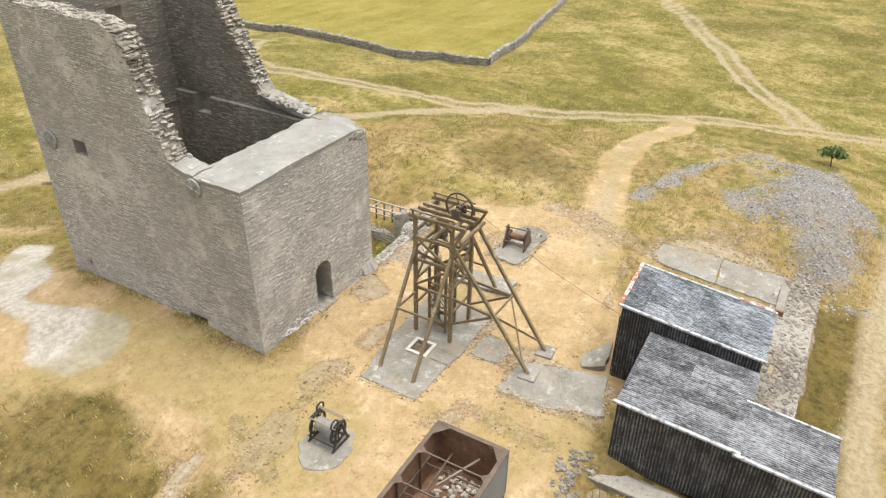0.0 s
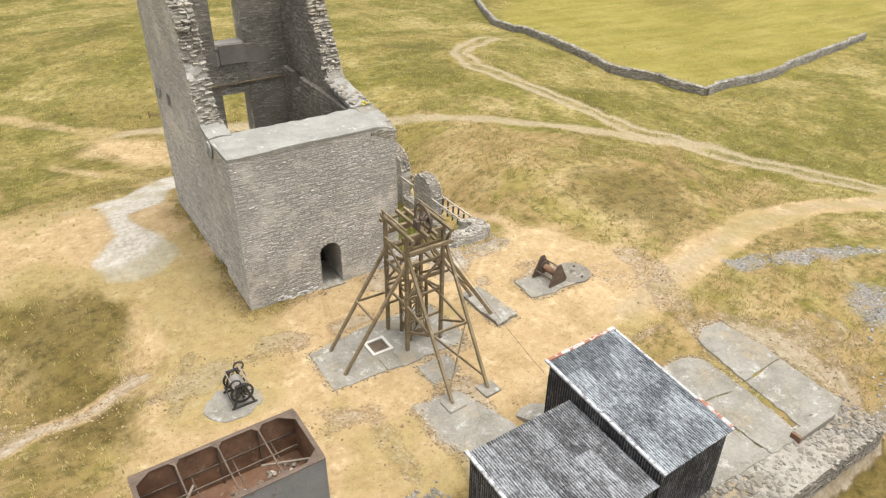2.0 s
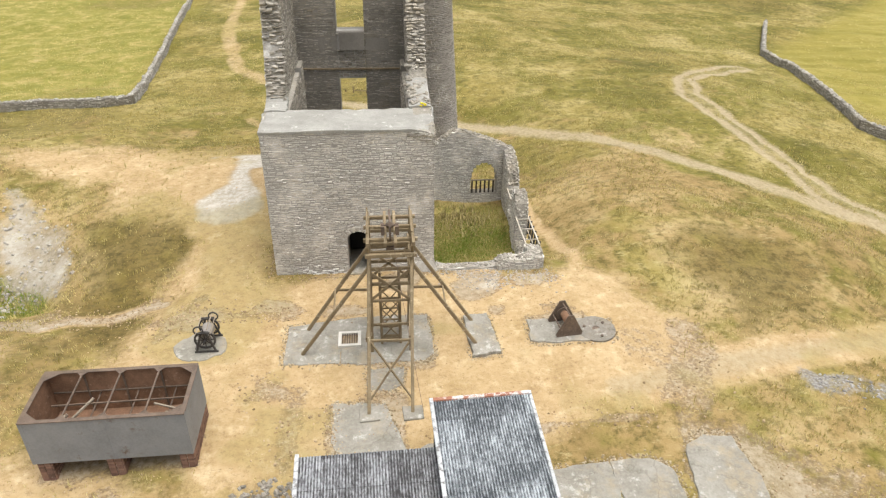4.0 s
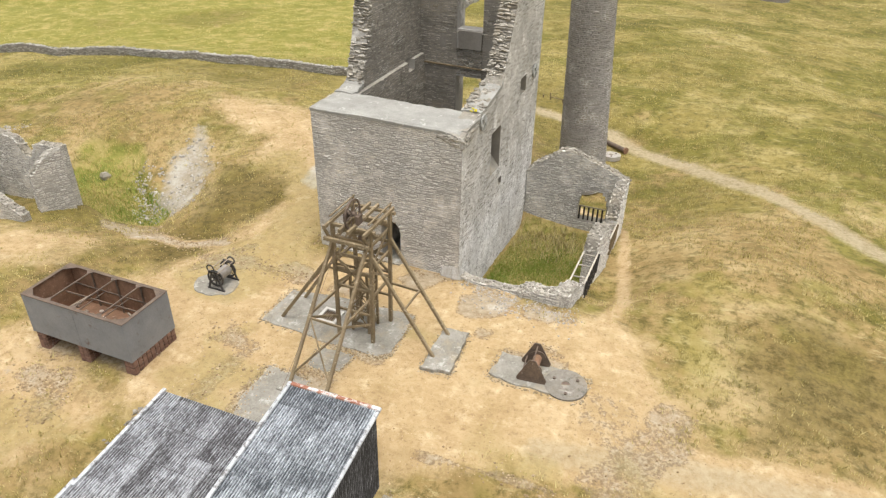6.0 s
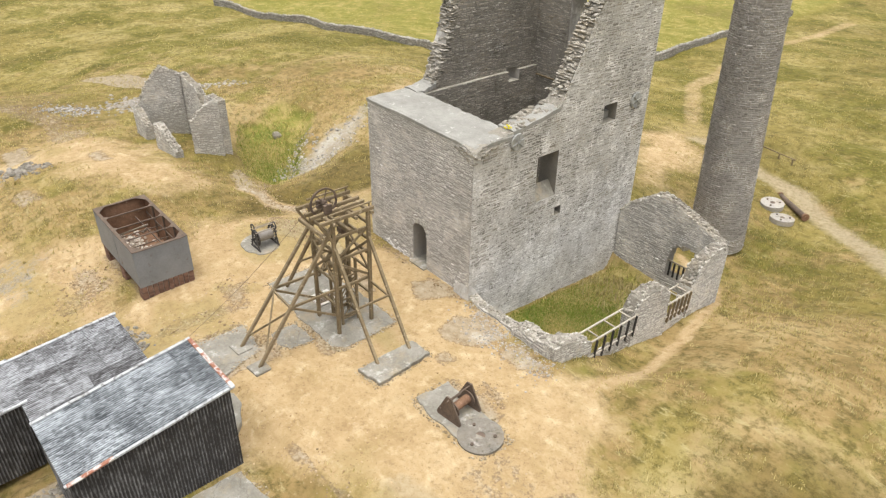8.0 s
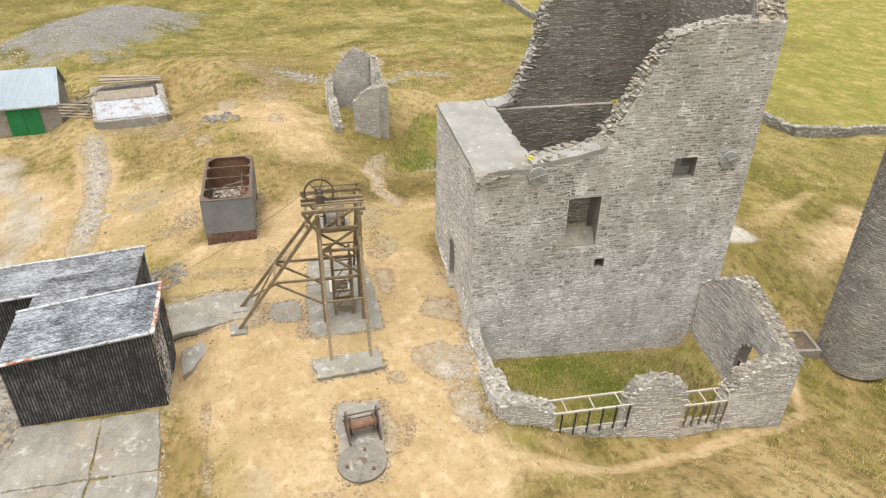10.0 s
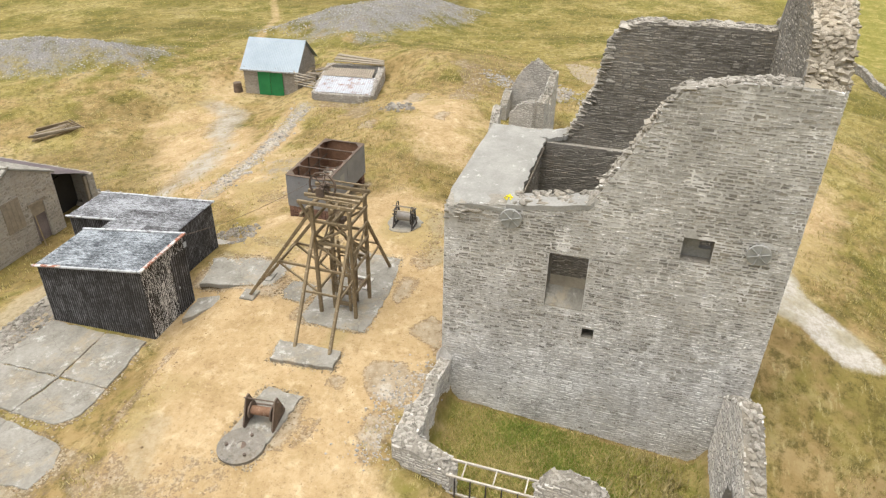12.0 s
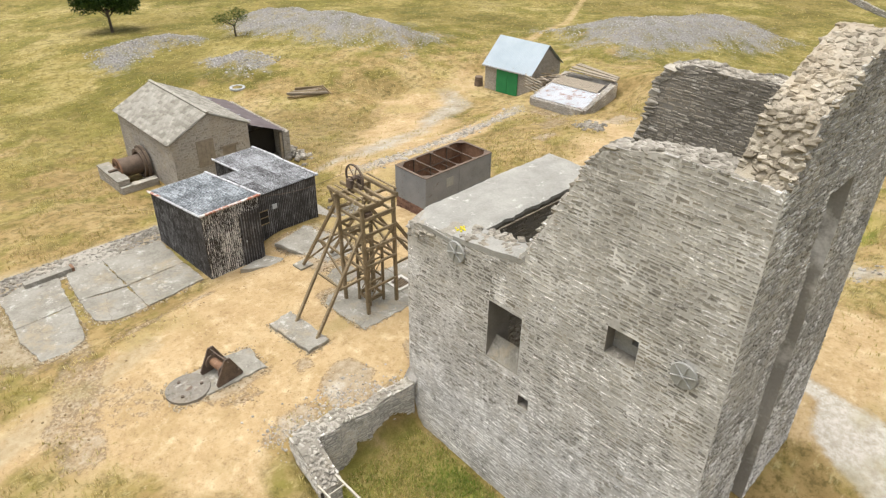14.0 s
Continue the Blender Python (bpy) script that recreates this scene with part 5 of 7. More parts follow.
yard = thing("yard_enclosure", "broken rubble walls round a sunken grassy yard", "wall")
rubble_wall(yard, "gable_wall", (XR + 0.03, 9.95), (9.3, 10.25), 0.6, flat_foot(-3.0), along([(0, 0.9), (0.3, 1.3), (0.9, 1.7), (1.9, 2.45), (2.7, 2.3), (3.8, 1.9), (5.2, 1.25), (5.46, 1.1)]), 31,
            holes=[(2.95, 4.5, -1.5, -0.45), (3.0, 4.45, -0.45, -0.1), (3.08, 4.36, -0.1, 0.15), (3.25, 4.2, 0.15, 0.33), (3.5, 3.95, 0.33, 0.45)])
rubble_wall(yard, "corner_wall", (9.02, 7.9), (9.02, 10.03), 0.6, flat_foot(-3.0), along([(0, -0.1), (0.4, 0.7), (1.0, 1.0), (2.0, 1.18)]), 32)
rubble_wall(yard, "wall_stub", (8.75, 4.2), (8.95, 6.35), 0.65, flat_foot(-3.0), along([(0, 0.1), (0.25, 0.6), (0.9, 0.85), (1.7, 0.7), (2.15, 0.3)]), 33)
front_line = [(XR + 0.1, -0.15, 0.42, 0.14), (4.9, -0.3, 0.45, 0.08), (5.9, -0.22, 0.45, 0.06), (6.7, -0.3, 0.6, 0.22), (7.3, -0.22, 0.85, 0.42), (7.9, -0.25, 0.7, 0.36), (8.6, -0.2, 0.75, 0.5)]
for k, ((ax, ay, wa, za), (bx, by, wb, zb)) in enumerate(zip(front_line, front_line[1:])):
    L = math.dist((ax, ay), (bx, by)) + 0.06
    rubble_wall(yard, "low_wall", (ax, ay), (bx + 0.05, by), (wa + wb) / 2, flat_foot(-3.0), along([(0, za), (L * 0.45, (za + zb) / 2 + (0.07 if k % 2 else -0.04)), (L, zb)]), 340 + k, crest_size=0.15)
rubble_wall(yard, "low_return", (8.52, -0.45), (8.72, 1.55), 0.7, flat_foot(-3.0), along([(0, 0.45), (0.7, 0.5), (1.3, 0.25), (2.0, -0.1)]), 35, crest_size=0.17)
rubble_wall(yard, "sill_wall", (8.75, 1.55), (8.75, 4.2), 0.5, flat_foot(-3.0), flat_foot(-1.45), 36)
rubble_wall(yard, "sill_wall", (8.95, 6.35), (9.0, 7.9), 0.5, flat_foot(-3.0), flat_foot(-1.55), 37)


def railing(x, y0, y1, z_top, z_foot, bars_out, group, upright_mat):
    g = thing("railing", "bleached timber double railing with plank uprights in a wall gap", "railing", group=group)
    for dx in (-0.3, 0.35):
        part("top_rail", beam((x + dx, y0, z_top), (x + dx, y1, z_top - 0.05), 0.07, 0.08), TIMBER_PALE, g)
    k = 3
    for i in range(k):
        y = y0 + (y1 - y0) * (i + 0.5) / k
        part("cross_piece", beam((x - 0.3, y, z_top + 0.01), (x + 0.35, y, z_top), 0.045, 0.05), TIMBER_PALE, g)
    n = bars_out
    for i in range(n):
        y = y0 + (y1 - y0) * (i + 0.6) / n
        part("upright", beam((x + 0.37, y, z_foot), (x + 0.42, y, z_top + 0.0), 0.1, 0.03), upright_mat, g, "plank upright")
    part("lower_rail", beam((x + 0.36, y0, z_foot + 0.3), (x + 0.36, y1, z_foot + 0.25), 0.05, 0.07), TIMBER_PALE, g)


railing(8.75, 1.4, 4.4, 0.02, -1.05, 6, "yard railings", IRON_DARK)
railing(8.95, 6.2, 8.0, -0.25, -1.25, 6, "yard railings", TIMBER)
gate = thing("barred_gate", "small black barred gate in the wall opening", "gate")
for i in range(6):
    part("bar", beam((XR + 3.1 + i * 0.25, 9.95, -1.75), (XR + 3.1 + i * 0.25, 9.95, -0.7), 0.09, 0.05), BLACK_VOID, gate)
part("rail", beam((XR + 2.98, 9.95, -0.68), (XR + 4.5, 9.95, -0.68), 0.06, 0.07), TIMBER_GREY, gate)


# ---- timber headframe over the shaft ----
hf = thing("headframe", "weathered brown timber mine headframe with a winding wheel", "headframe")
PX, PY = (1.03, 2.52), (-4.38, -5.9)
for x in PX:
    for y in PY:
        part("post", beam((x, y, 0.0), (x + (0.1 if x > 2 else 0.05), y, 5.05), 0.14, 0.14), TIMBER, hf)
FEET = {"RA": (5.12, -4.4), "RB": (5.1, -5.85), "LA": (-1.5, -4.4), "LB": (-1.62, -5.9), "P": (0.9, -9.25), "Q": (2.4, -9.27)}
for k, top in (("RA", (2.62, -4.4, 3.95)), ("RB", (2.62, -5.88, 3.95)), ("LA", (1.05, -4.4, 3.85)), ("LB", (1.05, -5.88, 3.85)), ("P", (1.07, -5.95, 4.35)), ("Q", (2.58, -5.95, 4.75))):
    part("raking_leg", beam((*FEET[k], 0.04), top, 0.115, 0.13), TIMBER, hf)
for x0, x1 in ((-0.25, PX[0]), (PX[1], 3.85)):
    for y in PY[:1]:
        part("tie_beam", beam((x0, y, 1.9), (x1, y, 1.85), 0.06, 0.1), TIMBER, hf)
for sx, f in ((-0.3, "L"), (3.85, "R")):
    part("leg_tie", beam((sx, PY[0], 1.95), (sx, PY[1], 1.95), 0.06, 0.09), TIMBER, hf)
for x, k in ((1.05, "P"), (2.5, "Q")):
    part("stay_tie", beam((x, PY[1], 2.1), (FEET[k][0], -7.65, 2.05), 0.07, 0.11), TIMBER, hf)
    part("stay_brace", beam((x, PY[1], 0.9), (FEET[k][0], -7.7, 2.0), 0.06, 0.09), TIMBER, hf)
part("stay_cross", beam((1.0, -7.7, 2.0), (2.46, -7.75, 2.0), 0.06, 0.1), TIMBER, hf)
part("stay_diagonal", beam((0.92, -9.0, 0.4), (2.45, -7.7, 2.0), 0.05, 0.08), TIMBER, hf)
part("stay_diagonal", beam((2.42, -9.0, 0.4), (1.0, -7.7, 2.0), 0.05, 0.08), TIMBER, hf)
for z in (1.25, 2.35, 3.1, 3.75, 4.45):
    for y in PY:
        part("cross_rail", beam((PX[0], y + 0.06, z), (PX[1] + 0.05, y + 0.06, z), 0.08, 0.13 if z > 3 else 0.1), TIMBER, hf)
for z in (2.1, 3.35, 4.3):
    for x in PX:
        part("side_rail", beam((x, PY[0], z), (x, PY[1], z), 0.08, 0.12), TIMBER, hf)
for x in PX:
    part("brace", beam((x, PY[0], 2.2), (x, PY[1], 3.3), 0.06, 0.1), TIMBER, hf)
    part("brace", beam((x, PY[1], 3.3), (x, PY[0], 4.3), 0.06, 0.1), TIMBER, hf)
for y in PY:
    part("brace", beam((PX[0], y, 2.4), (PX[1], y, 3.7), 0.06, 0.1), TIMBER, hf)
    part("brace", beam((PX[1], y, 2.4), (PX[0], y, 3.7), 0.06, 0.1), TIMBER, hf)
# crown of the frame
for x in (1.06, 1.68, 2.02, 2.64):
    part("crown_beam", beam((x, -6.45, 5.12), (x, -4.15, 5.12), 0.11, 0.14), TIMBER, hf)
for y in (-4.3, -5.0, -5.9):
    part("crown_beam", beam((0.92, y, 5.0), (2.8, y, 5.0), 0.12, 0.13), TIMBER, hf)
part("crown_beam", beam((0.95, -6.3, 4.6), (2.75, -6.3, 4.6), 0.12, 0.15), TIMBER, hf)
for x in (1.05, 2.6):
    part("knee", beam((x, -5.9, 4.2), (x, -6.4, 5.05), 0.09, 0.1), TIMBER, hf)
    part("top_rail", beam((x, -4.2, 5.35), (x, -6.0, 5.35), 0.06, 0.06), TIMBER, hf)
    part("top_post", beam((x, -4.3, 5.1), (x, -4.3, 5.38), 0.07, 0.07), TIMBER, hf)
part("pulley_block", boxes(((1.7, -5.2, 4.05), (2.0, -4.9, 4.25))), RUST_DULL, hf)
part("pulley_beam", beam((PX[0], -5.1, 4.35), (PX[1], -5.1, 4.35), 0.14, 0.16), TIMBER, hf)
wheel = part("winding_wheel", rim((1.85, -5.75, 5.5), (1, 0, 0), 0.56, 0.5, 0.07, 32), RUST_DULL, hf, "spoked iron winding wheel")
for k in range(6):
    a = math.tau * k / 6 + 0.2
    part("spoke", beam((1.85, -5.75, 5.5), (1.85, -5.75 + 0.52 * math.cos(a), 5.5 + 0.52 * math.sin(a)), 0.03, 0.035), RUST_DULL, wheel)
part("hub", tube((1.72, -5.75, 5.5), (1.98, -5.75, 5.5), 0.09, None, 12), RUST_DULL, wheel)
part("axle", tube((1.55, -5.75, 5.5), (2.15, -5.75, 5.5), 0.035, None, 8), RUST_DULL, wheel)
for x in (1.6, 2.1):
    part("bearing", boxes(((x - 0.06, -5.9, 5.17), (x + 0.06, -5.6, 5.5))), RUST_DULL, hf)
# inner guide cage
cage = part("guide_cage", rim((1.78, -5.12, 0.4), (0, 0, 1), 0.52, 0.44, 0.08, 4), TIMBER, hf)
for x in (1.42, 2.14):
    for y in (-5.48, -4.76):
        part("guide_post", beam((x, y, 0.05), (x, y, 2.9), 0.1, 0.1), TIMBER, cage)
for z in (0.3, 1.2, 2.2):
    for y in (-5.48, -4.76):
        part("guide_rail", beam((1.42, y, z), (2.14, y, z), 0.05, 0.07), TIMBER, cage)
    for x in (1.42, 2.14):
        part("guide_rail", beam((x, -5.48, z), (x, -4.76, z), 0.05, 0.07), TIMBER, cage)
for y in (-5.48, -4.76):
    for z in (0.3, 1.2):
        part("lattice", beam((1.42, y, z), (2.14, y, z + 0.9), 0.035, 0.04), TIMBER, cage)
        part("lattice", beam((2.14, y, z), (1.42, y, z + 0.9), 0.035, 0.04), TIMBER, cage)
for x in (1.42, 2.14):
    for z in (0.3, 1.2):
        part("lattice", beam((x, -5.48, z), (x, -4.76, z + 0.9), 0.035, 0.04), TIMBER, cage)
rope = thing("winding_rope", "thin dark steel rope from the wheel to the shed", "cable")
prev = None
for i in range(14):
    t = i / 13
    p = (1.9 + 0.7 * t, -6.35 - 5.5 * t, 5.5 - 2.9 * t - 0.5 * math.sin(math.pi * t) * 0.4)
    if prev:
        tube(prev, p, 0.007, None, 5, bm=rope_bm)
    else:
        rope_bm = bmesh.new()
    prev = p
part("strand", rope_bm, RUST_DULL, rope)


# ---- concrete slabs ----
def pad(name, label, outline, top, thick=0.25, group="", mat=None):
    b = bevelled(slab(outline, top, thick), 0.02)
    ob = new(name, bpy.data.meshes.new(name))
    b.to_mesh(ob.data)
    b.free()
    ob.data.materials.append(mat or CONCRETE)
    return tagged(ob, label, "slab", group, "structure")


def rough_outline(pts, step_len=0.35, wob=0.07, seed=1):
    r = random.Random(seed)
    out = []
    for a, b in zip(pts, pts[1:] + pts[:1]):
        n = max(1, int(math.dist(a, b) / step_len))
        out += [(a[0] + (b[0] - a[0]) * i / n + r.uniform(-wob, wob), a[1] + (b[1] - a[1]) * i / n + r.uniform(-wob, wob)) for i in range(n)]
    return out


# the shaft's slab leaves a square opening
sx0, sx1, sy0, sy1 = -0.16, 0.48, -5.48, -4.83
for o in ([(-2.3, -4.1), (-2.3, -6.45), (sx0, -6.5), (sx0, -3.8)], [(sx1, -3.7), (sx1, -6.6), (3.0, -6.55), (3.45, -6.2), (3.25, -3.7)], [(sx0 - 0.002, -6.5), (sx1 + 0.002, -6.6), (sx1 + 0.002, sy0), (sx0 - 0.002, sy0)], [(sx0 - 0.002, sy1), (sx1 + 0.002, sy1), (sx1 + 0.002, -3.7), (sx0 - 0.002, -3.8)]):
    pad("shaft_slab", "pale grey concrete slab round the shaft top", rough_outline(o, 0.3, 0.05, int(o[0][0] * 10) + 60) if len(o) == 5 or o[0][0] < -1 else o, 0.035, 0.3, "shaft slabs")
kerb = thing("shaft_opening", "square shaft opening with pale concrete kerb and iron grille", "shaft")
part("kerb", boxes(((sx0 - 0.12, sy0 - 0.12, 0.03), (sx0, sy1 + 0.12, 0.12)), ((sx1, sy0 - 0.12, 0.03), (sx1 + 0.12, sy1 + 0.12, 0.12)), ((sx0, sy0 - 0.12, 0.03), (sx1, sy0, 0.12)), ((sx0, sy1, 0.03), (sx1, sy1 + 0.12, 0.12))), mottled("pale_kerb", (0.5, 0.48, 0.43), (0.66, 0.64, 0.58), 2, 20), kerb)
# shallow black plate painted as the darkness down the shaft
part("shaft_floor", boxes(((sx0, sy0, -0.25), (sx1, sy1, -0.1))), BLACK_VOID, kerb, "black plate standing for the shaft's unlit depth")
for i in range(7):
    part("grille_bar", beam((sx0 + 0.64 * (i + 0.5) / 7, sy0, 0.07), (sx0 + 0.64 * (i + 0.5) / 7, sy1, 0.07), 0.03, 0.03), RUST_DULL, kerb)
pad("footing_slab", "long concrete footing under the raking legs", rough_outline([(4.75, -4.05), (5.75, -3.95), (5.97, -6.4), (4.85, -6.58)], 0.22, 0.045, 9), 0.16, 0.5)
pad("concrete_patch", "pale worn concrete patch beside the headframe", rough_outline([(0.8, -6.9), (2.2, -6.85), (2.15, -7.8), (1.6, -8.2), (0.9, -8.0)], seed=2), 0.025, 0.2, "worn concrete patches")
pad("concrete_patch", "large worn concrete floor patch with rubble edge", rough_outline([(-0.4, -8.6), (1.4, -8.7), (1.9, -10.2), (2.3, -11.8), (0.3, -12.3), (-0.35, -10.4)], seed=3), 0.02, 0.2, "worn concrete patches")
pad("concrete_patch", "small worn concrete patch by the shed", rough_outline([(3.2, -10.3), (4.5, -11.2), (3.0, -11.5), (2.6, -10.7)], seed=4), gz(3.4, -10.6) + 0.03, 0.3, "worn concrete patches")
for x, y in (FEET["P"], FEET["Q"]):
    ob = pad("footing_block", "square concrete footing block under a stay", [(x - 0.32, y - 0.38), (x + 0.38, y - 0.32), (x + 0.34, y + 0.3), (x - 0.36, y + 0.28)], 0.08, 0.3, "stay footings")
for i, o in enumerate(([(6.02, -11.9), (8.68, -11.55), (8.72, -13.6), (6.02, -13.75)], [(6.02, -13.8), (8.72, -13.65), (8.74, -16.5), (6.02, -16.4)],
                       [(8.73, -11.55), (10.1, -11.5), (10.75, -12.0), (10.7, -13.9), (8.77, -13.6)], [(8.77, -13.65), (10.7, -13.95), (10.4, -16.6), (8.79, -16.5)],
                       [(11.2, -12.6), (11.5, -11.1), (12.3, -10.7), (13.2, -10.8), (13.45, -12.6), (13.3, -13.6), (11.1, -13.7)], [(11.1, -13.75), (13.3, -13.65), (13.2, -16.3), (12.0, -16.7), (10.75, -16.4)])):
    pad("floor_slab", "old grey concrete floor slab with cracked edges", rough_outline(o, 0.28, 0.05, 40 + i), -0.355 - 0.012 * (i % 3), 0.35, "old floor slabs")


# ---- corrugated sheds ----
def corrugated(bm, o, u, v, n, lu, lv, pitch=0.085, amp=0.017, cut=None):
    """A sheet lu along u and lv along v, waved across u; cut gives its extent along v at a place along u."""
    o, u, v, n = Vector(o), Vector(u).normalized(), Vector(v).normalized(), Vector(n).normalized()
    m = max(1, round(lu / pitch)) * 4
    ridge = bm.verts.layers.float.get("ridge") or bm.verts.layers.float.new("ridge")
    rows = []
    for i in range(m + 1):
        s = lu * i / m
        w = (0.0, amp, 0.0, -amp)[i % 4]
        a, b = cut(s) if cut else (0.0, lv)
        rows.append([bm.verts.new(o + u * s + v * t + n * w) for t in (a, b)])
        for q in rows[-1]:
            q[ridge] = (0.5, 1.0, 0.5, 0.0)[i % 4]
    for p, q in zip(rows, rows[1:]):
        bm.faces.new((p[0], q[0], q[1], p[1]))
    return bm


def shed(name, label, x0, x1, y0, y1, zf, zn, zs, rz, pivot, white, front_mat=None, roof_mat=None):
    """Mono-pitch corrugated shed. y0: its high north end, y1: its low south end."""
    s = thing(name, label, "shed", (pivot[0], pivot[1], 0), rz)
    a, b, c, d = x0 - pivot[0], x1 - pivot[0], y1 - pivot[1], y0 - pivot[1]
    top = lambda y: zs + (zn - zs) * (y - c) / (d - c)
    slope = Vector((0, d - c, zn - zs))
    nrm = Vector((0, -(zn - zs), d - c)).normalized()
    bm = bmesh.new()
    corrugated(bm, (a - 0.06, c - 0.1, zs + 0.02), (1, 0, 0), slope, nrm, b - a + 0.12, slope.length + 0.16)
    corrugated(bm, (a - 0.06, c - 0.1, zs - 0.015), (1, 0, 0), slope, nrm, b - a + 0.12, slope.length + 0.16)
    roof = part("roof", bm, roof_mat or ROOF_SHEET, s, "grey corrugated roof with worn pale streaks")
    k = 3
    for i in range(1, k):
        y = c + (d - c) * i / k + 0.1
        part("sheet_lap", boxes(((a - 0.05, y - 0.012, top(y) + 0.03), (b + 0.05, y + 0.012, top(y) + 0.038))), roof_mat or ROOF_SHEET, roof)
    for nm, o, u, n, L, cut, mat in (
        ("north_wall", (a, d, 0), (1, 0, 0), (0, 1, 0), b - a, lambda t: (zf, zn - 0.03), front_mat or WALL_SHEET),
        ("south_wall", (a, c, 0), (1, 0, 0), (0, -1, 0), b - a, lambda t: (zf, zs - 0.03), WALL_SHEET),
        ("west_wall", (a, c, 0), (0, 1, 0), (-1, 0, 0), d - c, lambda t: (zf, top(c + t) - 0.03), WALL_SHEET),
        ("east_wall", (b, c, 0), (0, 1, 0), (1, 0, 0), d - c, lambda t: (zf, top(c + t) - 0.03), WALL_SHEET)):
        bm = bmesh.new()
        corrugated(bm, o, u, (0, 0, 1), n, L, 1, 0.1, 0.016, cut)
        part(nm, bm, mat, s)
    if front_mat:
        bm = bmesh.new()
        corrugated(bm, (a + 0.02, d + 0.045, 0), (1, 0, 0), (0, 0, 1), (0, 1, 0), (b - a) * 0.38, 1, 0.13, 0.02, lambda t: (zf + 0.04, zn - 0.55))
        door = part("sliding_door", bm, WALL_SHEET, s, "plain black corrugated door")
        part("handle", boxes((((b - a) * 0.3 + a, d + 0.07, 0.75), ((b - a) * 0.3 + a + 0.05, d + 0.1, 0.85))), WHITE_PAINT, door)
    # solid black block added to fill the unseen inside of the shed
    part("inner_frame", boxes(((a + 0.05, c + 0.05, zf), (b - 0.05, d - 0.05, min(zn, zs) - 0.12))), BLACK_VOID, s, "unseen black block filling the shed")
    for side, mat in white:
        if side == "n":
            part("barge_board", beam((a - 0.08, d + 0.08, zn + 0.05), (b + 0.08, d + 0.08, zn + 0.05), 0.13, 0.08), mat, s, "flaking painted edge board")
        if side == "s":
            part("barge_board", beam((a - 0.08, c - 0.1, zs + 0.04), (b + 0.08, c - 0.1, zs + 0.04), 0.1, 0.08), mat, s, "flaking painted edge board")
        if side == "w":
            part("barge_board", beam((a - 0.08, c - 0.12, zs + 0.04), (a - 0.08, d + 0.12, zn + 0.06), 0.12, 0.08), mat, s, "flaking white edge board")
        if side == "e":
            part("barge_board", beam((b + 0.08, c - 0.12, zs + 0.04), (b + 0.08, d + 0.12, zn + 0.06), 0.1, 0.08), mat, s, "flaking painted edge board")
    return s


shed_a = shed("tall_shed", "tall black corrugated iron shed with worn grey roof", 3.0, 5.82, -11.68, -16.4, -0.6, 2.8, 2.24, 2.0, (4.4, -14), (("n", RED_FLAKE), ("w", WHITE_PAINT), ("e", WHITE_PAINT)), WALL_SHEET_WORN)
shed_b = shed("low_shed", "low black corrugated iron shed with streaked grey roof", -0.95, 2.85, -12.92, -16.45, -0.6, 2.1, 1.82, 1.0, (0.9, -14.6), (("w", WHITE_PAINT),), roof_mat=ROOF_SHEET_DARK)
shed_c = shed("shed_extension", "rear extension of the low black corrugated shed", -1.0, 1.3, -16.5, -19.0, -0.9, 1.8, 1.58, 1.0, (0, -17.7), (("w", WHITE_PAINT), ("e", WHITE_PAINT)), roof_mat=ROOF_SHEET_DARK)
notices = thing("shed_notice", "small white notice on the shed wall", "notice")
part("plate", boxes(((1.35, -12.90, 1.15), (1.6, -12.86, 1.4))), WHITE_PAINT, notices)
hatch = thing("shed_window", "dark barred window in the shed's end wall", "window", kind="structure")
# black sheet stands for the unlit inside behind the slats
part("pane", boxes(((1.9, -12.88, 0.55), (2.75, -12.85, 1.25))), BLACK_VOID, hatch)
for z in (0.55, 0.9, 1.25):
    part("slat", beam((1.88, -12.83, z), (2.78, -12.83, z), 0.03, 0.05), TIMBER, hatch)
rubble_base = thing("shed_base_wall", "low rubble retaining wall behind the sheds", "wall")
rubble_wall(rubble_base, "base_wall", (2.9, -17.1), (13.4, -16.95), 1.75, flat_foot(-2.6), along([(0, -0.5), (2, -0.42), (4, -0.45), (6, -0.39), (8, -0.42), (10.4, -0.45)]), 51, crest=False, mat=STONE_DUSTY)
rubble_wall(rubble_base, "base_wall", (-1.6, -12.6), (-1.7, -19.4), 0.7, flat_foot(-2.8), along([(0, -0.5), (3, -0.45), (6.8, -0.6)]), 52, crest=False, mat=STONE_DUSTY)
kerb_b = thing("kerb_block", "long pale stone kerb block with a rusty red end", "kerb", (11.1, -16.5, -0.42), 1)
part("block", bevelled(boxes(((-1.0, -0.17, 0), (1.0, 0.17, 0.26))), 0.02), CONCRETE, kerb_b)
part("rusty_end", boxes(((-1.12, -0.18, 0), (-1.003, 0.18, 0.27))), RUST, kerb_b, "rusty red end plate")
red_edge = thing("painted_edging", "strip of flaking red painted edging on the shed roof", "edging", (6.0, -15.9, 2.36), 2.5)
part("strip", beam((0, -0.5, -0.05), (0, 0.75, 0.12), 0.13, 0.05), RED_FLAKE, red_edge)

dust = Stones(53)
for i in range(1500):
    x = dust.r.uniform(2.9, 13.4)
    dust.lump((x, -17.0 + dust.r.uniform(-0.88, 0.8), -0.42 + dust.r.uniform(-0.05, 0.03)), *[dust.r.uniform(0.05, 0.24) for _ in range(2)], dust.r.uniform(0.02, 0.06))
dust.done("wall_crest", STONE_DUSTY, rubble_base, kind="stuff")

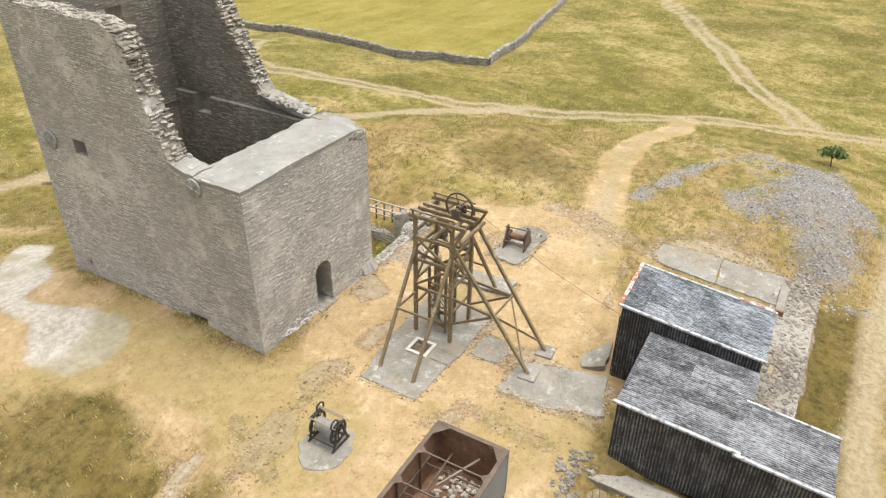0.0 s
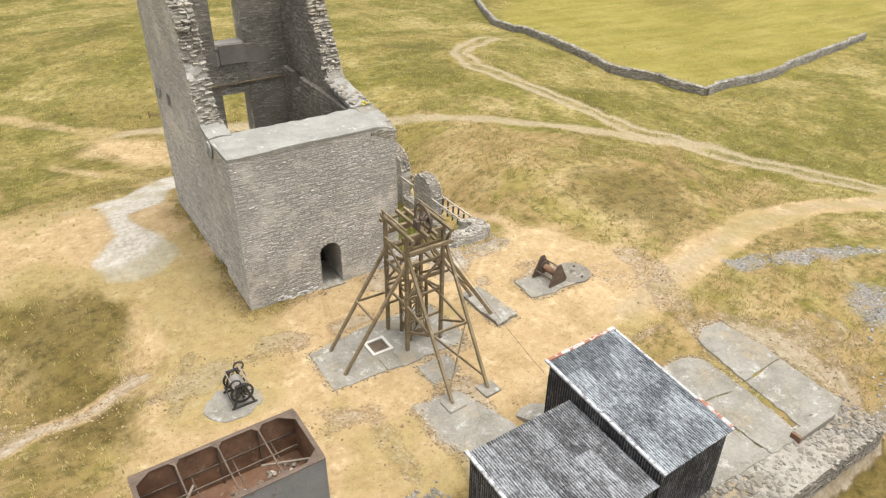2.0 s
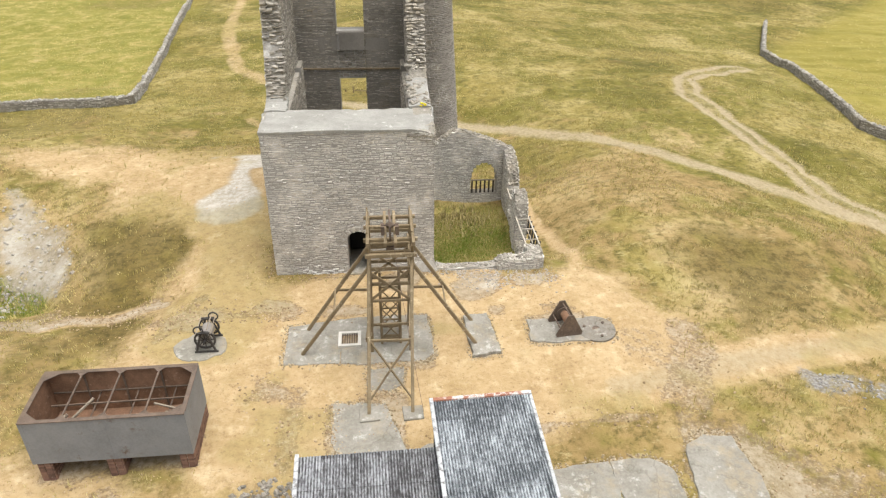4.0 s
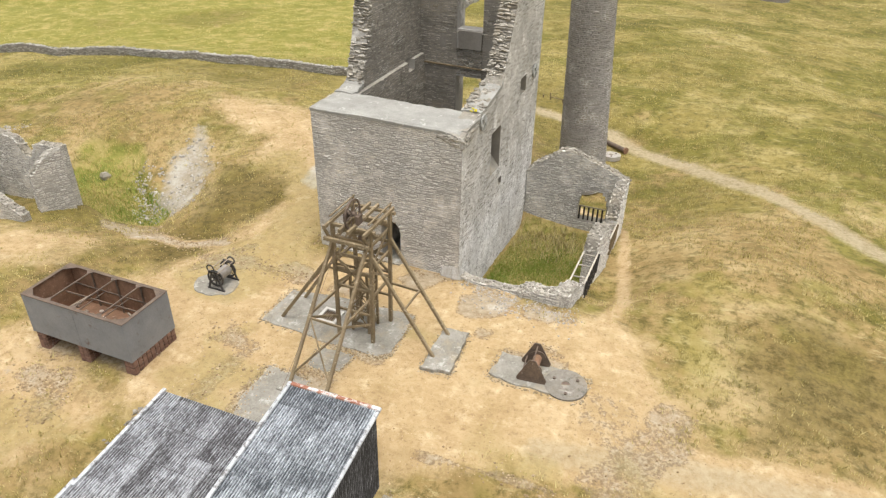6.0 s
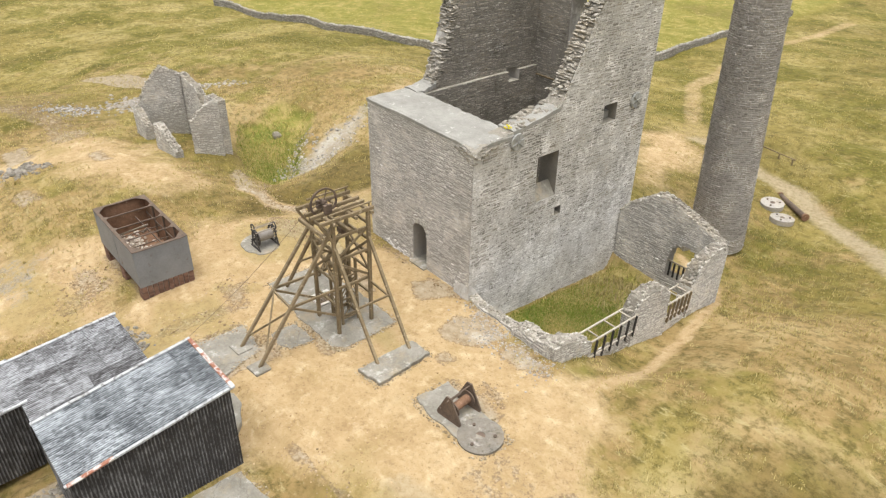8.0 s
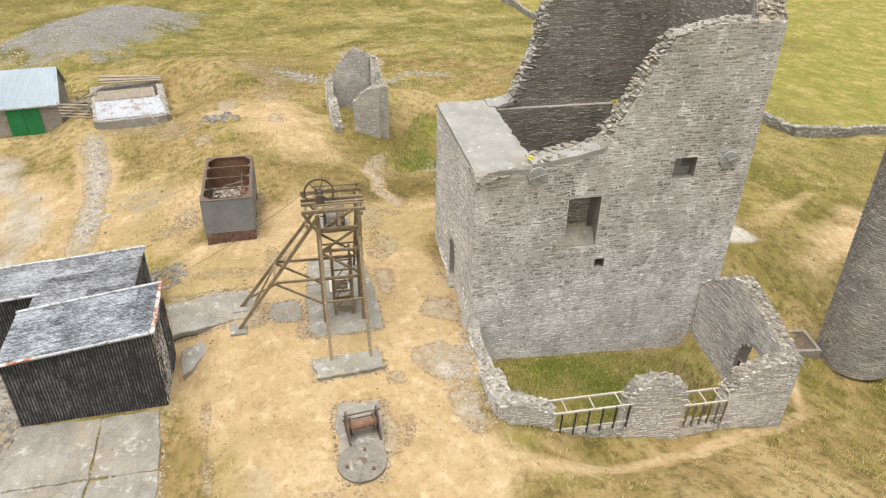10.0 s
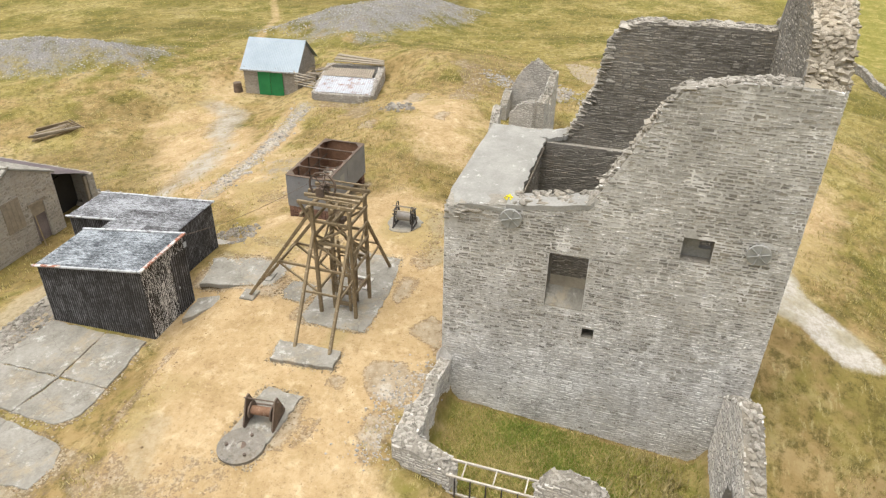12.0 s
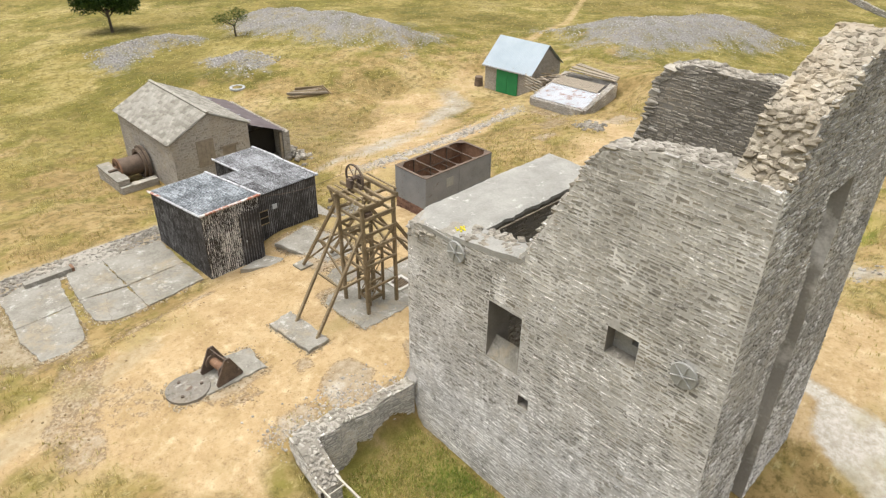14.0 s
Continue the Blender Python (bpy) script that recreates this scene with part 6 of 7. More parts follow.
# ---- iron water tank on brick piers ----
tank = thing("water_tank", "open grey riveted iron tank, rusted inside, on brick piers", "tank", (-6.97, -9.88, 0), 0.6)
TX, TY, TB, TT = 2.4, 1.14, 0.52, 2.22
for lo, hi in (((-TX, -TY, TB), (TX, -TY + 0.03, TT)), ((-TX, TY - 0.03, TB), (TX, TY, TT)), ((-TX, -TY + 0.03, TB), (-TX + 0.03, TY - 0.03, TT)), ((TX - 0.03, -TY + 0.03, TB), (TX, TY - 0.03, TT))):
    part("side_plate", boxes((lo, hi)), IRON_GREY, tank, "grey painted outer plate")
e = 0.034
for lo, hi in (((-TX + e, -TY + e, TB), (TX - e, -TY + e + 0.02, TT - 0.02)), ((-TX + e, TY - e - 0.02, TB), (TX - e, TY - e, TT - 0.02)), ((-TX + e, -TY + e + 0.03, TB), (-TX + e + 0.02, TY - e - 0.03, TT - 0.02)), ((TX - e - 0.02, -TY + e + 0.03, TB), (TX - e, TY - e - 0.03, TT - 0.02))):
    part("rusty_lining", boxes((lo, hi)), RUST, tank, "red-brown rusted inner plate")
part("floor_plate", boxes(((-TX + 0.06, -TY + 0.06, TB), (TX - 0.06, TY - 0.06, TB + 0.05))), RUST, tank)
for y in (-1, 1):
    part("rim_angle", beam((-TX, y * (TY - 0.05), TT + 0.01), (TX, y * (TY - 0.05), TT + 0.01), 0.14, 0.03), RUST_DULL, tank)
for x in (-1, 1):
    part("rim_angle", beam((x * (TX - 0.05), -TY + 0.12, TT + 0.01), (x * (TX - 0.05), TY - 0.12, TT + 0.01), 0.14, 0.03), RUST_DULL, tank)
for sx in (-1, 1):
    for sy in (-1, 1):
        g = bmesh.new()
        pts = [(sx * (TX - 0.04), sy * (TY - 0.04)), (sx * (TX - 0.62), sy * (TY - 0.04)), (sx * (TX - 0.04), sy * (TY - 0.5))]
        slab(pts if sx * sy > 0 else pts[::-1], TT + 0.02, 0.03, g)
        part("corner_gusset", g, RUST_DULL, tank)
for x in (-1.2, 0.0, 1.2):
    part("stay_bar", beam((x, -TY + 0.05, TT - 0.02), (x, TY - 0.05, TT - 0.02), 0.05, 0.05), RUST_DULL, tank)
    part("lower_stay", beam((x + 0.35, -TY + 0.05, 1.3), (x + 0.35, TY - 0.05, 1.3), 0.04, 0.04), RUST_DULL, tank)
    for sy in (-1, 1):
        g = bmesh.new()
        pts = [(x - 0.22, sy * (TY - 0.05)), (x + 0.22, sy * (TY - 0.05)), (x, sy * (TY - 0.3))]
        slab(pts if sy > 0 else pts[::-1], TT + 0.015, 0.025, g)
        part("stay_gusset", g, RUST_DULL, tank)
for x in (-1.2, 0.0, 1.2):
    for sy in (-1, 1):
        part("side_strut", beam((x, sy * (TY - 0.1), TB + 0.05), (x, sy * (TY - 0.1), TT - 0.03), 0.05, 0.06), RUST_DULL, tank)
for sy in (-1, 1):
    part("side_rail", beam((-TX + 0.1, sy * (TY - 0.09), 1.4), (TX - 0.1, sy * (TY - 0.09), 1.4), 0.05, 0.05), RUST_DULL, tank)
part("long_stay", beam((-2.2, 0.5, 1.35), (2.2, 0.55, 1.35), 0.05, 0.06), RUST_DULL, tank)
part("fallen_bar", beam((1.0, 0.4, 1.3), (2.3, -0.3, 1.5), 0.06, 0.06), TIMBER_GREY, tank, "pale fallen bar")
part("fallen_bar", beam((-2.2, -0.5, 0.7), (-0.9, 0.6, 1.5), 0.07, 0.07), TIMBER_GREY, tank, "pale fallen bar")
deb = Stones(61)
for i in range(420):
    deb.lump((deb.r.uniform(-2.1, 2.1), max(-0.95, min(0.95, deb.r.gauss(-0.3, 0.4))), TB + 0.1 + deb.r.uniform(0, 0.06)), 0.16, 0.12, 0.08)
deb.done("rubble_inside", mottled("pale_rubble", (0.25, 0.2, 0.15), (0.6, 0.55, 0.48), 5, 20, pieces=0.6), tank, "pale rubble on the tank's floor", "stuff")
for i in (0, 4, 8):
    for s in (-1, 1):
        part("seam_strip", boxes(((-TX + 0.05 + i * 0.585, s * (TY + 0.006) - 0.006, TB), (-TX + 0.1 + i * 0.585, s * (TY + 0.006) + 0.006, TT - 0.05))), IRON_GREY, tank)
part("pale_patch", boxes(((0.45, TY + 0.002, 1.3), (0.95, TY + 0.008, 1.8))), PLATE_GREY, tank, "scraped pale patch of paint")


def brick_pier(x0, x1, y0, y1, zt):
    pier = thing("brick_pier", "crumbling red brick pier under the tank", "pier", (-6.97, -9.88, 0), 0.6, "tank piers")
    part("core", boxes(((x0 + 0.02, y0 + 0.02, -0.6), (x1 - 0.02, y1 - 0.02, zt - 0.01))), MORTAR, pier)
    z = -0.5
    bm_b = mesh_of("brick", *brick_shape, BRICK)
    while z < zt - 0.06:
        for (ax, ay), (bx, by) in (((x0, y0), (x1, y0)), ((x1, y0), (x1, y1)), ((x1, y1), (x0, y1)), ((x0, y1), (x0, y0))):
            L = math.dist((ax, ay), (bx, by))
            k = max(1, round(L / 0.23))
            for i in range(k):
                t = (i + 0.5) / k
                ob = new("brick", bm_b)
                ob.parent = pier
                a = math.atan2(by - ay, bx - ax)
                ob.matrix_basis = pose(ax + (bx - ax) * t, ay + (by - ay) * t, z + 0.035, 0, 0, math.degrees(a)) @ Matrix.Diagonal((L / k / 0.23, 1, 1, 1))
        z += 0.078


_b = Stones(63)
_b.put(Vector((-0.11, -0.015, -0.033)), Vector((1, 0, 0)), Vector((0, 0, 1)), Vector((0, -1, 0)), 0.22, 0.066, 0.01, 0.03)
brick_shape = (_b.v, _b.f)
for x0, x1 in ((-2.3, -1.9), (-0.25, 0.2), (1.95, 2.38)):
    brick_pier(x0, x1, -1.1, 1.1, TB)


# ---- winches ----
w1 = thing("hand_winch", "dark iron hand winch with a smooth grey drum", "winch", (-5.25, -5.0, 0.04), 90)
w1.matrix_world = w1.matrix_world @ Matrix.Diagonal((0.88, 0.88, 0.88, 1))
part("drum", tube((-0.42, 0, 0.62), (0.42, 0, 0.62), 0.27, None, 24), mottled("worn_drum_steel", (0.22, 0.2, 0.18), (0.36, 0.34, 0.31), 3, 20, 0.6, 0.3), w1, "smooth grey drum")
for x in (-0.55, 0.55):
    for s in (-1, 1):
        part("side_leg", beam((x, s * 0.42, 0), (x, s * 0.1, 1.05), 0.06, 0.09), IRON_DARK, w1)
    part("side_top", beam((x, -0.3, 1.02), (x, 0.3, 1.02), 0.06, 0.08), IRON_DARK, w1)
    part("side_foot", beam((x, -0.5, 0.04), (x, 0.5, 0.04), 0.07, 0.08), IRON_DARK, w1)
    g = part("gear_wheel", rim((x * 0.86, 0, 0.62), (1, 0, 0), 0.46, 0.38, 0.06, 28), IRON_DARK, w1)
    for k in range(4):
        a = math.pi * k / 4
        part("spoke", beam((x * 0.86, -0.4 * math.cos(a), 0.62 - 0.4 * math.sin(a)), (x * 0.86, 0.4 * math.cos(a), 0.62 + 0.4 * math.sin(a)), 0.035, 0.035), IRON_DARK, g)
for y, z in ((-0.3, 1.05), (0.3, 1.05), (0.42, 0.25), (-0.2, 1.28)):
    part("tie_rod", tube((-0.62, y, z), (0.62, y, z), 0.025, None, 8), TIMBER_GREY if z > 1 else IRON_DARK, w1)
part("small_wheel", rim((0.5, -0.25, 1.15), (1, 0, 0), 0.22, 0.17, 0.05, 20), IRON_DARK, w1)
part("small_wheel", rim((-0.5, 0.2, 1.15), (1, 0, 0), 0.22, 0.17, 0.05, 20), IRON_DARK, w1)
part("shaft", tube((-0.75, 0, 0.62), (0.75, 0, 0.62), 0.04, None, 8), IRON_DARK, w1)
pad("winch_slab", "worn concrete slab under the hand winch", rough_outline([(-5.55 + 1.02 * math.cos(k * 0.6283), -5.1 + 0.88 * math.sin(k * 0.6283)) for k in range(10)], 0.2, 0.07, seed=7), 0.04, 0.25)

w2 = thing("winch", "rusty winch with two triangular side plates", "winch", (8.75, -5.1, 0.06), 6)
for y in (-0.5, 0.5):
    bm = bmesh.new()
    v = [bm.verts.new((x, y + d, z)) for d in (-0.025, 0.025) for x, z in ((-0.5, 0.0), (0.5, 0.0), (0.55, 0.15), (0.1, 1.0), (-0.12, 1.0), (-0.55, 0.12))]
    bm.faces.new(v[:6])
    bm.faces.new(v[6:][::-1])
    for i in range(6):
        bm.faces.new((v[i], v[6 + i], v[6 + (i + 1) % 6], v[(i + 1) % 6]))
    bmesh.ops.recalc_face_normals(bm, faces=bm.faces[:])
    part("side_plate", bm, RUST_DULL, w2, "triangular rusty side plate")
part("drum", tube((0.05, -0.47, 0.45), (0.05, 0.47, 0.45), 0.16, None, 18), RUST, w2)
for y in (-0.38, 0.38):
    part("flange", tube((0.05, y - 0.02, 0.45), (0.05, y + 0.02, 0.45), 0.3, None, 22), RUST_DULL, w2)
part("tie_rod", tube((-0.35, -0.6, 0.35), (-0.35, 0.6, 0.35), 0.03, None, 8), RUST_DULL, w2)
part("tie_rod", tube((0.0, -0.62, 0.9), (0.0, 0.62, 0.9), 0.025, None, 8), RUST_DULL, w2)
pad("winch_slab", "concrete slab under the rusty winch", rough_outline([(7.25, -5.8), (7.35, -4.4), (8.5, -4.45), (9.6, -4.5), (10.3, -4.7), (10.2, -5.9), (9.4, -5.9), (8.2, -5.95)], 0.22, 0.05, seed=8), 0.07, 0.3)


def millstone(x, y, z, r, label, tilt=0.0):
    m = thing("millstone", label, "millstone", (x, y, z), 20, "old crushing stones")
    m.matrix_world = pose(x, y, z, tilt, 0, 20)
    part("stone", rim((0, 0, 0), (0, 0, 1), r, 0.16, 0.3, 30), STONE_WARM if z < -1 else STONE_DUSTY, m)
    part("hub", tube((0, 0, -0.15), (0, 0, 0.13), 0.16, None, 14), RUST_DULL, m)
    for k in range(3):
        a = k * 2.1 + 0.4
        part("bolt", tube((r * 0.62 * math.cos(a), r * 0.62 * math.sin(a), 0.1), (r * 0.62 * math.cos(a), r * 0.62 * math.sin(a), 0.2), 0.06, None, 8), RUST_DULL, m)


millstone(10.0, -5.25, -0.06, 0.78, "round grey concrete turntable base with an iron hub", 2)
millstone(5.05, 24.15, gz(5.05, 24.15) + 0.12, 0.7, "round pale millstone lying in the grass", 4)
millstone(6.3, 23.1, gz(6.3, 23.1) + 0.12, 0.7, "round pale millstone lying in the grass", -5)
pipe = thing("iron_pipe", "rusty iron pipe lying in the grass", "pipe", (5.9, 25.1, gz(5.9, 25.1) + 0.16), -33)
part("barrel", tube((-1.45, 0, 0), (1.45, 0, 0), 0.17, None, 16), RUST_DULL, pipe)
part("flange", tube((1.4, 0, 0), (1.52, 0, 0), 0.24, None, 16), RUST, pipe)
part("flange", tube((-1.52, 0, 0), (-1.42, 0, 0), 0.22, None, 16), RUST, pipe)
trough = thing("shaft_cover", "low stone kerb with a rusty iron grating in the grass", "grating", (4.6, 14.8, gz(4.6, 14.8)), -8)
part("kerb", boxes(((-0.75, -0.6, -0.3), (0.75, -0.45, 0.2)), ((-0.75, 0.45, -0.3), (0.75, 0.6, 0.2)), ((-0.75, -0.45, -0.3), (-0.6, 0.45, 0.2)), ((0.6, -0.45, -0.3), (0.75, 0.45, 0.2))), STONE_DUSTY, trough)
part("grating", boxes(((-0.6, -0.45, 0.02), (0.6, 0.45, 0.1))), RUST_DULL, trough)

# ---- winder house with stone-slate roof ----
HX0, HX1, HY0, HY1 = -4.25, 0.95, -33.2, -25.7
HG, HE, HR = -3.4, 0.3, 1.55
house = thing("winder_house", "small limestone winder house with a mossy stone-slate roof", "house")
half = (HX1 - HX0) / 2
gable = lambda s: HE + (HR - HE) * (1 - abs(s - half) / half)
for nm, a, b, top, holes, sd in (
    ("north_gable", (HX0, HY1), (HX1, HY1), gable, [(1.0, 1.95, -3.4, -0.9)], 71),
    ("south_gable", (HX0, HY0), (HX1, HY0), gable, [], 72),
    ("east_wall", (HX1 - 0.25, HY0 + 0.25), (HX1 - 0.25, HY1 - 0.25), flat_foot(HE - 0.1), [], 73),
    ("west_wall", (HX0 + 0.25, HY0 + 0.25), (HX0 + 0.25, HY1 - 0.25), flat_foot(HE - 0.1), [], 74)):
    rubble_wall(house, nm, a, b, 0.5, flat_foot(HG), top, sd, holes, crest=False, mat=STONE_WARM, course=(0.13, 0.22))
panel = part("boarded_window", boxes(((HX0 + 2.5, HY1 + 0.24, -1.75), (HX0 + 3.65, HY1 + 0.29, 0.0))), mottled("brown_boarding", (0.22, 0.19, 0.145), (0.32, 0.285, 0.225), 2, 20), house, "boarded brown opening")
for i in range(4):
    part("board", boxes(((HX0 + 2.52 + 0.285 * i, HY1 + 0.285, -1.73), (HX0 + 2.78 + 0.285 * i, HY1 + 0.305, -0.02))), TIMBER_GREY, panel)
part("door", boxes(((HX0 + 1.0, HY1 + 0.05, -3.4), (HX0 + 1.95, HY1 + 0.12, -1.6))), SHEET_PURPLE, house, "dark plank door")
part("door_head", boxes(((HX0 + 0.98, HY1 + 0.16, -1.6), (HX0 + 1.97, HY1 + 0.2, -0.9))), TIMBER_GREY, house, "brown boarded panel over the door")
part("door_lintel", boxes(((HX0 + 0.85, HY1 + 0.2, -0.9), (HX0 + 2.1, HY1 + 0.3, -0.76))), TIMBER_GREY, house)
slate_mesh = None
for side in (-1, 1):
    run = math.hypot(half + 0.2, HR - HE + 0.1)
    ridge_x = (HX0 + HX1) / 2
    dv = Vector((side * (half + 0.2), 0, -(HR - HE + 0.1))).normalized()
    nv = Vector((side * abs(dv.z), 0, abs(dv.x)))
    p0, p1 = Vector((ridge_x, HY0 - 0.32, HR + 0.06)), Vector((ridge_x, HY1 + 0.32, HR + 0.06))
    q1, q0 = p1 + dv * run, p0 + dv * run
    corners = [p0, p1, q1, q0] + [p - nv * 0.07 for p in (p0, p1, q1, q0)]
    roof = part_data("roof_slope", corners, [(0, 1, 2, 3), (7, 6, 5, 4), (0, 4, 5, 1), (1, 5, 6, 2), (2, 6, 7, 3), (3, 7, 4, 0)], SLATE, house)
    rs = random.Random(80 + side)
    if slate_mesh is None:
        sl = Stones(81)
        sl.put(Vector((0, 0, 0)), Vector((1, 0, 0)), Vector((0, 1, 0)), Vector((0, 0, 1)), 0.5, 0.36, 0.035, 0.0)
        slate_mesh = mesh_of("slate", sl.v, sl.f, SLATE)
    rows = 13
    for j in range(rows):
        y = HY0 - 0.3 - rs.uniform(0, 0.25)
        off = run * (j / rows) ** 0.93
        while y < HY1 + 0.25:
            w = min(rs.uniform(0.3, 0.48), HY1 + 0.3 - y)
            if w < 0.1:
                break
            ob = new("slate", slate_mesh)
            ob.parent = roof
            base = Vector((ridge_x, max(y, HY0 - 0.3), HR + 0.075)) + dv * (off - 0.02)
            mt = Matrix(((0, dv.x, nv.x, 0), (1, dv.y, nv.y, 0), (0, dv.z, nv.z, 0), (0, 0, 0, 1)))
            ob.matrix_basis = Matrix.Translation(base + nv * rs.uniform(0, 0.02)) @ mt @ pose(0, 0, 0, 4.5, 0, rs.uniform(-1, 1)) @ Matrix.Diagonal(((w - 0.015) / 0.5, (run / rows + 0.1) / 0.36, 1, 1))
            y += w
part("ridge_tiles", beam(((HX0 + HX1) / 2, HY0 - 0.32, HR + 0.14), ((HX0 + HX1) / 2, HY1 + 0.32, HR + 0.14), 0.22, 0.1), SLATE, house)
# lean-to with corrugated roof
lean = thing("lean_to", "open-fronted lean-to with brown corrugated roof beside the winder house", "shed")
LX, LZ0, LZ1 = -7.3, 0.1, -1.15
lv = Vector((LX - HX0 + 0.1, 0, LZ1 - LZ0))
bm = bmesh.new()
corrugated(bm, (HX0 + 0.2, HY0 - 0.2, LZ0 + 0.15), (0, 1, 0), lv, (lv.z, 0, -lv.x), HY1 - HY0 + 0.4, lv.length)
part("roof", bm, SHEET_PURPLE, lean, "dull brown corrugated sheets with pale strips")
for i in range(5):
    y = HY0 + 0.8 + i * 1.35
    bm = bmesh.new()
    corrugated(bm, Vector((HX0 + 0.2, y, LZ0 + 0.205)) + lv * 0.1, (0, 1, 0), lv, (lv.z, 0, -lv.x), 0.16, lv.length * 0.32)
    part("pale_strip", bm, RUST_SHEET, lean, "pale translucent strip")
rubble_wall(lean, "end_wall", (LX + 0.15, HY0), (LX + 0.15, HY1), 0.5, flat_foot(HG), flat_foot(LZ1 - 0.02), 75, mat=STONE_WARM)
# thin black sheet set back in the open front as its shade
part("dark_inside", boxes(((LX + 0.45, HY1 - 1.2, HG), (HX0 - 0.05, HY1 - 1.1, LZ1 + 0.2))), BLACK_VOID, lean, "black sheet standing for shade behind the open front")
part("side_post", beam((LX + 0.55, HY1 - 0.1, HG), (LX + 0.55, HY1 - 0.1, LZ1), 0.18, 0.18), TIMBER_GREY, lean)
loose = Stones(76)
for i in range(60):
    loose.lump((LX - 0.4 + loose.r.gauss(0, 0.35), HY1 + loose.r.gauss(-0.6, 1.0), gz(LX, HY1) + loose.r.uniform(0.0, 0.25)), 0.4, 0.3, 0.22)
spill = thing("fallen_stones", "heap of fallen pale wall stones", "rubble", kind="stuff")
loose.done("stones", STONE_DUSTY, spill)
# winding drum beside the house
wd = thing("winding_drum", "large rusty winding drum with a flanged wheel beside the house", "winding drum", (HX1 + 0.15, -29.9, -2.3))
part("wheel", rim((0.12, 0, 0), (1, 0, 0), 1.15, 0.95, 0.18, 36), RUST_DULL, wd)
part("brake_rim", rim((0.33, 0, 0), (1, 0, 0), 0.98, 0.8, 0.2, 36), RUST_DULL, wd)
part("drum", tube((0.2, 0, 0), (1.75, 0, 0), 0.62, None, 30), RUST_DULL, wd)
end = part("end_flange", rim((1.8, 0, 0), (1, 0, 0), 0.74, 0.6, 0.1, 30), RUST, wd)
for k in range(3):
    a = math.pi * k / 3
    part("spoke", beam((1.8, -0.65 * math.cos(a), -0.65 * math.sin(a)), (1.8, 0.65 * math.cos(a), 0.65 * math.sin(a)), 0.08, 0.06), RUST, end)
part("axle", tube((0, 0, 0), (2.4, 0, 0), 0.09, None, 10), RUST_DULL, wd)
pier_w = thing("drum_pier", "grey stone pier wall carrying the winding drum", "wall")
rubble_wall(pier_w, "pier_wall", (3.25, -31.6), (3.25, -28.2), 0.7, flat_foot(-4.2), flat_foot(-2.45), 77, crest=False, mat=STONE_WARM)
rubble_wall(pier_w, "pier_wall", (1.2, -28.2), (3.55, -28.2), 0.5, flat_foot(-4.2), flat_foot(-2.75), 78, crest=False, mat=STONE_WARM)
part("pier_cap", boxes(((2.85, -31.6, -2.45), (3.65, -28.2, -2.36))), CONCRETE, pier_w)

# ---- green-doored store and its low lean-to ----
GX, GY, GG = -31.2, -26.85, -4.5
store = thing("stone_store", "small stone store with pale blue sheet roof and green doors", "shed", (GX, GY, 0), 187)
# local x runs back from the door front, y along the front
for nm, a, b, top, sd in (("front_wall", (0.2, -2.5), (0.2, 2.5), flat_foot(-1.95), 91), ("back_wall", (4.7, -2.5), (4.7, 2.5), flat_foot(-1.95), 92)):
    rubble_wall(store, nm, a, b, 0.4, flat_foot(GG), top, sd, crest=False, mat=STONE_WARM)
for nm, y, sd in (("gable", -2.3, 93), ("gable", 2.3, 94)):
    rubble_wall(store, nm, (0.4, y), (4.5, y), 0.4, flat_foot(GG), along([(0, -1.9), (2.05, -0.15), (4.1, -1.9)]), sd, crest=False, mat=STONE_WARM)
for s in (0, 1):
    bm = bmesh.new()
    o = Vector((2.45, -2.7, 0.02))
    v = Vector((-2.75 if s == 0 else 2.75, 0, -2.2))
    corrugated(bm, o, (0, 1, 0), v, (0, 0, 1), 5.4, v.length, 0.16, 0.02)
    part("roof_slope", bm, PALE_SHEET, store)
part("door", boxes(((-0.1, -1.15, GG), (-0.04, -0.02, -2.05))), GREEN_DOOR, store, "green painted double door leaf")
part("door", boxes(((-0.1, 0.02, GG), (-0.04, 1.15, -2.05))), GREEN_DOOR, store, "green painted double door leaf")
part("fascia", beam((-0.28, -2.7, -2.16), (-0.28, 2.7, -2.16), 0.05, 0.14), WHITE_PAINT, store)
tub = thing("rusty_tub", "rusty iron tub standing by the store", "tub", (-31.0, -30.2, gz(-31, -30.2)))
part("shell", tube((0, 0, 0), (0, 0, 0.85), 0.42, 0.36, 16), RUST_DULL, tub)

low = thing("low_store", "low ruined store with patchy white and rusty sheet roof", "shed")
LC = [(-27.4, -20.7, -2.1), (-27.7, -15.9, -1.95), (-33.6, -17.1, -1.4), (-33.6, -22.1, -1.65)]
u = Vector(LC[1]) - Vector(LC[0])
v = Vector(LC[3]) - Vector(LC[0])
bm = bmesh.new()
corrugated(bm, LC[0], u, v, (0, 0, 1), u.length, v.length * 0.55, 0.2, 0.025)
part("roof_sheet", bm, RUST_SHEET, low, "patchy white and rusty corrugated sheets")
bm = bmesh.new()
corrugated(bm, Vector(LC[0]) + v * 0.52 + Vector((0, 0, 0.05)), u, v, (0, 0, 1), u.length * 0.92, v.length * 0.3, 0.2, 0.025)
part("roof_sheet", bm, TIMBER_GREY, low, "grey weathered upper roof covering")
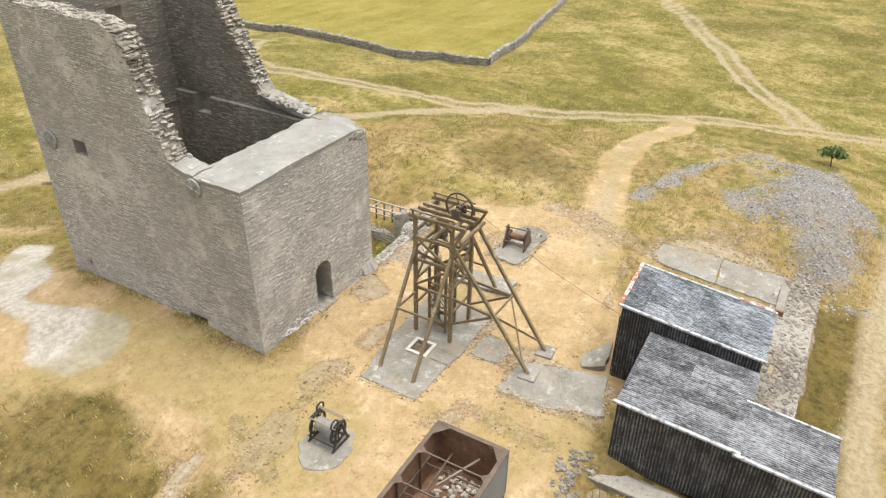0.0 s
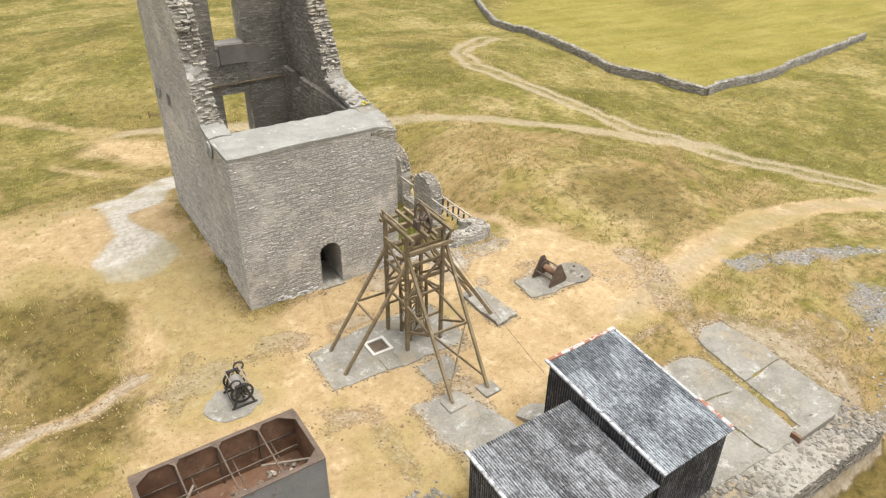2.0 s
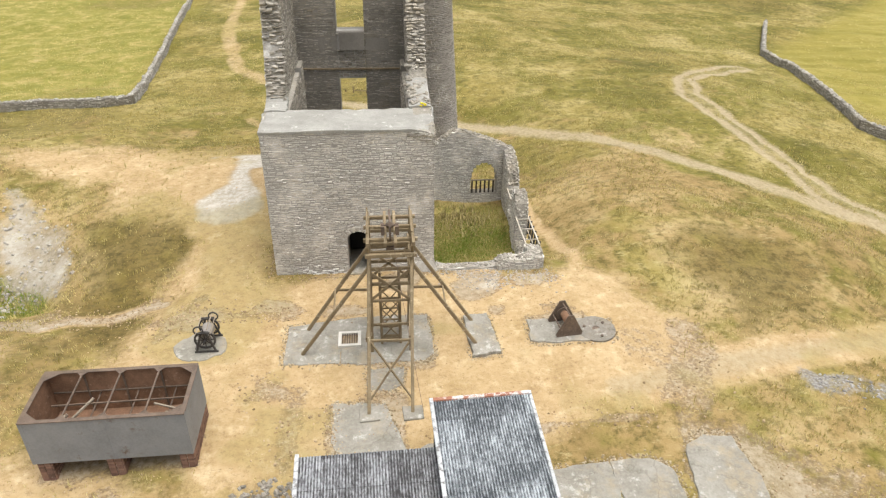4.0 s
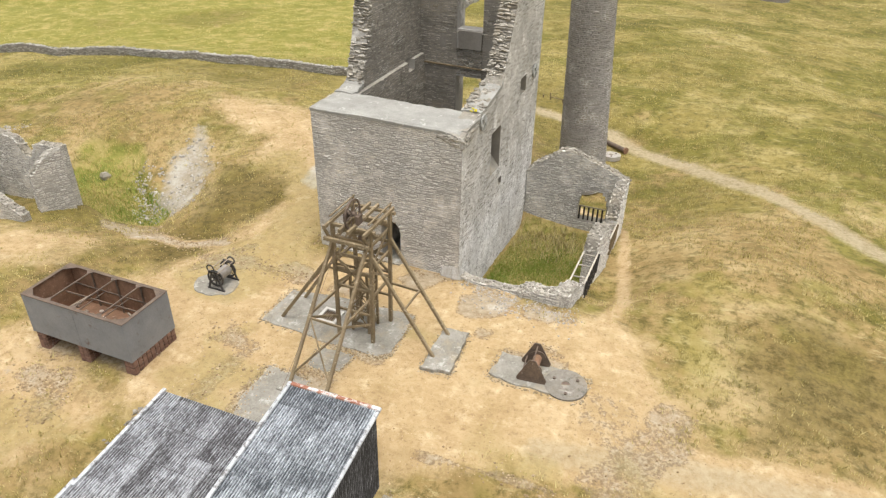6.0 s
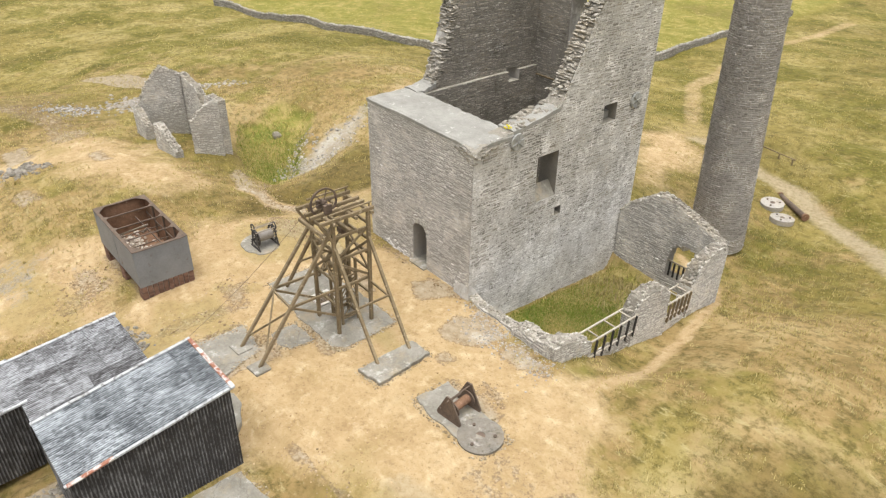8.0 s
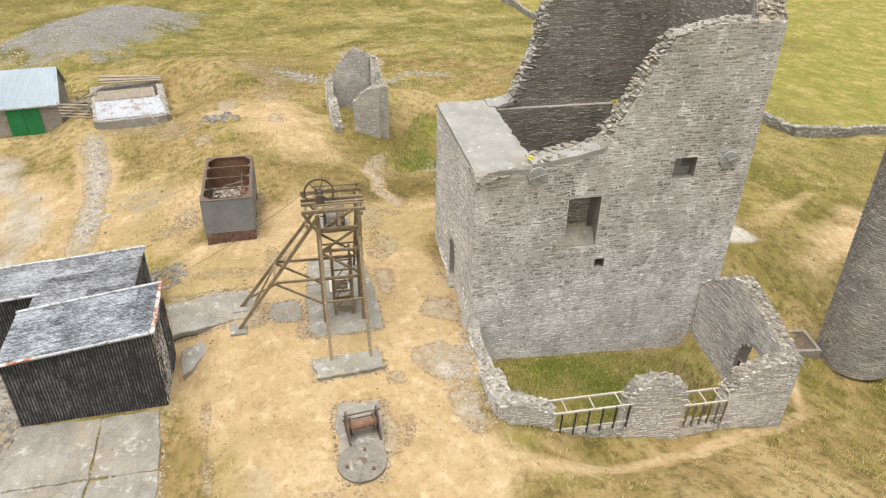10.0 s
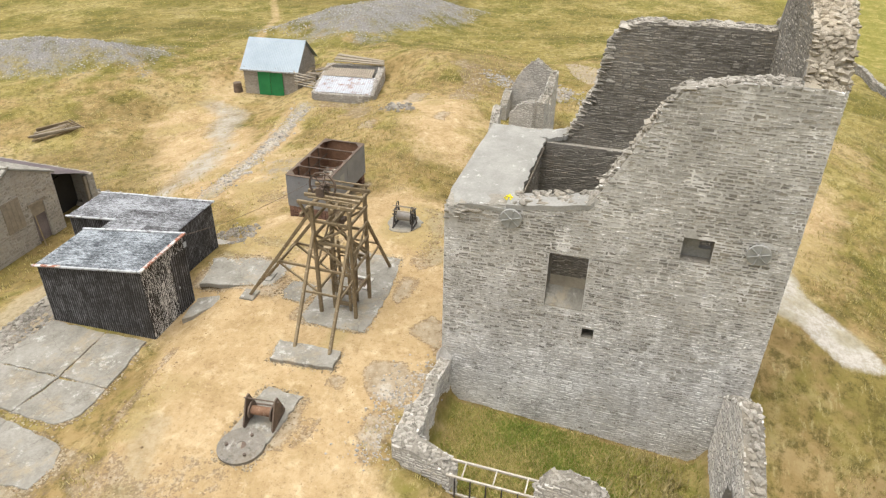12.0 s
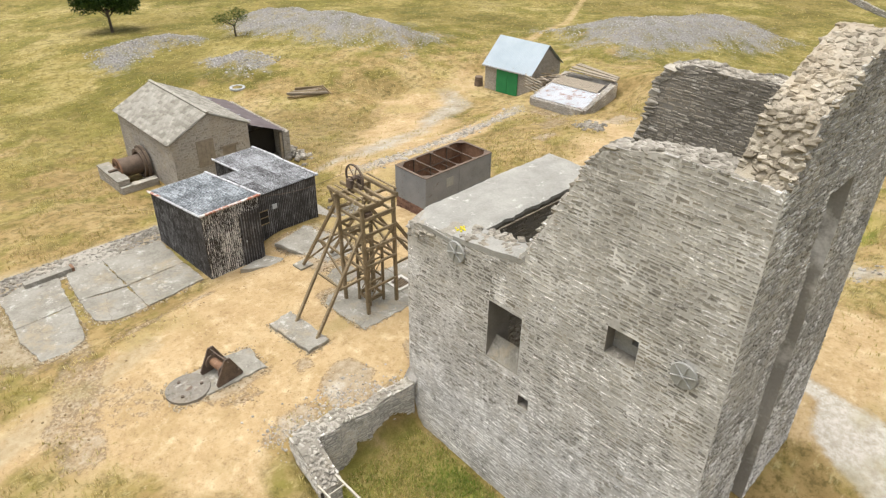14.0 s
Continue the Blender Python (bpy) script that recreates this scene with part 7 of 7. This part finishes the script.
for a, b, sd in ((LC[0], LC[1], 95), (LC[1], LC[2], 96), (LC[3], LC[2], 97), (LC[0], LC[3], 98)):
    rubble_wall(low, "low_wall", a[:2], b[:2], 0.5, flat_foot(-4.8), along([(0, a[2] - 0.08), (math.dist(a[:2], b[:2]), b[2] - 0.08)]), sd, mat=STONE_WARM)
for i in range(5):
    p = thing("spare_plank", "weathered spare plank on the low walls", "plank", (-34.6 + 0.35 * i, -19.5 + 0.1 * i, -1.2 + 0.06 * (i % 2)), 82 + 3 * i, "planks on the low store")
    part("length", beam((-2.3, 0, 0), (2.3, 0, 0), 0.25, 0.09), TIMBER_GREY, p)

for i in range(16):
    r_j = random.Random(700 + i)
    j = thing("scrap_timber", "weathered scrap timber heaped between the two stores", "timber", (-31.8 + r_j.uniform(-0.9, 1.0), -22.4 + r_j.uniform(-0.8, 0.9), gz(-29.6, -22.4) + 0.3 + r_j.uniform(0, 0.9)), r_j.uniform(0, 180), "scrap between the stores")
    part("length", beam((-r_j.uniform(0.6, 1.3), 0, -0.25), (r_j.uniform(0.6, 1.2), 0, r_j.uniform(-0.1, 0.4)), r_j.uniform(0.1, 0.25), 0.08), TIMBER_GREY if i % 3 else TIMBER, j)
fg = thing("field_gate", "weathered grey five-barred timber gate between the stores", "gate", (-29.9, -22.8, gz(-29.9, -22.8)), 75)
for i in range(5):
    part("bar", beam((-1.2, 0, 0.15 + 0.24 * i), (1.2, 0, 0.17 + 0.24 * i), 0.05, 0.09), TIMBER_PALE, fg)
for x in (-1.2, 0, 1.2):
    part("stile", beam((x, 0.05, 0.0), (x, 0.05, 1.25), 0.09, 0.07), TIMBER_GREY, fg)
part("brace", beam((-1.3, -0.05, 0.15), (1.3, -0.05, 1.12), 0.05, 0.08), TIMBER_GREY, fg)
pole = thing("leaning_pole", "thin dark pole leaning on the winder house gable", "pole", (HX0 + 2.1, HY1 + 0.75, -3.4))
part("shaft", beam((0, 0, 0), (-0.25, -0.45, 1.9), 0.07, 0.07), TIMBER, pole)

# ---- ruined cottage above the pit ----
ruin = thing("ruined_cottage", "ruined rubble cottage walls with a window gap", "ruin")
rubble_wall(ruin, "west_wall", (-24.75, -3.7), (-24.1, -1.0), 0.5, flat_foot(-2.9), along([(0, 0.9), (0.4, 1.9), (1.2, 2.9), (1.7, 3.35), (2.2, 3.0), (2.78, 2.7)]), 102)
rubble_wall(ruin, "north_wall", (-24.3, -0.75), (-18.5, -0.7), 0.5, flat_foot(-2.9), along([(0, 2.7), (1.5, 2.45), (2.5, 2.3), (3.0, 1.5), (3.6, 1.4), (4.0, 2.3), (5.0, 2.35), (5.8, 2.4)]), 101)
rubble_wall(ruin, "east_wall", (-19.1, -2.6), (-18.4, -1.0), 0.5, flat_foot(-2.9), along([(0, 1.3), (0.35, 1.6), (0.5, 1.9), (1.1, 2.35), (1.75, 2.45)]), 105)
rubble_wall(ruin, "south_stub", (-24.6, -3.95), (-22.9, -3.95), 0.5, flat_foot(-2.9), along([(0, 0.95), (0.8, 0.8), (1.7, 0.1)]), 103)
rubble_wall(ruin, "south_stub", (-21.1, -3.95), (-18.6, -3.75), 0.5, flat_foot(-2.9), along([(0, 0.9), (0.5, 1.0), (1.3, 0.5), (2.5, -0.2)]), 104)


# ---- field walls ----
def field_wall(name, pts, seed, h=0.68):
    w = thing(name, "grey dry-stone field wall", "field wall", kind="structure")
    st = Stones(seed)
    bm = bmesh.new()
    for (ax, ay), (bx, by) in zip(pts, pts[1:]):
        A, B = Vector((ax, ay, 0)), Vector((bx, by, 0))
        L = (B - A).length
        u = (B - A) / L
        n = Vector((-u.y, u.x, 0))
        foot = lambda s: gz(*(A + u * s)[:2]) - 0.2
        zs = [(s, gz(*(A + u * s)[:2])) for s in np.linspace(0, L, max(2, int(L / 1.5)))]
        base = along(zs)
        top = lambda s: base(s) + h - 0.12 + 0.34 * float(fractal(s, seed, 2.2, 1))
        wall_core(bm, A - n * 0.2, u, n, L, 0.4, lambda s: base(s) - 0.3, top)
        far = min(A.length, B.length) > 70
        for o, uu, nn, rev in ((A - n * 0.2, u, -n, False), (B + n * 0.2, -u, n, True)):
            # stones follow the ground in steps
            k = max(1, int(L / 3))
            for i in range(k):
                s0 = L * i / k
                zb = base(L - s0 - L / k / 2 if rev else s0 + L / k / 2)
                st.face(o + uu * s0 + Vector((0, 0, 0)), uu, nn, L / k, flat_foot(zb - 0.15), flat_foot(zb + h), (), (0.1, 0.19) if not far else (0.16, 0.26), (0.16, 0.42) if not far else (0.4, 0.8), (0.015, 0.07))
        st.crest([(*(A + u * s)[:2], top(s) + 0.03) for s in np.linspace(0, L, max(3, int(L / 0.8)))], 0.4, 0.26, 0.14)
    part("wall_core", bm, MORTAR_DARK, w)
    st.done("stonework", STONE_GREEN, w, kind="stuff")


field_wall("field_wall", [(52, 62), (43.5, 46), (41.6, 32.2), (39.3, 22), (41.8, 18.4), (43.1, 13.9), (57.3, 16.5), (81, 21)], 111)
field_wall("field_wall", [(-76, 23.9), (-56, 25.5), (-46.5, 26.3), (-31.5, 28.9), (-18.2, 30.2), (-20.2, 48), (-25, 86)], 112)
field_wall("field_wall", [(-120, -38), (-97, -15)], 113)


# ---- loose stones, grass, trees ----
def zone_at(layer, x, y):
    i = np.clip(np.searchsorted(ZONES[0], x), 0, len(ZONES[0]) - 1)
    j = np.clip(np.searchsorted(ZONES[1], y), 0, len(ZONES[1]) - 1)
    return layer[i, j]


def grass_tufts(name, label, n, spread, centre, blades, h0, h1, material, accept, seed):
    """Tufts of thin bent blades, joined into one object."""
    rng = np.random.RandomState(seed)
    x, y = rng.normal(centre[0], spread[0], n), rng.normal(centre[1], spread[1], n)
    keep = accept(x, y, rng)
    x, y = x[keep], y[keep]
    k = len(x)
    z = ground_z(x, y)
    size = rng.uniform(h0, h1, k)
    a = rng.uniform(0, math.tau, (k, blades))
    lean = rng.uniform(0.15, 0.75, (k, blades)) * size[:, None]
    hh = size[:, None] * rng.uniform(0.6, 1.1, (k, blades))
    w = 0.012 + 0.05 * size[:, None] * rng.uniform(0.6, 1.2, (k, blades))
    bx = x[:, None] + rng.normal(0, 0.35, (k, blades)) * size[:, None]
    by = y[:, None] + rng.normal(0, 0.35, (k, blades)) * size[:, None]
    ca, sa = np.cos(a), np.sin(a)
    zz = np.repeat(z[:, None], blades, 1)
    p0 = np.stack([bx - sa * w, by + ca * w, zz - 0.03], -1)
    p1 = np.stack([bx + sa * w, by - ca * w, zz - 0.03], -1)
    p2 = np.stack([bx + ca * lean, by + sa * lean, zz + hh], -1)
    v = np.stack([p0, p1, p2], 2).reshape(-1, 3)
    m = k * blades
    me = bpy.data.meshes.new(name)
    me.vertices.add(3 * m)
    me.vertices.foreach_set("co", v.astype(np.float32).ravel())
    me.loops.add(3 * m)
    me.loops.foreach_set("vertex_index", np.arange(3 * m, dtype=np.int32))
    me.polygons.add(m)
    me.polygons.foreach_set("loop_start", np.arange(0, 3 * m, 3, dtype=np.int32))
    me.update(calc_edges=True)
    me.materials.append(material)
    return tagged(new(name, me), label, "grass", kind="stuff")


def grass_mat(name, a, b, c):
    m, nt, bs = shader(name, 0.9)
    p = coords(nt)
    f = calc(nt, "ADD", calc(nt, "MULTIPLY", noise_tex(nt, p, 0.3, 4, 0.65), 0.7), calc(nt, "MULTIPLY", island(nt), 0.3))
    nt.links.new(ramp(nt, f, (0.38, a), (0.49, b), (0.6, c)), bs.inputs["Base Color"])
    return m


STRAW = grass_mat("straw_grass", (0.29, 0.235, 0.07), (0.42, 0.345, 0.125), (0.56, 0.47, 0.22))
FRESH = grass_mat("fresh_grass", (0.15, 0.225, 0.035), (0.29, 0.29, 0.06), (0.5, 0.4, 0.17))
SANDM, GREYM, GRAVM, TRKM, GREENM, BROWNM = ZONES[2:8]


def on_grass(x, y, rng):
    bare = np.maximum(np.maximum(zone_at(SANDM, x, y) * 1.1, zone_at(GREYM, x, y) * 1.3), np.maximum(zone_at(GRAVM, x, y) * 1.3, zone_at(TRKM, x, y) * 1.4))
    house = (x > -3.6) & (x < 4.1) & (y > -0.7) & (y < 10.9)
    sheds = (x > -1.9) & (x < 14) & (y > -19.3) & (y < -9.8)
    old = (x > -7.5) & (x < 3.6) & (y > -33.8) & (y < -25)
    shop = (x < -27) & (x > -37) & (y > -31) & (y < -15)
    tankp = (x > -9.6) & (x < -4.4) & (y > -11) & (y < -8.4)
    clump = fractal(x, y, 2.5, 1) * 0.7 + fractal(x, y, 11, 2) * 0.5
    return (rng.rand(len(x)) > bare) & (clump > 0.52) & ~house & ~sheds & ~old & ~shop & ~tankp


def thin_on_heath(x, y, rng):
    return on_grass(x, y, rng) & (rng.rand(len(x)) > 0.85 * zone_at(BROWNM, x, y))


grass_tufts("dry_grass", "tufts of dry straw-coloured grass", 110000, (24, 24), (2, -2), 4, 0.05, 0.17, STRAW, thin_on_heath, 201)
grass_tufts("far_grass", "coarse pale tufts over the open pasture", 50000, (48, 48), (5, 5), 3, 0.09, 0.26, STRAW, thin_on_heath, 202)
in_yard = lambda x, y, rng: (x > 4.05) & (x < 8.5) & (y > 0.2) & (y < 9.5)
grass_tufts("yard_grass", "lush green grass in the sunken yard", 17000, (1.8, 3.2), (6.3, 4.8), 5, 0.05, 0.15, FRESH, in_yard, 203)
grass_tufts("yard_stalks", "tall pale seeding stalks in the yard", 150, (1.0, 1.0), (5.9, 8.2), 6, 0.25, 0.5, DRY_STALK, in_yard, 204)
in_pit = lambda x, y, rng: (dist_poly(x, y, PIT_GREEN) < 0) & (rng.rand(len(x)) < 0.8)
grass_tufts("pit_grass", "green grass in the hollow by the cottage", 9000, (5, 3), (-18, 2), 4, 0.1, 0.25, FRESH, in_pit, 205)
foot = lambda x, y, rng: (np.abs(np.maximum(np.abs(x - 0.35) - 3.6, np.abs(y - 5.05) - 5.5)) < 0.2) & (fractal(x, y, 1.4, 2) > 0.52) & (rng.rand(len(x)) < np.where(y < -0.2, 0.12, 0.6)) & ~((y < -0.2) & (x > -1.9) & (x < 1.6))
grass_tufts("wall_foot_grass", "grass along the foot of the engine house", 60000, (3.5, 5.0), (0.35, 5), 4, 0.06, 0.17, STRAW, foot, 206)




def scatter(name, label, spots, sizes, material, seed, category="stones"):
    st = Stones(seed)
    for x, y in spots:
        s = st.r.uniform(*sizes) * st.r.choice((0.6, 0.8, 1, 1, 1.3))
        st.lump((x, y, 0), s * st.r.uniform(0.8, 1.4), s, s * st.r.uniform(0.45, 0.8))
    v = np.array([tuple(p) for p in st.v])
    ids = np.repeat(np.arange(len(spots)), 12)
    xy = np.array(spots)
    v[:, 2] += ground_z(xy[:, 0], xy[:, 1])[ids] + 0.01
    ob = new(name, mesh_of(name, v, st.f, material))
    return tagged(ob, label, category, kind="stuff")


def spots_in(outline, n, seed, edge=0.0):
    rng = np.random.RandomState(seed)
    o = np.array(outline)
    x, y = rng.uniform(o[:, 0].min() - 1, o[:, 0].max() + 1, n), rng.uniform(o[:, 1].min() - 1, o[:, 1].max() + 1, n)
    d = dist_poly(x, y, outline) + (fractal(x, y, 3.0, 2) - 0.5) * 3 + rng.normal(0, 0.3, n)
    return np.stack([x, y], 1)[d < edge].tolist()


def spots_near(line, w, n, seed):
    rng = np.random.RandomState(seed)
    t = rng.uniform(0, len(line) - 1.001, n)
    i = t.astype(int)
    f = (t - i)[:, None]
    l = np.array(line, float)
    return (l[i] * (1 - f) + l[i + 1] * f + rng.normal(0, w, (n, 2))).tolist()


scatter("spoil_heap", "heap of broken grey mine spoil", spots_in(HEAP_EAST, 9000, 301), (0.04, 0.11), GREY_ROCK, 301)
scatter("spoil_heap", "strip of broken grey spoil in the grass", spots_near(HEAP_STRIP, 0.3, 300, 302), (0.04, 0.12), GREY_ROCK, 302)
scatter("far_spoil_heap", "large distant heap of grey spoil", spots_in(HEAP_FAR_A, 7000, 303), (0.05, 0.13), GREY_ROCK, 303)
scatter("far_spoil_heap", "large distant heap of grey spoil", spots_in(HEAP_FAR_B, 7000, 304), (0.05, 0.14), GREY_ROCK, 304)
scatter("far_spoil_heap", "small distant heap of grey spoil", spots_in(HEAP_FAR_C, 1800, 305) + spots_in(HEAP_FAR_D, 1200, 306), (0.06, 0.2), GREY_ROCK, 305)
scatter("pit_stones", "pale stones on the side of the hollow", spots_in(PIT_SPOIL, 450, 307) + spots_near([(-20, 5.5), (-17.5, 3), (-15.5, 1.6)], 0.4, 260, 308), (0.05, 0.2), STONE_WARM, 307)
for i, (line, w, n) in enumerate(RUBBLE):
    scatter("loose_rubble", "half-buried pale rubble in the sandy ground", spots_near(line, w, int(n * 0.7), 320 + i), (0.025, 0.085), RUBBLE_STONE if line[0][0] not in (5.3, 7.6, 4.1, -7) else STONE_WARM, 320 + i, "rubble")
scatter("cottage_rubble", "dark broken rock in the grass below the cottage", spots_near([(-23.4, -11.9), (-21.8, -11.4)], 0.5, 120, 395), (0.1, 0.35), STONE_DUSTY, 395, "rubble")
scatter("cottage_rubble", "pale rubble heaped behind the cottage", spots_near([(-32.3, -3.6), (-33.4, -1.2), (-30.4, -1.4)], 0.8, 320, 396), (0.08, 0.3), STONE_WARM, 396, "rubble")
scatter("cottage_rubble", "grey spoil beside the cottage", spots_near([(-33.9, -7.4), (-32.2, -5.2)], 0.7, 260, 397), (0.06, 0.18), GREY_ROCK, 397, "rubble")
scatter("cottage_rubble", "line of scattered pale stones north of the cottage", spots_near([(-30.0, 0.5), (-34.0, 3.2), (-32.3, 6.8)], 0.6, 220, 398), (0.06, 0.22), STONE_WARM, 398, "rubble")
scatter("tramway_stones", "larger pale stones along the old tramway bed", spots_near([(-8, -17.3), (-12, -17.7), (-17, -18.5), (-21.5, -19.7), (-25.5, -20.9)], 0.4, 240, 399), (0.09, 0.26), STONE_WARM, 399, "rubble")
rng = np.random.RandomState(350)
px, py = rng.normal(1, 9, 7000), rng.normal(-5, 7.5, 7000)
ok = (zone_at(SANDM, px, py) > 0.15) & ~((px > -3.3) & (px < 3.95) & (py > -0.4) & (py < 10.5)) & ~((px > -9.5) & (px < -4.5) & (py > -11) & (py < -8.4)) & (fractal(px, py, 2.0, 1) > 0.45)
scatter("pebbles", "small pebbles and clods on the sandy yard", np.stack([px, py], 1)[ok].tolist(), (0.015, 0.05), mottled("clods", (0.27, 0.18, 0.09), (0.5, 0.37, 0.22), 3, 20, pieces=0.7), 350)


def tree(x, y, height, crown_r, seed, label, sparse=False):
    r = random.Random(seed)
    z = gz(x, y)
    t = thing("tree", label, "tree", (x, y, z))
    trunk = tube((0, 0, -0.2), (0.15, 0.1, height * 0.42), height * 0.035, height * 0.022, 10)
    tips = []
    for k in range(9):
        a, e = r.uniform(0, math.tau), r.uniform(0.35, 1.1)
        L = height * r.uniform(0.3, 0.5)
        b = (0.15 + L * math.cos(a) * math.cos(e), 0.1 + L * math.sin(a) * math.cos(e), height * 0.38 + L * math.sin(e))
        tube((0.12, 0.08, height * r.uniform(0.28, 0.42)), b, height * 0.013, height * 0.005, 6, bm=trunk)
        tips.append(Vector(b))
    part("trunk", trunk, BARK, t, "grey-brown trunk and limbs")
    v, f = [], []
    n = 900 if sparse else 9000
    while len(f) < n:
        c = r.choice(tips)
        off = Vector((r.gauss(0, 1), r.gauss(0, 1), r.gauss(0, 1)))
        if off.length > 1.7:
            continue
        p = c + Vector((off.x * crown_r * 0.27, off.y * crown_r * 0.27, off.z * crown_r * 0.19))
        s = r.uniform(0.1, 0.22) * (0.6 if sparse else 1)
        d1 = Vector((r.gauss(0, 1), r.gauss(0, 1), r.gauss(0, 1))).normalized() * s
        d2 = d1.orthogonal().normalized() * s * 0.7
        k = len(v)
        v += [p - d1, p + d2, p + d1, p - d2]
        f.append((k, k + 1, k + 2, k + 3))
    part_data("crown", v, f, LEAF_PALE if sparse else LEAF, t, "dark green leaves" if not sparse else "thin grey-green leaves", "stuff")


tree(-13.6, -73.0, 5.7, 4.3, 401, "broad dark green tree standing alone in the pasture")
tree(-21.6, -58.4, 3.2, 2.2, 402, "small thin hawthorn on the spoil heap", True)
tree(31.9, -17.0, 1.35, 1.0, 403, "small green bush beside the spoil", True)

pile = thing("timber_pile", "stack of dark weathered baulks lying on the grass", "timber", (-17.2, -37.9, gz(-17.2, -37.9)), -28)
r_p = random.Random(66)
for i in range(11):
    yaw, z = r_p.uniform(-0.16, 0.16), 0.1 + 0.17 * (i // 5)
    cx, cy, hl = r_p.uniform(-0.3, 0.3), -0.55 + 0.27 * (i % 5), r_p.uniform(1.2, 1.9)
    part("baulk", beam((cx - hl, cy - hl * yaw, z), (cx + hl, cy + hl * yaw, z + r_p.uniform(-0.05, 0.08)), r_p.uniform(0.13, 0.2), r_p.uniform(0.12, 0.18)), TIMBER if i % 3 else TIMBER_GREY, pile)
for i in range(4):
    part("baulk", beam((-1.9 + 0.1 * i, 0.6 - 0.3 * i, 0.05), (-1.2 + 0.2 * i, -0.2 + 0.2 * i, 0.7 - 0.1 * i), 0.11, 0.11), TIMBER, pile)
ring_s = thing("stone_ring", "white painted ring of stone on the grass", "ring", (-13.2, -43.5, gz(-13.2, -43.5) + 0.05))
part("ring", rim((0, 0, 0), (0, 0, 1), 0.7, 0.5, 0.16, 26), WHITE_PAINT, ring_s)
boulder = thing("boulder", "single grey boulder in the green hollow", "boulder", (-22.2, 4.5, gz(-22.2, 4.5)))
bl = Stones(411)
bl.lump((0, 0, 0.15), 0.6, 0.45, 0.5)
bl.done("rock", STONE_DUSTY, boulder)

rail = thing("timber_rail", "low weathered timber rail on short posts in the pasture", "rail", (0.9, 30.3, gz(0.9, 30.3)), -14)
part("bar", beam((-1.2, 0, 0.26), (2.6, 0.1, 0.32), 0.06, 0.07), TIMBER, rail)
for x in (-1.9, -1.25, -0.1, 1.4, 2.5):
    part("post", beam((x, 0, -0.3), (x - 0.05, 0, 0.6 if x == -1.25 else 0.32), 0.09, 0.09), TIMBER, rail)
slates = thing("board_stack", "few rotten dark boards lying in a hole by the shed corner", "boards", (-2.35, -13.0, gz(-2.35, -13.0)), 20)
for i in range(4):
    part("board", beam((-0.62 + 0.03 * (i % 3), -0.3 + 0.22 * (i % 4), 0.05 + 0.09 * (i // 4)), (0.6 - 0.05 * (i % 2), -0.34 + 0.22 * (i % 4), 0.07 + 0.09 * (i // 4)), 0.2, 0.06), TIMBER_GREY if i > 2 else TIMBER, slates)
hole = scatter("hole_rubble", "dark rubble round a small hole by the shed corner", spots_near([(-1.5, -12.5), (-2.3, -11.9), (-3.1, -12.5), (-3.1, -13.4), (-2.3, -13.9)], 0.2, 260, 390), (0.06, 0.18), STONE_DUSTY, 390, "rubble")
edges = []
for i, line in enumerate(([(-2.3, -4.1), (-2.3, -6.45), (3.0, -6.6), (3.45, -6.2), (3.25, -3.7), (-2.3, -4.1)], [(4.75, -4.05), (5.75, -3.95), (5.97, -6.4), (4.85, -6.58), (4.75, -4.05)], [(7.25, -5.85), (7.35, -4.35), (9.6, -4.45), (10.7, -4.6), (10.7, -5.9), (8.2, -6.0), (7.25, -5.85)],
                          [(6.0, -11.8), (8.7, -11.5), (10.1, -11.45), (10.8, -12.0), (10.7, -14), (10.4, -16.6)], [(11.05, -16.3), (11.05, -13.6), (11.5, -11.0), (12.3, -10.6), (13.25, -10.8), (13.45, -12.6), (13.3, -16.3)],
                          [(0.8, -6.9), (2.2, -6.85), (2.15, -7.8), (1.6, -8.2), (0.9, -8.0), (0.8, -6.9)], [(-0.4, -8.6), (1.4, -8.7), (1.9, -10.2), (2.3, -11.8), (0.3, -12.3), (-0.35, -10.4), (-0.4, -8.6)], [(8.74, -11.6), (8.74, -16.4)], [(6.1, -13.72), (10.6, -13.9)])):
    edges += spots_near(line, 0.09, int(60 * sum(math.dist(p, q) for p, q in zip(line, line[1:]))), 360 + i)
scatter("edge_crumbs", "crumbs of broken concrete and soil along slab edges", edges, (0.02, 0.075), mottled("edge_soil", (0.2, 0.15, 0.085), (0.42, 0.355, 0.25), 3, 20, pieces=0.6), 360, "rubble")
